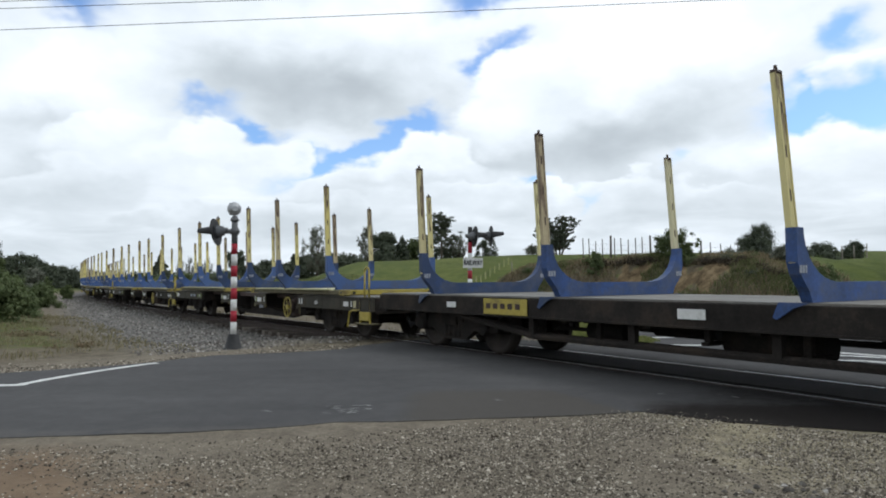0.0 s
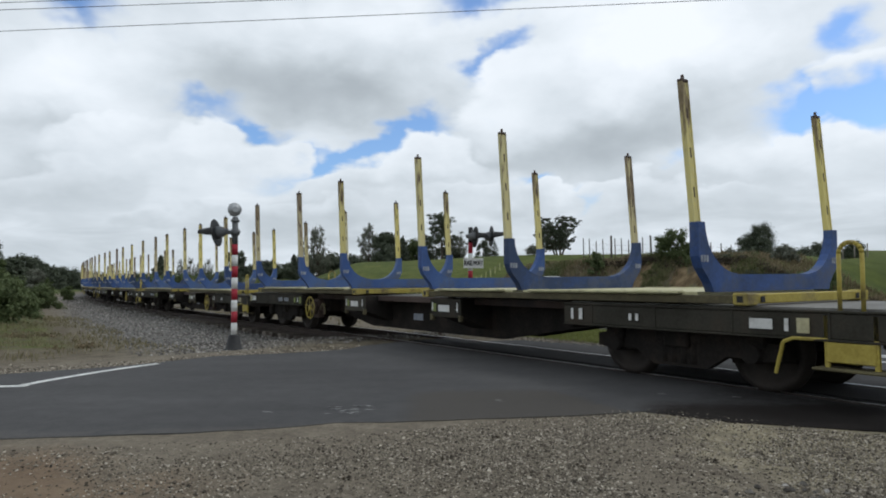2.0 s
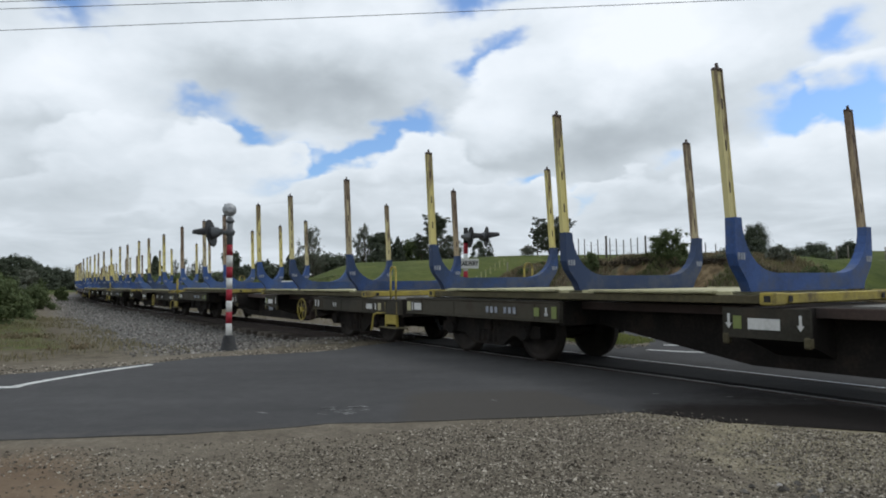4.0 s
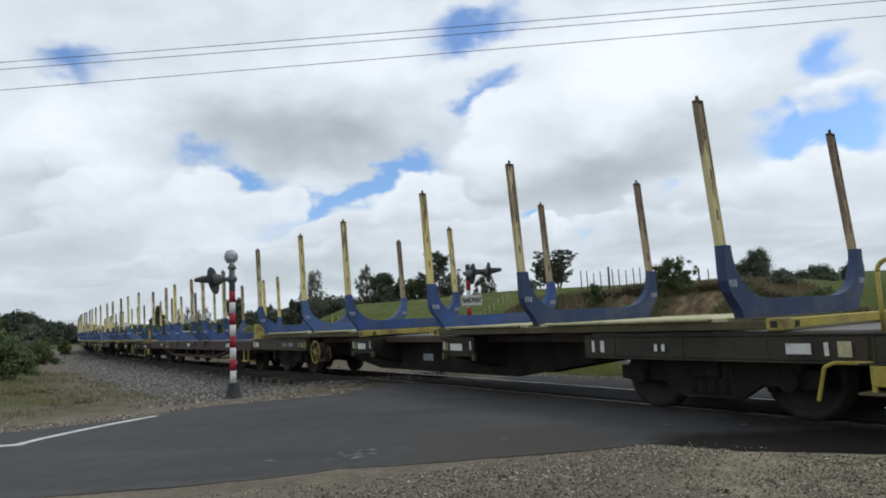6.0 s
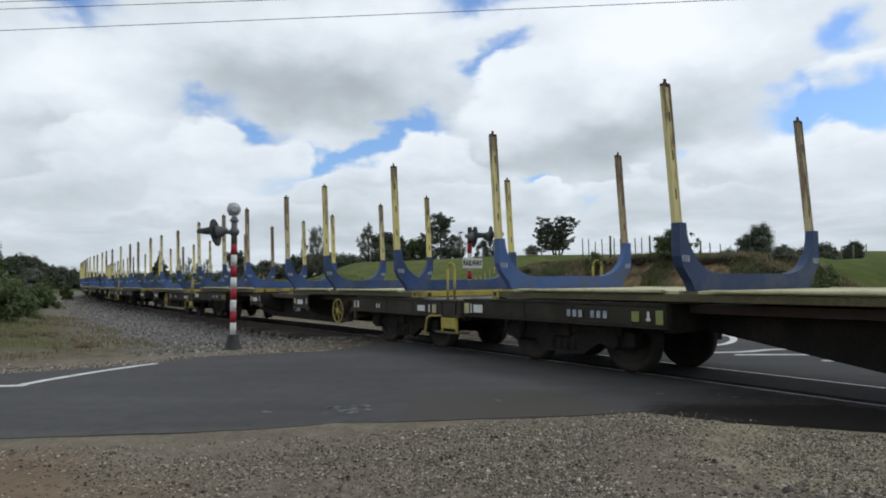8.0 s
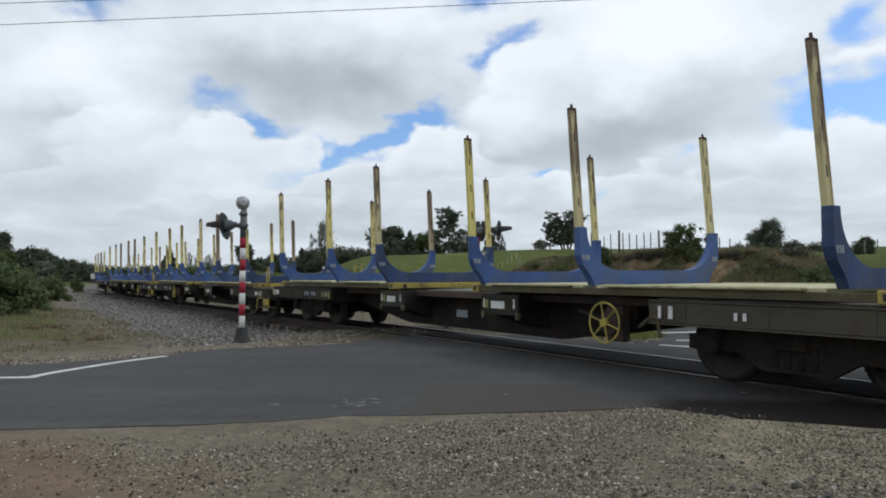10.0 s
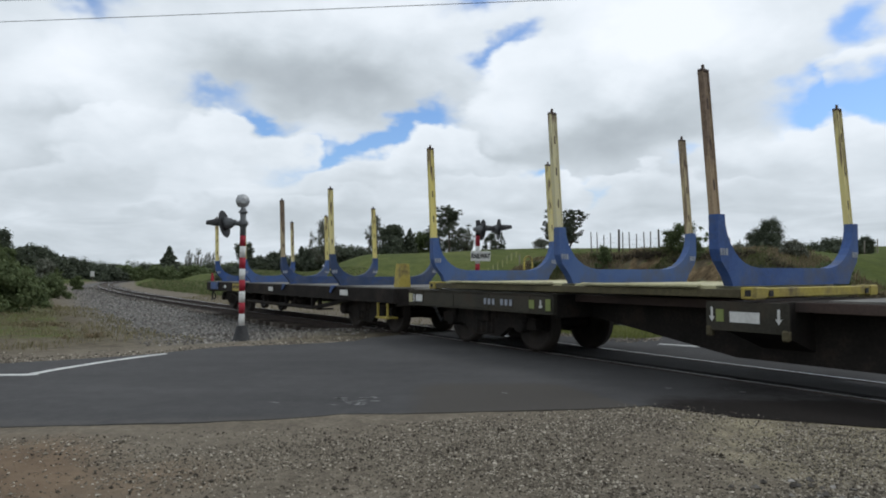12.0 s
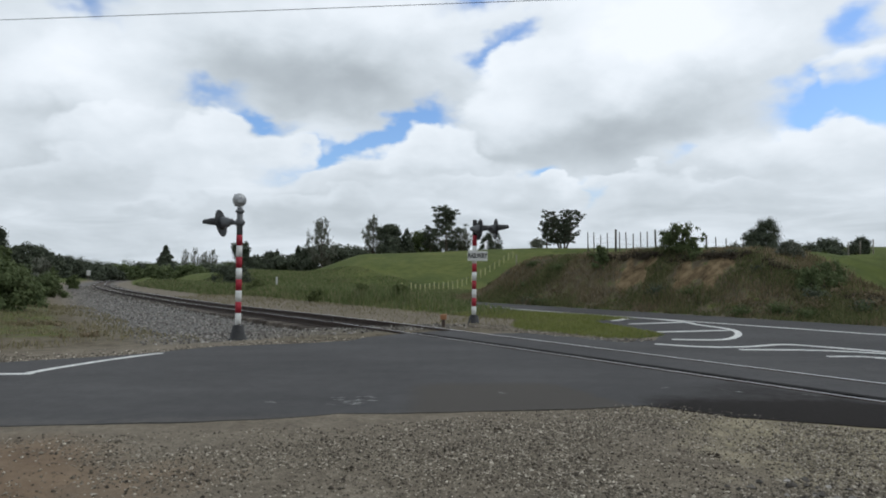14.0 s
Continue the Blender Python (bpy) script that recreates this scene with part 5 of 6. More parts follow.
def lamp_head(parent, p, yaw, dip):
    """Flashing lamp: round target board, deep visor in front, housing behind. It looks along yaw (degrees from x, anticlockwise)."""
    m = Matrix.Translation(p) @ Matrix.Rotation(radians(yaw), 4, "Z") @ Matrix.Rotation(math.pi / 2 + radians(dip), 4, "Y")
    bm = bmesh.new()
    lathe(bm, [(0.255, 0.0), (0.26, 0.010), (0.255, 0.020)], 28, m=m)
    board = part("lamp_head", bm, M_BLACK, parent, "black lamp head with a round target board")
    bm = bmesh.new()
    lathe(bm, [(0.045, -0.22), (0.05, -0.17), (0.085, -0.14), (0.115, -0.05), (0.12, 0.0)], 20, m=m)
    part("housing", bm, M_GREY_CAST, board)
    bm = bmesh.new()
    seg = 18
    rings = []
    for k, (zz, a0) in enumerate(((0.02, math.pi * 1.25), (0.32, math.pi * 0.8))):
        ring = []
        for i in range(seg + 1):
            t = -a0 / 2 + a0 * i / seg + math.pi
            ring.append((m @ Vector((0.125 * math.cos(t), 0.125 * math.sin(t), zz)), m @ Vector((0.118 * math.cos(t), 0.118 * math.sin(t), zz))))
        rings.append(ring)
    vs = [[[bm.verts.new(a) for a in pair] for pair in ring] for ring in rings]
    for i in range(seg):
        for k in (0, 1):
            bm.faces.new((vs[0][i][k], vs[0][i + 1][k], vs[1][i + 1][k], vs[1][i][k]))
        bm.faces.new((vs[1][i][0], vs[1][i + 1][0], vs[1][i + 1][1], vs[1][i][1]))
    bmesh.ops.recalc_face_normals(bm, faces=bm.faces)
    part("visor", bm, M_BLACK, board, "black visor hood")
    bm = bmesh.new()
    lathe(bm, [(0.10, 0.022), (0.09, 0.04), (0.04, 0.055)], 20, m=m)
    part("lens", bm, M_RED, board, "unlit red lens")
    return board


def crossing_signals():
    near = thing("crossing_signal", "red and white banded crossing signal with a bell on top", "railway signal", pose(-3.83, 12.78, -0.07, 0, 0.4, 0))
    banded_post(near, 2.42, [(0.24, M_WHITE)] + [(0.21, M_RED), (0.21, M_WHITE)] * 3 + [(0.20, M_RED)], top_mat=M_GREY_CAST)
    bm = bmesh.new()
    lathe(bm, [(0.075, 2.40), (0.085, 2.43), (0.05, 2.47), (0.05, 2.50)], 16)
    rod(bm, (-0.04, 0, 2.52), (-0.04, 0, 2.74), 0.06, 0.07, 14)
    part("bell_bracket", bm, M_GREY_CAST, near)
    bm = bmesh.new()
    m = Matrix.Translation((-0.01, -0.02, 2.63)) @ Matrix.Rotation(radians(25), 4, "Z") @ Matrix.Rotation(math.pi / 2, 4, "X")
    lathe(bm, [(0.02, -0.10), (0.08, -0.085), (0.115, -0.03), (0.128, 0.02), (0.125, 0.035), (0.06, 0.05), (0.05, 0.10)], 22, m=m)
    part("bell", bm, M_SILVER, near, "round silver warning bell")
    bm = bmesh.new()
    rod(bm, (0.09, 0, 2.21), (-0.22, 0, 2.21), 0.035, 0.045, 12)
    rod(bm, (0.0, 0, 2.15), (0.0, 0, 2.27), 0.075, 0.075, 14)
    part("arm", bm, M_GREY_CAST, near, "short grey bracket arm")
    lamp_head(near, Vector((-0.34, 0.0, 2.20)), 177, 10)
    far = thing("crossing_signal", "red and white banded crossing signal with a railway sign", "railway signal", pose(0.75, 16.74, -0.12, 0, 0.8, 0))
    banded_post(far, 2.62, [(0.22, M_WHITE)] + [(0.21, M_RED), (0.21, M_WHITE)] * 3 + [(0.22, M_WHITE), (0.26, M_RED)], top_mat=M_BLACK)
    bm = bmesh.new()
    rod(bm, (-0.12, 0, 2.40), (0.42, 0, 2.42), 0.035, 0.035, 12)
    part("arm", bm, M_BLACK, far, "black crossarm")
    lamp_head(far, Vector((0.10, -0.04, 2.38)), 14, 4)
    lamp_head(far, Vector((0.50, 0.04, 2.40)), 8, 2)
    bm = bmesh.new()
    box(bm, -0.17, 0.31, -0.075, -0.06, 1.615, 1.855, 0.004)
    sign = part("sign_plate", bm, M_WHITE, far, "white sign board lettered RAILWAY")
    cu = bpy.data.curves.new("lettering", "FONT")
    cu.body, cu.size, cu.align_x, cu.align_y, cu.extrude = "RAILWAY", 0.155, "CENTER", "CENTER", 0.002
    cu.offset = 0.006
    tx = new("sign_lettering", cu)
    tx.parent = sign
    tx.matrix_basis = pose(0.07, -0.079, 1.735, 90, 0, 0) @ Matrix.Diagonal((0.68, 1.1, 1, 1))
    tx.data.materials.append(M_BLACK)
    tx["label"] = "black lettering"


crossing_signals()


# ---------------------------------------------------------------- trees and scrub
def leaf_cloud(rnd, blobs, count, size, flat=0.6):
    """Small leaf sprays scattered through lumpy volumes. blobs: centre, radii."""
    verts, faces = [], []
    vol = [b[1][0] * b[1][1] * b[1][2] for b in blobs]
    tot = sum(vol)
    for (c, r), v in zip(blobs, vol):
        k = max(6, int(count * v / tot))
        for _ in range(k):
            d = Vector((rnd.gauss(0, 1), rnd.gauss(0, 1), rnd.gauss(0, 1))).normalized()
            rad = min(1.2, abs(rnd.gauss(0, 0.55)) + 0.15)
            p = Vector((c[0] + d.x * r[0] * rad, c[1] + d.y * r[1] * rad, c[2] + d.z * r[2] * rad))
            n = (d + Vector((rnd.uniform(-1, 1), rnd.uniform(-1, 1), rnd.uniform(-0.4, 1.2))) * flat).normalized()
            e1 = n.orthogonal().normalized()
            e1 = (Matrix.Rotation(rnd.uniform(0, 6.28), 3, n) @ e1)
            e2 = n.cross(e1)
            a, b = size * rnd.uniform(0.6, 1.4), size * rnd.uniform(0.35, 0.8)
            i = len(verts)
            for u, w, h in ((-a, 0, 0), (-0.2 * a, -b, 0.15 * a), (a, 0, -0.1 * a), (0.2 * a, b, 0.15 * a)):
                verts.append(tuple(p + e1 * u + e2 * w + n * h))
            faces.append((i, i + 1, i + 2))
            faces.append((i, i + 2, i + 3))
    return verts, faces


def mesh_part(name, verts, faces, mat, parent=None, label=""):
    me = bpy.data.meshes.new(name)
    me.from_pydata(verts, [], faces)
    me.materials.append(mat)
    ob = new(name, me)
    if parent:
        ob.parent = parent
    if label:
        ob["label"] = label
    return ob


HABIT = {
    # limbs, steepness low and high (degrees), twigs on a limb, clump size, clump flatness, leaf density
    "round": (30, 5, 70, 5, 0.14, 0.85, 1.5),
    "pine": (26, 8, 48, 8, 0.058, 0.45, 1.9),
    "wispy": (38, 50, 74, 7, 0.055, 1.7, 1.0),
    "shrub": (22, 35, 85, 5, 0.075, 0.9, 0.6),
}


def crown_reach(style, f):
    """Half width of the crown at a fraction of its height, 1 at its widest."""
    if style == "pine":
        return (0.75 + 0.25 * math.sin(9 * f)) * math.sin(math.pi * (0.22 + 0.66 * f)) ** 0.7
    if style == "wispy":
        return math.sin(math.pi * (0.18 + 0.75 * f)) ** 0.8
    return math.sin(math.pi * min(1, 0.2 + 0.72 * f)) ** 0.6


def grow(rnd, style, height, width, bare, bm, blobs, ox, oy, top):
    """One stem with limbs and twigs; a clump of leaves at every twig's end."""
    n, lo, hi, twigs, clump, flat, _ = HABIT[style]
    r0 = (0.024 if style != "shrub" else 0.010) * height
    pts = [Vector((ox * (0.25 + 0.75 * k / 6) + 0.012 * height * rnd.uniform(-1, 1), oy * k / 6 + 0.012 * height * rnd.uniform(-1, 1), top * 0.95 * k / 6)) for k in range(7)]
    for k in range(6):
        rod(bm, pts[k], pts[k + 1], r0 * (1 - 0.14 * k), r0 * (1 - 0.14 * (k + 1)), 7, caps=False)
    for i in range(n):
        f = (i + rnd.uniform(0.1, 0.9)) / n
        el = radians(rnd.uniform(lo, hi) * (0.75 + 0.35 * f))
        reach = 0.5 * width * crown_reach(style, f) * rnd.uniform(0.45, 1.02)
        zt = top * (bare + (0.93 - bare) * f)
        rise = min(reach * math.tan(min(el, 1.35)), zt * 0.8, 0.45 * height)
        zs = max(0.04 * height if style == "shrub" else 0.12 * height, zt - rise)
        k = min(5.0, zs / (top * 0.95) * 6)
        st = pts[int(k)].lerp(pts[min(6, int(k) + 1)], k - int(k))
        a = i * 2.4 + rnd.uniform(-0.6, 0.6)
        d = Vector((math.cos(a), math.sin(a), 0))
        tip = Vector((st.x, st.y, 0)) + d * reach + Vector((0, 0, zt))
        mid = st.lerp(tip, 0.5) + Vector((rnd.uniform(-1, 1), rnd.uniform(-1, 1), -0.4)) * 0.08 * (tip - st).length
        lr = r0 * 0.38 * (1 - 0.5 * f)
        rod(bm, st, mid, lr, lr * 0.65, 5, caps=False)
        rod(bm, mid, tip, lr * 0.65, lr * 0.25, 5, caps=False)
        for j in range(twigs):
            base = mid.lerp(tip, rnd.uniform(0.1, 1.0))
            o = Vector((rnd.uniform(-1, 1), rnd.uniform(-1, 1), rnd.uniform(-0.4, 0.9))) * 0.11 * width
            if style == "wispy":
                o = Vector((o.x * 0.5, o.y * 0.5, abs(o.z) * 2.0))
            e = base + o
            rod(bm, base, e, lr * 0.3, lr * 0.12, 4, caps=False)
            s = width * clump * rnd.uniform(0.6, 1.35)
            blobs.append((tuple(e), (s, s, s * flat)))


def tree(x, y, height, width, style, mat, seed, label, count=2600, bare=0.25, leaf=None, name="tree", stems=1):
    """Tapered trunk, limbs to every clump, crown of leaf sprays. style: round, pine, spire, wispy, shrub, hedge."""
    rnd = random.Random(seed)
    z = ground_height(x, y) - 0.05
    t = thing(name, label, "shrub" if name == "shrub" else "tree", pose(x, y, z))
    blobs = []
    bm = bmesh.new()
    if style in HABIT:
        for k in range(stems):
            off = 0.0 if stems == 1 else (k / (stems - 1) - 0.5) * width * 0.62
            w = width * (1.0 if stems == 1 else 0.55)
            grow(rnd, style, height, w, bare + rnd.uniform(-0.05, 0.05) * (stems > 1), bm, blobs, off, rnd.uniform(-0.1, 0.1) * width * (stems > 1), height * (1.0 if stems == 1 else rnd.uniform(0.8, 1.0)))
        part("trunk", bm, M_BARK, t, "bare branching trunk")
        v, f = leaf_cloud(rnd, blobs, int(count * 2.6 * HABIT[style][6]), leaf or 0.012 * width + 0.045)
        mesh_part("crown", v, f, mat, t, "uneven crown of small leaves")
        return t
    n = {"spire": 46, "hedge": 44}[style]
    for i in range(n):
        f = (i + 0.5) / n
        if style == "spire":
            rr = width / 2 * (1 - f) ** 0.75 + 0.03 * width
            a = i * 2.4
            k = rnd.uniform(0.3, 0.95)
            blobs.append(((rr * k * math.cos(a), rr * k * math.sin(a), height * (bare + (1 - bare) * f * 0.97)), (rr * 0.42, rr * 0.42, height * 0.045)))
        else:
            a = rnd.uniform(0, 6.28)
            rr = width / 2 * rnd.uniform(0.05, 1.0) ** 0.6 * (1 - 0.6 * f * f)
            s = width * 0.14 * rnd.uniform(0.6, 1.35)
            blobs.append(((rr * math.cos(a), rr * math.sin(a), height * 0.93 * f), (s, s, s * 0.85)))
    r0 = 0.022 * height
    pts = [Vector((0, 0, height * k * 0.17)) for k in range(6)]
    for k in range(5):
        rod(bm, pts[k], pts[k + 1], r0 * (1 - 0.17 * k), r0 * (1 - 0.17 * (k + 1)), 7)
    for c, r in blobs[::2]:
        c = Vector(c)
        st = pts[min(4, max(0, int((c.z / height - 0.12) / 0.17)))]
        rod(bm, st, c, r0 * 0.22, r0 * 0.06, 4, caps=False)
    part("trunk", bm, M_BARK, t, "bare branching trunk")
    v, f = leaf_cloud(rnd, blobs, int(count * 2.6), leaf or 0.012 * width + 0.045)
    mesh_part("crown", v, f, mat, t, "uneven crown of small leaves")
    return t


def by_view(px, dist):
    """Plan position at a distance in a direction given as px to the right in the level view."""
    return ((px - 784) / 1207.25 * dist, dist)


def tree_at(px, top, base, wpx, dist, style, mat, seed, label, **kw):
    x, y = by_view(px, dist)
    top_z = 1.2 + (483 - top) / 1207.25 * dist
    z0 = ground_height(x, y)
    h = top_z - z0
    return tree(x, y, max(0.5, h), wpx / 1207.25 * dist, style, mat, seed, label, **kw)


M_HEDGE = leaf_material("roadside_scrub_foliage", [(0.072, 0.098, 0.042), (0.11, 0.14, 0.060), (0.155, 0.185, 0.086)], trans=0.25)
M_WEED = leaf_material("weeds", [(0.065, 0.085, 0.032), (0.10, 0.125, 0.046), (0.15, 0.165, 0.07)], trans=0.25)
tree_at(569, 383, 447, 62, 105, "wispy", M_LEAF_GREY, 11, "tall wispy grey green poplar on the pasture edge", bare=0.10, count=3600, leaf=0.08)
tree_at(661, 382, 447, 48, 100, "wispy", M_LEAF_GREY, 12, "slender wispy tree beside dark conifers", bare=0.12, count=2800, leaf=0.08)
tree_at(688, 398, 447, 56, 98, "hedge", M_LEAF_DARK, 13, "dense dark rounded conifer", bare=0.03, count=5200, leaf=0.2)
tree_at(720, 402, 447, 36, 99, "spire", M_LEAF_DARK, 14, "narrow dark pointed conifer", bare=0.03, count=2800, leaf=0.18)
tree_at(745, 413, 447, 60, 102, "hedge", M_LEAF_MID, 15, "low rounded green tree", bare=0.03, count=3200, leaf=0.2)
tree_at(790, 360, 445, 80, 92, "pine", M_LEAF_DARK, 16, "open crowned old pine with bare lower limbs", bare=0.34, count=7500, leaf=0.06)
tree_at(762, 398, 445, 46, 94, "pine", M_LEAF_DARK, 17, "small open crowned pine", bare=0.28, count=3600, leaf=0.06)
tree_at(820, 404, 445, 44, 95, "wispy", M_LEAF_GREY, 171, "half bare low tree beside the old pine", bare=0.2, count=900)
tree_at(800, 424, 445, 70, 97, "hedge", M_LEAF_DARK, 172, "dark undergrowth below the old pine", bare=0.0, count=2200)
tree_at(862, 411, 442, 36, 96, "hedge", M_LEAF_DARK, 18, "small dark rounded tree", bare=0.04, count=2200)
tree_at(882, 408, 442, 24, 97, "spire", M_LEAF_DARK, 19, "small dark pointed conifer", bare=0.03, count=1600)
tree_at(996, 364, 447, 88, 78, "pine", M_LEAF_DARK, 20, "broad dark pine group with several bare stems", bare=0.12, count=12000, stems=4, leaf=0.055)
tree_at(968, 388, 447, 40, 80, "pine", M_LEAF_DARK, 21, "dark pine leaning out of a group", bare=0.2, count=4200, leaf=0.055)
tree_at(950, 425, 447, 34, 76, "wispy", M_LEAF_GREY, 22, "small leafless grey tree on the skyline", bare=0.05, count=300)
tree_at(1355, 385, 455, 74, 50, "round", M_LEAF_DARK, 23, "dense dark rounded tree above the cutting", bare=0.10, count=9000, leaf=0.05)
tree_at(1334, 402, 455, 44, 50, "round", M_LEAF_DARK, 24, "dark side tree above the cutting", bare=0.06, count=3000)
tree_at(1352, 424, 457, 84, 49, "hedge", M_LEAF_DARK, 241, "dark undergrowth above the cutting", bare=0.0, count=2600)
tree_at(1466, 424, 457, 84, 62, "hedge", M_LEAF_DARK, 25, "broad low dark tree clump", bare=0.02, count=4600, leaf=0.11)
tree_at(1435, 434, 457, 50, 64, "hedge", M_LEAF_MID, 26, "low spreading green tree clump", bare=0.02, count=2600)
tree_at(1521, 422, 455, 42, 66, "round", M_LEAF_DARK, 27, "small round topped dark tree", bare=0.2, count=2600)
tree_at(1455, 442, 462, 34, 46, "hedge", M_LEAF_MID, 271, "pale green bush at the field's edge", bare=0.0, count=1600, name="shrub")
tree_at(293, 432, 476, 46, 150, "spire", M_LEAF_DARK, 28, "broad dark pointed conifer on the plain", bare=0.02, count=4200, leaf=0.26)
for i, (px, top) in enumerate(((328, 441), (345, 438), (362, 445), (376, 441))):
    tree_at(px, top, 476, 24, 160, "wispy", M_LEAF_GREY, 30 + i, "thin pale grey green tree on the plain", bare=0.08, count=1100)
tree_at(428, 428, 478, 46, 92, "hedge", M_LEAF_DARK, 36, "dark rounded tree on the plain", bare=0.02, count=3600, leaf=0.18)
for i, (px, top, wd) in enumerate(((462, 456, 40), (482, 448, 30), (490, 441, 24), (508, 452, 44), (528, 433, 28), (548, 440, 50), (580, 436, 54), (610, 438, 54), (636, 444, 46), (446, 460, 40))):
    tree_at(px, top, 478, wd * (1.0 if i in (2, 4) else 1.4), 112 + 4 * (i % 3), "spire" if i in (2, 4) else "hedge", M_LEAF_DARK, 40 + i, "dark tree in the shelter belt beyond the pasture", bare=0.0, count=1900, leaf=0.24)
for i in range(16):
    px = -40 + i * 16
    top = (394, 396, 398, 418, 432, 430, 430, 436, 444, 449, 455, 460, 464, 467, 469, 470)[i]
    tree_at(px, top, 492, 58, 95 + (i * 37) % 30 + i * 3, "spire" if i % 4 == 1 else "hedge", M_LEAF_DARK, 60 + i, "dark tree of the plantation along the line", bare=0.0, count=1700, leaf=0.24)
for i in range(22):
    px = 150 + i * 15
    tree_at(px, 466 - (i * 7) % 9, 484, 40, 230 + (i * 53) % 70, "hedge", M_LEAF_MID if i % 2 else M_LEAF_DARK, 90 + i, "distant tree in a hazy belt", bare=0.0, count=500)
for i, (px, top, wd, dist, mt) in enumerate(((-34, 410, 90, 34, 0), (4, 430, 50, 40, 0), (72, 452, 44, 54, 1), (92, 470, 34, 56, 0), (40, 478, 40, 50, 0), (66, 484, 36, 46, 1), (-30, 470, 70, 30, 0), (2, 488, 40, 34, 1), (130, 486, 24, 64, 0), (78, 498, 30, 42, 0))):
    tree_at(px, top, 520, wd, dist, "hedge", M_LEAF_GREY if mt else M_LEAF_MID, 120 + i, "tangled green roadside scrub", bare=0.0, count=3000, name="shrub")
for i, (px, top, wd, dist) in enumerate(((2, 462, 110, 21), (44, 500, 70, 25), (-50, 440, 130, 20), (86, 486, 60, 40), (30, 470, 80, 36))):
    tree_at(px, top, 540, wd, dist, "hedge", M_HEDGE, 160 + i, "soft green roadside scrub beside the line", bare=0.0, count=2200, leaf=0.07, name="shrub")
for i in range(13):
    px = 196 + i * 19
    tree_at(px, 474 - (i * 5) % 8, 492, 46, 128 + (i * 31) % 24, "hedge", M_HEDGE if i % 3 else M_LEAF_DARK, 180 + i, "low green tree in the hedge beyond the curve", bare=0.0, count=900, leaf=0.28)
for i, (px, top, wd, dist) in enumerate(((1463, 458, 74, 19.5), (1432, 470, 50, 19.0), (1063, 432, 30, 25.5), (1300, 437, 56, 27.5), (1398, 446, 44, 21.5))):
    tree_at(px, top, 492, wd, dist, "hedge", M_HEDGE if i < 3 else M_LEAF_GREY, 200 + i, "ragged bush on the brow of the cutting", bare=0.0, count=1300, leaf=0.035, name="shrub")
tree_at(1203, 394, 445, 92, 23.5, "shrub", M_LEAF_MID, 130, "ragged open green shrub on top of the cutting", bare=0.15, count=5200, leaf=0.035, name="shrub")
tree_at(412, 464, 505, 76, 60, "hedge", M_LEAF_DARK, 131, "low dark shrub in the grass", bare=0.0, count=2600, name="shrub")
for i, (px, top, wd, dist) in enumerate(((563, 517, 38, 30), (708, 534, 32, 26), (455, 508, 30, 40), (640, 532, 30, 28))):
    tree_at(px, top, 540, wd, dist, "hedge", M_WEED, 140 + i, "rank green weeds in the long grass", bare=0.0, count=1500, leaf=0.05, name="shrub")


# ---------------------------------------------------------------- overhead wires
def wire(name, a, b, sag, r=0.009):
    a, b = Vector(a), Vector(b)
    cu = bpy.data.curves.new(name, "CURVE")
    cu.dimensions, cu.bevel_depth, cu.bevel_resolution = "3D", r, 1
    sp = cu.splines.new("POLY")
    n = 24
    sp.points.add(n)
    for i in range(n + 1):
        t = i / n
        p = a.lerp(b, t) - Vector((0, 0, sag * 4 * t * (1 - t)))
        sp.points[i].co = (*p, 1)
    cu.materials.append(M_WIRE)
    return tagged(new(name, cu), "thin dark overhead line wire", "wire", "overhead wires")


# ---------------------------------------------------------------- fences, posts
def post(name, x, y, h, r, mat, label, category, group="", tilt=0.0, square=False):
    z = ground_height(x, y) - 0.03
    bm = bmesh.new()
    if square:
        box(bm, -r, r, -r, r, 0, h, 0.2 * r)
    else:
        rod(bm, (0, 0, 0), (0.0, 0, h), r, r * 0.92, 8)
    ob = part(name, bm, mat, m=pose(x, y, z, tilt * 0.5, tilt, 0))
    return tagged(ob, label, category, group)


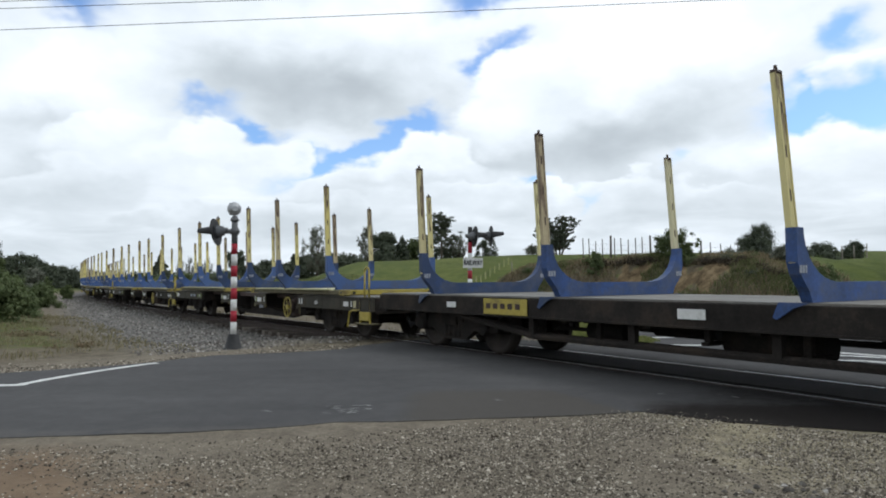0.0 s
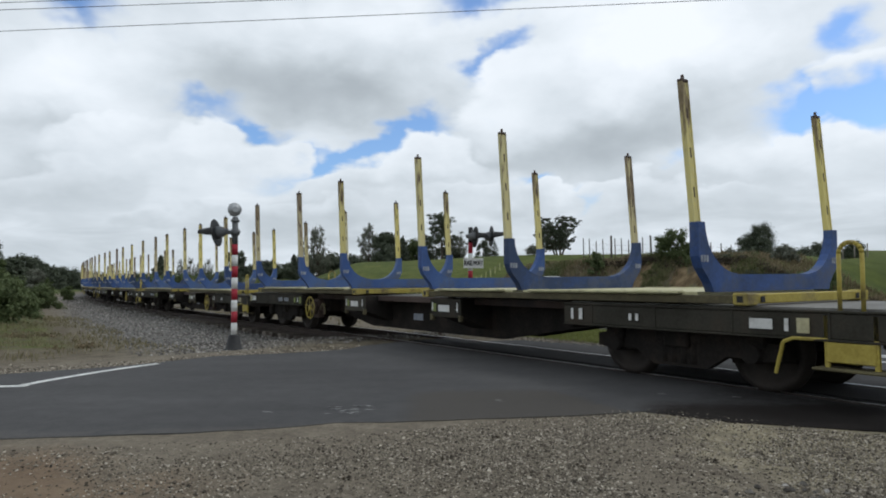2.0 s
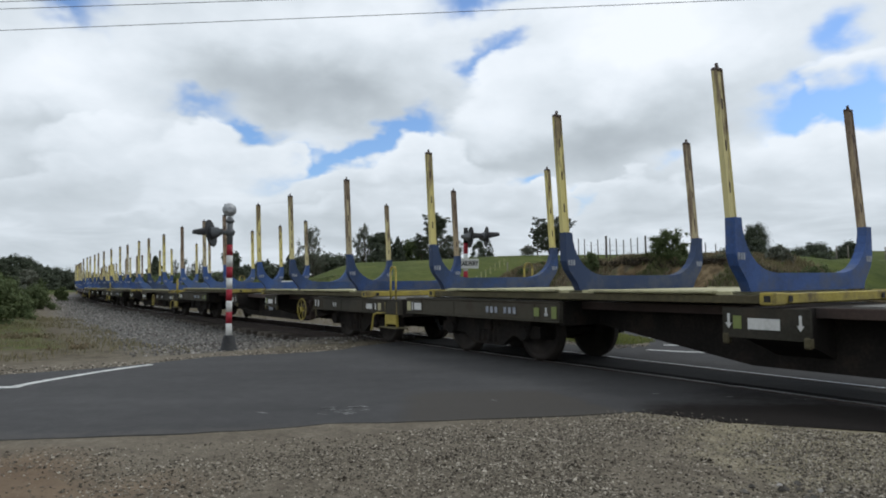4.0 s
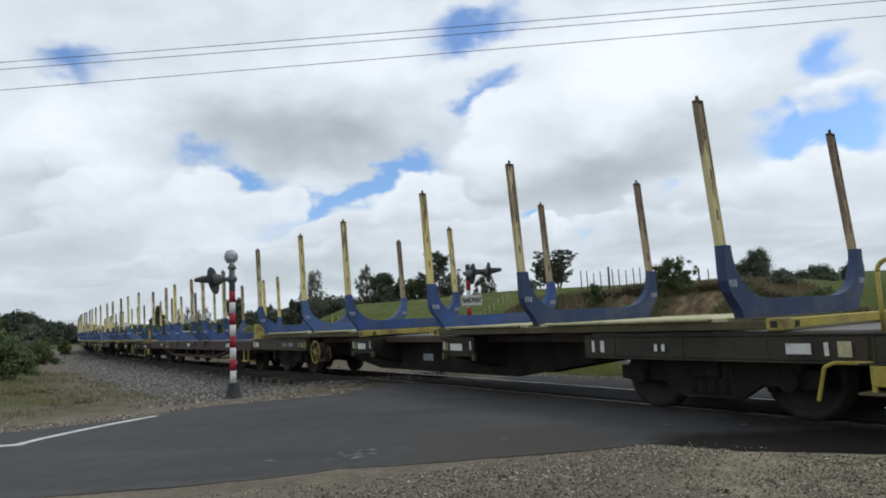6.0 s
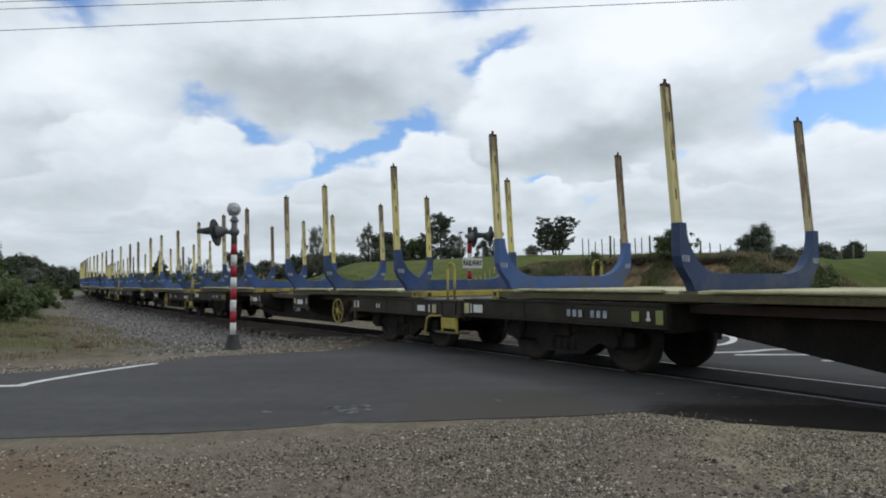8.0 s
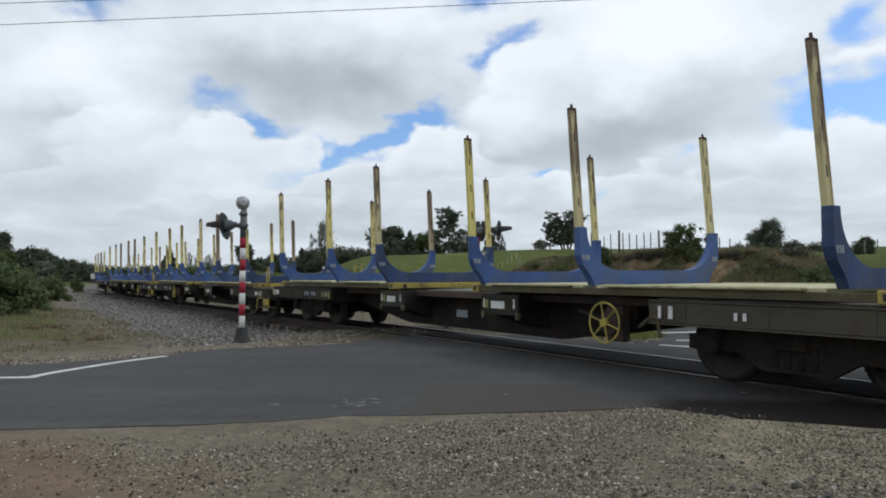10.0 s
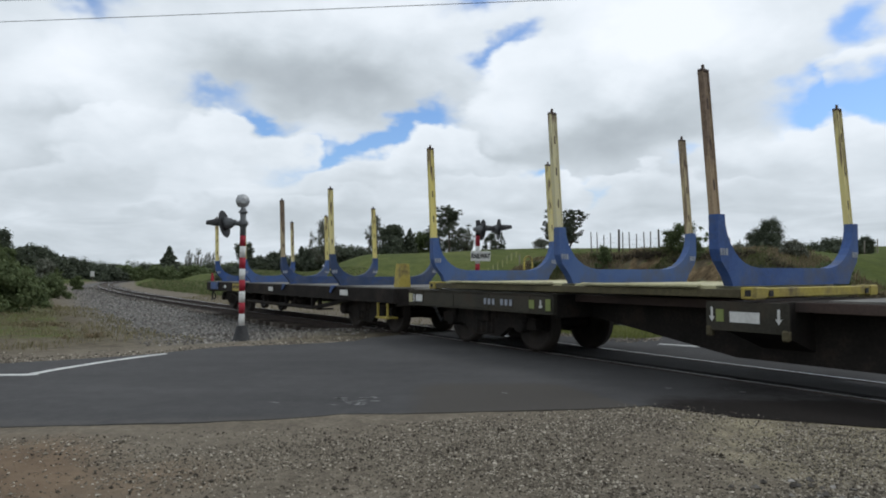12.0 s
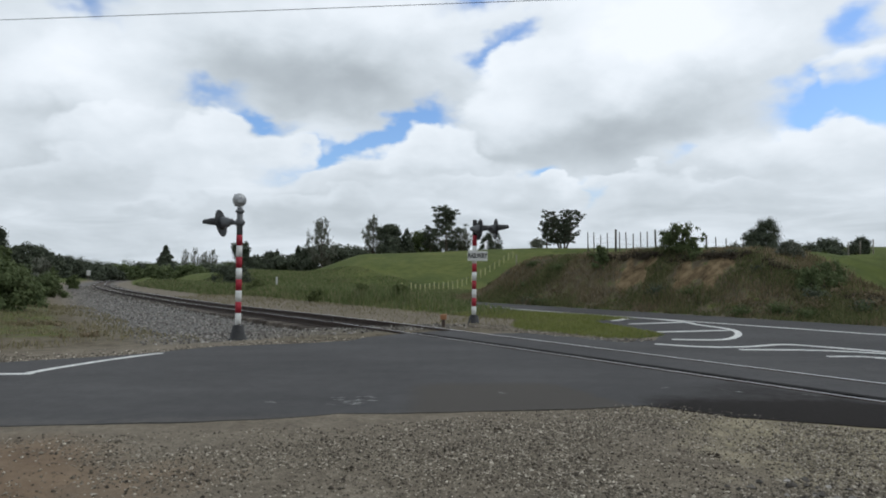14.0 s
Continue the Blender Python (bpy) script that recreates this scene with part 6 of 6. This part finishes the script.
def fences():
    rnd = random.Random(7)
    f = thing("farm_fence", "weathered post and wire fence along the top of the rise", "fence")
    tops = []
    for px, h, r in ((1041, 1.0, 0.02), (1052, 1.05, 0.02), (1063, 0.95, 0.02), (1076, 1.0, 0.02), (1090, 1.25, 0.07), (1097, 1.15, 0.022), (1109, 1.15, 0.022), (1121, 1.1, 0.022), (1135, 1.2, 0.022), (1146, 1.15, 0.022),
                     (1161, 1.25, 0.065), (1180, 1.1, 0.022), (1195, 1.1, 0.022), (1250, 1.2, 0.06), (1268, 1.05, 0.025), (1286, 1.0, 0.025), (1303, 0.9, 0.02), (1315, 0.9, 0.02), (1400, 1.0, 0.04)):
        x, y = by_view(px, 28 + (px - 1041) * 0.02)
        h = h * 0.8 + 0.2
        r *= 1.15 if r < 0.05 else 0.7
        z = ground_height(x, y)
        bm = bmesh.new()
        rod(bm, (x, y, z - 0.1), (x + rnd.uniform(-0.03, 0.03), y, z + h), r, r * 0.9, 7)
        part("post" if r > 0.05 else "batten", bm, M_DARKWOOD, f)
        tops.append((x, y, z))
    for k in range(4):
        bm = bmesh.new()
        tube(bm, [(x, y - 0.05, z + 0.2 + 0.2 * k) for x, y, z in tops], 0.003, 4)
        part("wire", bm, M_WIRE, f)
    f = thing("farm_fence", "pale yellow batten fence climbing the pasture edge", "fence")
    pts = []
    n = 26
    for i in range(n):
        t = i / (n - 1)
        px = 703 + t * 205
        x, y = by_view(px, 36 + 22 * t + 8 * t * t)
        z = ground_height(x, y)
        bm = bmesh.new()
        box(bm, x - 0.03, x + 0.03, y - 0.03, y + 0.03, z - 0.05, z + rnd.uniform(0.55, 0.72))
        part("batten", bm, M_PALE_WOOD, f)
        pts.append((x, y, z + 0.5))
    bm = bmesh.new()
    tube(bm, pts, 0.008, 4)
    part("wire", bm, M_WIRE, f)
    f = thing("farm_fence", "thin wire fence on the field by the highway", "fence")
    for px, dist, h in ((1502, 34, 0.95), (1523, 34, 0.9), (1546, 34, 1.0), (1590, 34, 0.9), (1640, 34, 0.9)):
        x, y = by_view(px, dist)
        z = ground_height(x, y)
        bm = bmesh.new()
        rod(bm, (x, y, z - 0.1), (x, y, z + h), 0.03, 0.028, 7)
        part("post", bm, M_POSTWOOD, f)
    x, y = by_view(914, 60)
    post("fence_post", x, y, 1.3, 0.05, M_POSTWOOD, "single grey fence post on the skyline", "post")
    x, y = by_view(490, 55)
    post("marker_post", x, y, 0.85, 0.055, M_WHITE, "white roadside marker post in the grass", "post", square=True)
    post("marker_stake", -3.06, 18.92, 0.32, 0.025, M_BLACK, "short dark steel stake beside the ballast", "post")
    t = thing("cable_marker", "small orange topped cable marker by the line", "marker", pose(0.01, 15.84, ground_height(0.01, 15.84)))
    bm = bmesh.new()
    box(bm, -0.04, 0.04, -0.04, 0.04, -0.05, 0.17, 0.01)
    part("stem", bm, M_STEEL_BROWN, t, "rusty brown stem")
    bm = bmesh.new()
    box(bm, -0.075, 0.075, -0.05, 0.05, 0.17, 0.29, 0.012)
    part("cap", bm, M_ORANGE, t, "faded orange cap")
    x, y = by_view(180, 150)
    t = thing("shed", "low white roofed farm shed far down the line", "shed", pose(x, y, ground_height(x, y)))
    bm = bmesh.new()
    box(bm, -3.0, 3.0, -1.6, 1.6, 0, 1.3)
    part("wall", bm, M_GREY_CAST, t)
    bm = bmesh.new()
    prism(bm, [(-1.9, 1.25), (1.9, 1.25), (0, 2.1)], "x", -3.2, 3.2)
    part("roof", bm, M_WHITE, t, "pale roof")
    x, y = by_view(157, 120)
    t = thing("line_sign", "white trackside board on a post far off", "sign", pose(x, y, ground_height(x, y)))
    bm = bmesh.new()
    box(bm, -0.04, 0.04, -0.04, 0.04, 0, 1.2)
    part("post", bm, M_POSTWOOD, t)
    bm = bmesh.new()
    box(bm, -0.35, 0.35, -0.03, 0.03, 1.0, 1.9, 0.02)
    part("board", bm, M_WHITE, t)


M_ORANGE = material("orange_plastic", [(0.24, 0.115, 0.055), (0.32, 0.16, 0.08)], 4, 30, 0.6, bump=0.03)
fences()
for a, b in (((-29.06, 21.6, 9.84), (23.92, 16.4, 9.32)), ((-31.05, 21.6, 9.56), (28.4, 16.4, 9.24)), ((-33.13, 21.6, 8.68), (33.1, 16.4, 9.13))):
    wire("overhead_wire", a, b, 0.12)


# ---------------------------------------------------------------- loose cover
def scatter_stones(name, spots, label, mat):
    """Angular stones, each a crooked octahedron lying on the ground. spots: x, y, z, size."""
    rnd = np.random.default_rng(5)
    base = np.array([(1, 0, 0), (-1, 0, 0), (0, 1, 0), (0, -1, 0), (0, 0, 1), (0, 0, -1)], float)
    tri = np.array([(0, 2, 4), (2, 1, 4), (1, 3, 4), (3, 0, 4), (2, 0, 5), (1, 2, 5), (3, 1, 5), (0, 3, 5)])
    n = len(spots)
    P = np.array(spots)
    v = base[None] * rnd.uniform(0.55, 1.25, (n, 6, 1)) + rnd.uniform(-0.25, 0.25, (n, 6, 3))
    v[:, :, 2] *= 0.7
    a = rnd.uniform(0, 6.28, n)
    c, s = np.cos(a)[:, None], np.sin(a)[:, None]
    x, y = v[:, :, 0] * c - v[:, :, 1] * s, v[:, :, 0] * s + v[:, :, 1] * c
    v = np.stack([x, y, v[:, :, 2]], -1) * (P[:, 3] * 0.5)[:, None, None] + P[:, None, :3]
    f = (tri[None] + (np.arange(n) * 6)[:, None, None]).reshape(-1, 3)
    ob = mesh_part(name, v.reshape(-1, 3).tolist(), f.tolist(), mat)
    return tagged(ob, label, "gravel", kind="stuff")


def island_stone_material(name, stops):
    m = bpy.data.materials.new(name)
    m.use_nodes = True
    nt = m.node_tree
    b = nt.nodes["Principled BSDF"]
    geo = nt.nodes.new("ShaderNodeNewGeometry")
    tc = nt.nodes.new("ShaderNodeTexCoord")
    k = math_node(nt, "ADD", math_node(nt, "MULTIPLY", geo.outputs["Random Per Island"], 0.8), math_node(nt, "MULTIPLY", noise_tex(nt, tc.outputs["Object"], 30, 3), 0.25))
    nt.links.new(ramp(nt, k, [(0.1 + 0.85 * i / (len(stops) - 1), c) for i, c in enumerate(stops)]), b.inputs["Base Color"])
    b.inputs["Roughness"].default_value = 0.9
    b.inputs["Specular IOR Level"].default_value = 0.2
    return m


M_BALLAST = island_stone_material("ballast_stones", [(0.036, 0.032, 0.028), (0.088, 0.080, 0.070), (0.158, 0.145, 0.130), (0.37, 0.35, 0.32)])
M_GRAVEL = island_stone_material("verge_gravel", [(0.030, 0.025, 0.020), (0.088, 0.075, 0.058), (0.158, 0.137, 0.107), (0.255, 0.226, 0.18), (0.52, 0.47, 0.385)])


def loose_stones():
    rnd = random.Random(21)
    spots = []
    while len(spots) < 17000:
        s = 12.6 + rnd.random() ** 1.8 * 75
        q = rnd.uniform(-6.2, 2.6)
        p = on_track(s, q)
        if ballast_amount(p.x, p.y) < rnd.random():
            continue
        spots.append((p.x, p.y, ground_height(p.x, p.y) + (0.03 if abs(q) < 1.5 and rnd.random() < 0.5 else 0.0), rnd.uniform(0.03, 0.075) * (1 + s * 0.012)))
    scatter_stones("ballast", spots, "loose grey crushed ballast stones", M_BALLAST)
    spots = []
    while len(spots) < 96000:
        y = 1.9 + rnd.random() ** 1.3 * 4.6
        x = rnd.uniform(-0.78, 0.78) * y
        edge = 5.5 + 0.12 * x + 0.6 * smooth(-1, 1.6, x) - 1.3 * smooth(1.8, 3.6, x)
        if y > edge + 0.05:
            continue
        dens = (0.3 + 0.7 * smooth(0.35, 0.65, 0.5 + noise.noise(Vector((x * 0.9, y * 1.4, 2.0))))) * (0.22 + 0.78 * smooth(-2.6, 0.6, x))
        if rnd.random() > dens:
            continue
        k = rnd.random()
        size = 0.006 + 0.015 * k if k < 0.95 else rnd.uniform(0.02, 0.036)
        spots.append((x, y, ground_height(x, y) + size * 0.15, size))
    scatter_stones("verge_gravel", spots, "loose pale gravel on trodden dirt", M_GRAVEL)
    spots = []
    while len(spots) < 26000:
        x, y = rnd.uniform(-8, 7), 6.2 - rnd.random() ** 0.8 * 10.0
        if (y > 1.9 and abs(x) < 0.78 * y) or y > 5.4 - 1.1 * smooth(2.5, 5, x):
            continue
        if rnd.random() > 0.3 + 0.7 * smooth(0.35, 0.65, 0.5 + noise.noise(Vector((x * 0.9, y * 1.4, 2.0)))) or grass_amount(x, y) > 0.3:
            continue
        size = rnd.uniform(0.009, 0.03)
        spots.append((x, y, ground_height(x, y) + size * 0.15, size))
    scatter_stones("verge_gravel", spots, "scattered gravel over the wide dirt verge", M_GRAVEL)
    spots = []
    for x, y, n in ((0.43, 5.35, 6), (0.91, 4.55, 8), (0.02, 4.75, 3), (1.85, 4.6, 7), (-0.6, 4.4, 3)):
        for _ in range(n):
            a, b = x + rnd.gauss(0, 0.03), y + rnd.gauss(0, 0.015)
            spots.append((a, b, ground_height(a, b) + 0.008, rnd.uniform(0.02, 0.04)))
    scatter_stones("dark_clods", spots, "dark clods of dropped bark on the gravel", M_ROOTS)
    spots = []
    for _ in range(46):
        a, b = rnd.gauss(2.05, 0.22), rnd.gauss(3.85, 0.14)
        spots.append((a, b, ground_height(a, b) + 0.008, rnd.uniform(0.02, 0.065)))
    scatter_stones("verge_gravel", spots, "heap of larger grey stones on the verge", M_BALLAST)
    spots = []
    for _ in range(2600):
        s = rnd.uniform(8.2, 13.5)
        q = 1.4 + 0.9 * rnd.random() + 0.22 * max(0, 9.5 - s)
        p = on_track(s, q)
        if q > 0.9:
            spots.append((p.x, p.y, ground_height(p.x, p.y) + 0.012, rnd.uniform(0.012, 0.04)))
    scatter_stones("verge_gravel", spots, "pale gravel between line and grass strip", M_GRAVEL)


def blades(name, spots, mat, label, category="grass"):
    """Bent grass blades. spots: x, y, z, height, width."""
    rnd = np.random.default_rng(9)
    P = np.array(spots)
    n = len(P)
    a = rnd.uniform(0, 6.28, n)
    lean = rnd.uniform(0.1, 0.6, n) * P[:, 3]
    la = rnd.uniform(0, 6.28, n)
    wx, wy = np.cos(a) * P[:, 4], np.sin(a) * P[:, 4]
    lx, ly = np.cos(la) * lean, np.sin(la) * lean
    o = np.stack
    v = o([o([P[:, 0] - wx, P[:, 1] - wy, P[:, 2]], -1), o([P[:, 0] + wx, P[:, 1] + wy, P[:, 2]], -1),
           o([P[:, 0] + wx * 0.7 + lx * 0.35, P[:, 1] + wy * 0.7 + ly * 0.35, P[:, 2] + P[:, 3] * 0.6], -1),
           o([P[:, 0] - wx * 0.7 + lx * 0.35, P[:, 1] - wy * 0.7 + ly * 0.35, P[:, 2] + P[:, 3] * 0.6], -1),
           o([P[:, 0] + lx, P[:, 1] + ly, P[:, 2] + P[:, 3]], -1)], 1).reshape(-1, 3)
    i = (np.arange(n) * 5)[:, None]
    f = np.concatenate([i + np.array([[0, 1, 2]]), i + np.array([[0, 2, 3]]), i + np.array([[3, 2, 4]])], 0)
    ob = mesh_part(name, v.tolist(), f.tolist(), mat)
    return tagged(ob, label, category, kind="stuff")


def grasses():
    rnd = random.Random(33)
    spots = []
    while len(spots) < 60000:
        s, q = 7.6 + rnd.random() ** 1.5 * 75, 2.2 + rnd.random() ** 1.2 * 18
        if q > 6.2 and s < 42 and q < 9.4:
            continue
        if q > 9.4 and s < 25:
            continue
        p = on_track(s, q)
        if grass_amount(p.x, p.y) < 0.35 + 0.3 * rnd.random():
            continue
        tall = 0.07 + smooth(14.5, 20, s) * (0.13 + 0.30 * max(0.0, 0.35 + noise.noise(Vector((p.x * 0.35, p.y * 0.35, 1.0)))))
        tall *= 1 - 0.6 * smooth(14, 18, q)
        spots.append((p.x, p.y, ground_height(p.x, p.y) - 0.01, max(0.05, tall) * rnd.uniform(0.5, 1.1), 0.007 + 0.0005 * s))
    blades("meadow_grass", spots, M_GRASS, "uncut green and straw coloured grass")
    spots = []
    while len(spots) < 22000:
        s, q = rnd.uniform(7.8, 17), rnd.uniform(1.9, 6.6)
        p = on_track(s, q)
        if grass_amount(p.x, p.y) < 0.3 + 0.3 * rnd.random():
            continue
        spots.append((p.x, p.y, ground_height(p.x, p.y) - 0.005, rnd.uniform(0.03, 0.10), 0.007))
    blades("verge_grass", spots, M_GRASS_YELLOW, "short yellow green grass beside the highway")
    for lush in (False, True):
        spots = []
        while len(spots) < 48000:
            s, q = rnd.uniform(-4, 28), rnd.uniform(9.45, 14.5)
            p = on_track(s, q)
            if clay_amount(p.x, p.y) > rnd.random() * 0.9:
                continue
            green = smooth(-0.35, 0.35, noise.noise(Vector((p.x * 0.45, p.y * 0.45, 7.0))) + 0.22 * (10.7 - q) - 0.12)
            if (rnd.random() < green) != lush:
                continue
            k = 0.5 + noise.noise(Vector((p.x * 0.5, p.y * 0.5, 4.0)))
            spots.append((p.x, p.y, ground_height(p.x, p.y) - 0.02, rnd.uniform(0.06, 0.19) * (0.6 + k), rnd.uniform(0.008, 0.018)))
        blades("bank_grass", spots, M_GRASS_BANK if lush else M_GRASS_DRY, "rank green grass on the cutting" if lush else "dead brown grass on the cutting")
    spots = []
    while len(spots) < 16000:
        s, q = rnd.uniform(13, 70), rnd.uniform(-24, -4)
        p = on_track(s, q)
        if grass_amount(p.x, p.y) < 0.35 + 0.4 * rnd.random():
            continue
        spots.append((p.x, p.y, ground_height(p.x, p.y) - 0.01, rnd.uniform(0.015, 0.05) * (1 + 3 * smooth(25, 50, s)), 0.006 + 0.0005 * s))
    blades("verge_grass", spots, M_GRASS, "patchy grass on the bare verge")
    spots = []
    while len(spots) < 9000:
        s, q = rnd.uniform(12, 45), rnd.uniform(1.7, 4.8)
        p = on_track(s, q)
        if rnd.random() > 0.35 + 0.65 * smooth(2.2, 4.2, q) or (s < 12.5 and q < 2.2):
            continue
        spots.append((p.x, p.y, ground_height(p.x, p.y) - 0.01, rnd.uniform(0.03, 0.11), 0.005 + 0.0003 * s))
    blades("verge_grass", spots, M_STRAW, "thin dry straw on the tan strip beside the line")


def bank_scrub():
    rnd = random.Random(51)
    for k, (mat, label, count) in enumerate(((M_LEAF_MID, "low green scrub on the cutting", 44), (M_GRASS_DRY, "brown dead scrub on the cutting", 40), (M_LEAF_DARK, "dark bramble on the cutting", 26))):
        blobs = []
        while len(blobs) < count:
            s, q = rnd.uniform(-3, 27), rnd.uniform(9.7, 13.6)
            p = on_track(s, q)
            if clay_amount(p.x, p.y) > 0.25:
                continue
            r = rnd.uniform(0.15, 0.42) * (1 - 0.5 * smooth(18, 26, s)) * (1 - 0.45 * smooth(11.6, 12.4, q))
            blobs.append(((p.x, p.y, ground_height(p.x, p.y) + 0.3 * r), (r * 1.3, r * 1.3, r * 0.75)))
        v, f = leaf_cloud(rnd, blobs, count * 210, 0.034)
        tagged(mesh_part("bank_scrub", v, f, mat), label, "scrub", kind="stuff")


def crest_turf():
    """Dark roots and torn turf that hang over the top of the cutting."""
    rnd = random.Random(77)
    blobs = []
    for i in range(120):
        s = rnd.uniform(8.5, 18.5)
        q = 11.75 + 0.25 * noise.noise(Vector((s * 0.8, 0, 0))) + rnd.uniform(-0.1, 0.2)
        p = on_track(s, q)
        r = rnd.uniform(0.07, 0.17)
        blobs.append(((p.x, p.y, ground_height(p.x, p.y) + 0.02), (r * 1.8, r * 1.8, r * 0.8)))
    v, f = leaf_cloud(rnd, blobs, 12000, 0.03)
    tagged(mesh_part("crest_turf", v, f, M_ROOTS), "dark torn turf hanging over bare clay", "turf", kind="stuff")


def verge_litter():
    """Dry tufts, dead weeds and spilled stones on the bare ground beside the side road."""
    rnd = random.Random(91)
    spots = []
    while len(spots) < 11000:
        s, q = rnd.uniform(12.8, 34), rnd.uniform(-16, -4.2)
        p = on_track(s, q)
        if noise.noise(Vector((p.x * 0.6, p.y * 0.6, 3.0))) + 0.3 * rnd.uniform(-1, 1) < 0.02 or p.y < 11.2:
            continue
        spots.append((p.x, p.y, ground_height(p.x, p.y) - 0.01, rnd.uniform(0.03, 0.13), 0.005 + 0.0003 * s))
    blades("verge_grass", spots, M_STRAW, "dry straw tufts on the bare brown verge")
    blobs = []
    for _ in range(70):
        s, q = rnd.uniform(15, 34), rnd.uniform(-16, -5.5)
        p = on_track(s, q)
        r = rnd.uniform(0.08, 0.26)
        blobs.append(((p.x, p.y, ground_height(p.x, p.y) + 0.2 * r), (r * 1.7, r * 1.7, r * 0.6)))
    v, f = leaf_cloud(rnd, blobs, 9000, 0.035)
    tagged(mesh_part("dead_weeds", v, f, M_GRASS_DRY), "brown dead weeds on the verge", "weeds", kind="stuff")
    spots = []
    while len(spots) < 6000:
        x = rnd.uniform(-12, -0.6)
        y = 9.3 + 0.17 * max(0.0, -6 - x) + (2.9 * smooth(-6, -1.8, x)) + abs(rnd.gauss(0, 0.55)) - 0.05
        spots.append((x, y, ground_height(x, y) + 0.005, rnd.uniform(0.015, 0.05)))
    scatter_stones("verge_gravel", spots, "pale stones spilled along the road edge", M_GRAVEL)


M_ROOTS = leaf_material("dark_roots_and_turf", [(0.028, 0.022, 0.015), (0.045, 0.035, 0.024), (0.07, 0.056, 0.034)], trans=0.05)
loose_stones()
crest_turf()
verge_litter()
grasses()
bank_scrub()
sleeper_pieces()


# ---------------------------------------------------------------- scuffs on the asphalt, shade of the rail grooves
# near-black colour that stands for the shade inside the rail grooves
M_GROOVE_SHADE = material("dark_tar_patch", [(0.008, 0.008, 0.0085), (0.014, 0.0135, 0.0135), (0.026, 0.024, 0.023)], 1.2, 60, 0.85, bump=0.1, bump_scale=90, spec=0.05, dirt=(0.03, 0.028, 0.026), dirt_amt=0.2, dirt_scale=1.2)


M_SCUFF = material("thin_worn_paint", [(0.10, 0.10, 0.10), (0.24, 0.24, 0.235), (0.46, 0.46, 0.45)], 12, 90, 0.8, bump=0.05)


def scuffs():
    rnd = random.Random(3)
    for x, y, n, r in ((-0.86, 6.5, 26, 0.2), (2.35, 7.2, 2, 0.05), (2.95, 7.05, 3, 0.10), (3.6, 6.75, 2, 0.08), (-1.6, 6.4, 2, 0.03), (0.6, 6.9, 2, 0.04)):
        bm = bmesh.new()
        for _ in range(n):
            a, b = x + rnd.uniform(-r, r), y + rnd.uniform(-r, r)
            l, w, t = rnd.uniform(0.015, 0.07), rnd.uniform(0.003, 0.009), rnd.uniform(-0.9, 0.5)
            c, s = math.cos(t), math.sin(t)
            vs = [bm.verts.new((a + u * c - v * s, b + u * s + v * c, -0.0045)) for u, v in ((-l, -w), (l * 0.3, -w * 1.3), (l, 0), (0.2 * l, w), (-0.8 * l, w * 0.6))]
            bm.faces.new(vs)
        ob = part("paint_scuff", bm, M_SCUFF)
        tagged(ob, "pale scuffs of paint on the asphalt", "road marking", kind="structure")


scuffs()

# the shallow floor is blackened to carry the shade of a deep groove
for q0, q1 in ((-0.531, -0.465), (0.481, 0.531)):
    plan_sheet("flangeway", [plan(-9, q0), plan(11.9, q0), plan(11.9, q1), plan(-9, q1)], -0.036, M_GROOVE_SHADE, "flangeway groove beside the rail, its shade coloured in black", thick=0.03, category="road")
# black strip on the infill, added to widen the groove's shade
plan_sheet("flangeway_strip", [plan(-9, -0.46), plan(11.9, -0.46), plan(11.9, -0.35), plan(-9, -0.35)], -0.0005, M_GROOVE_SHADE, "black strip standing in for the shade of the flangeway", thick=0.032, ragged=0.006, step=0.3)


motions()
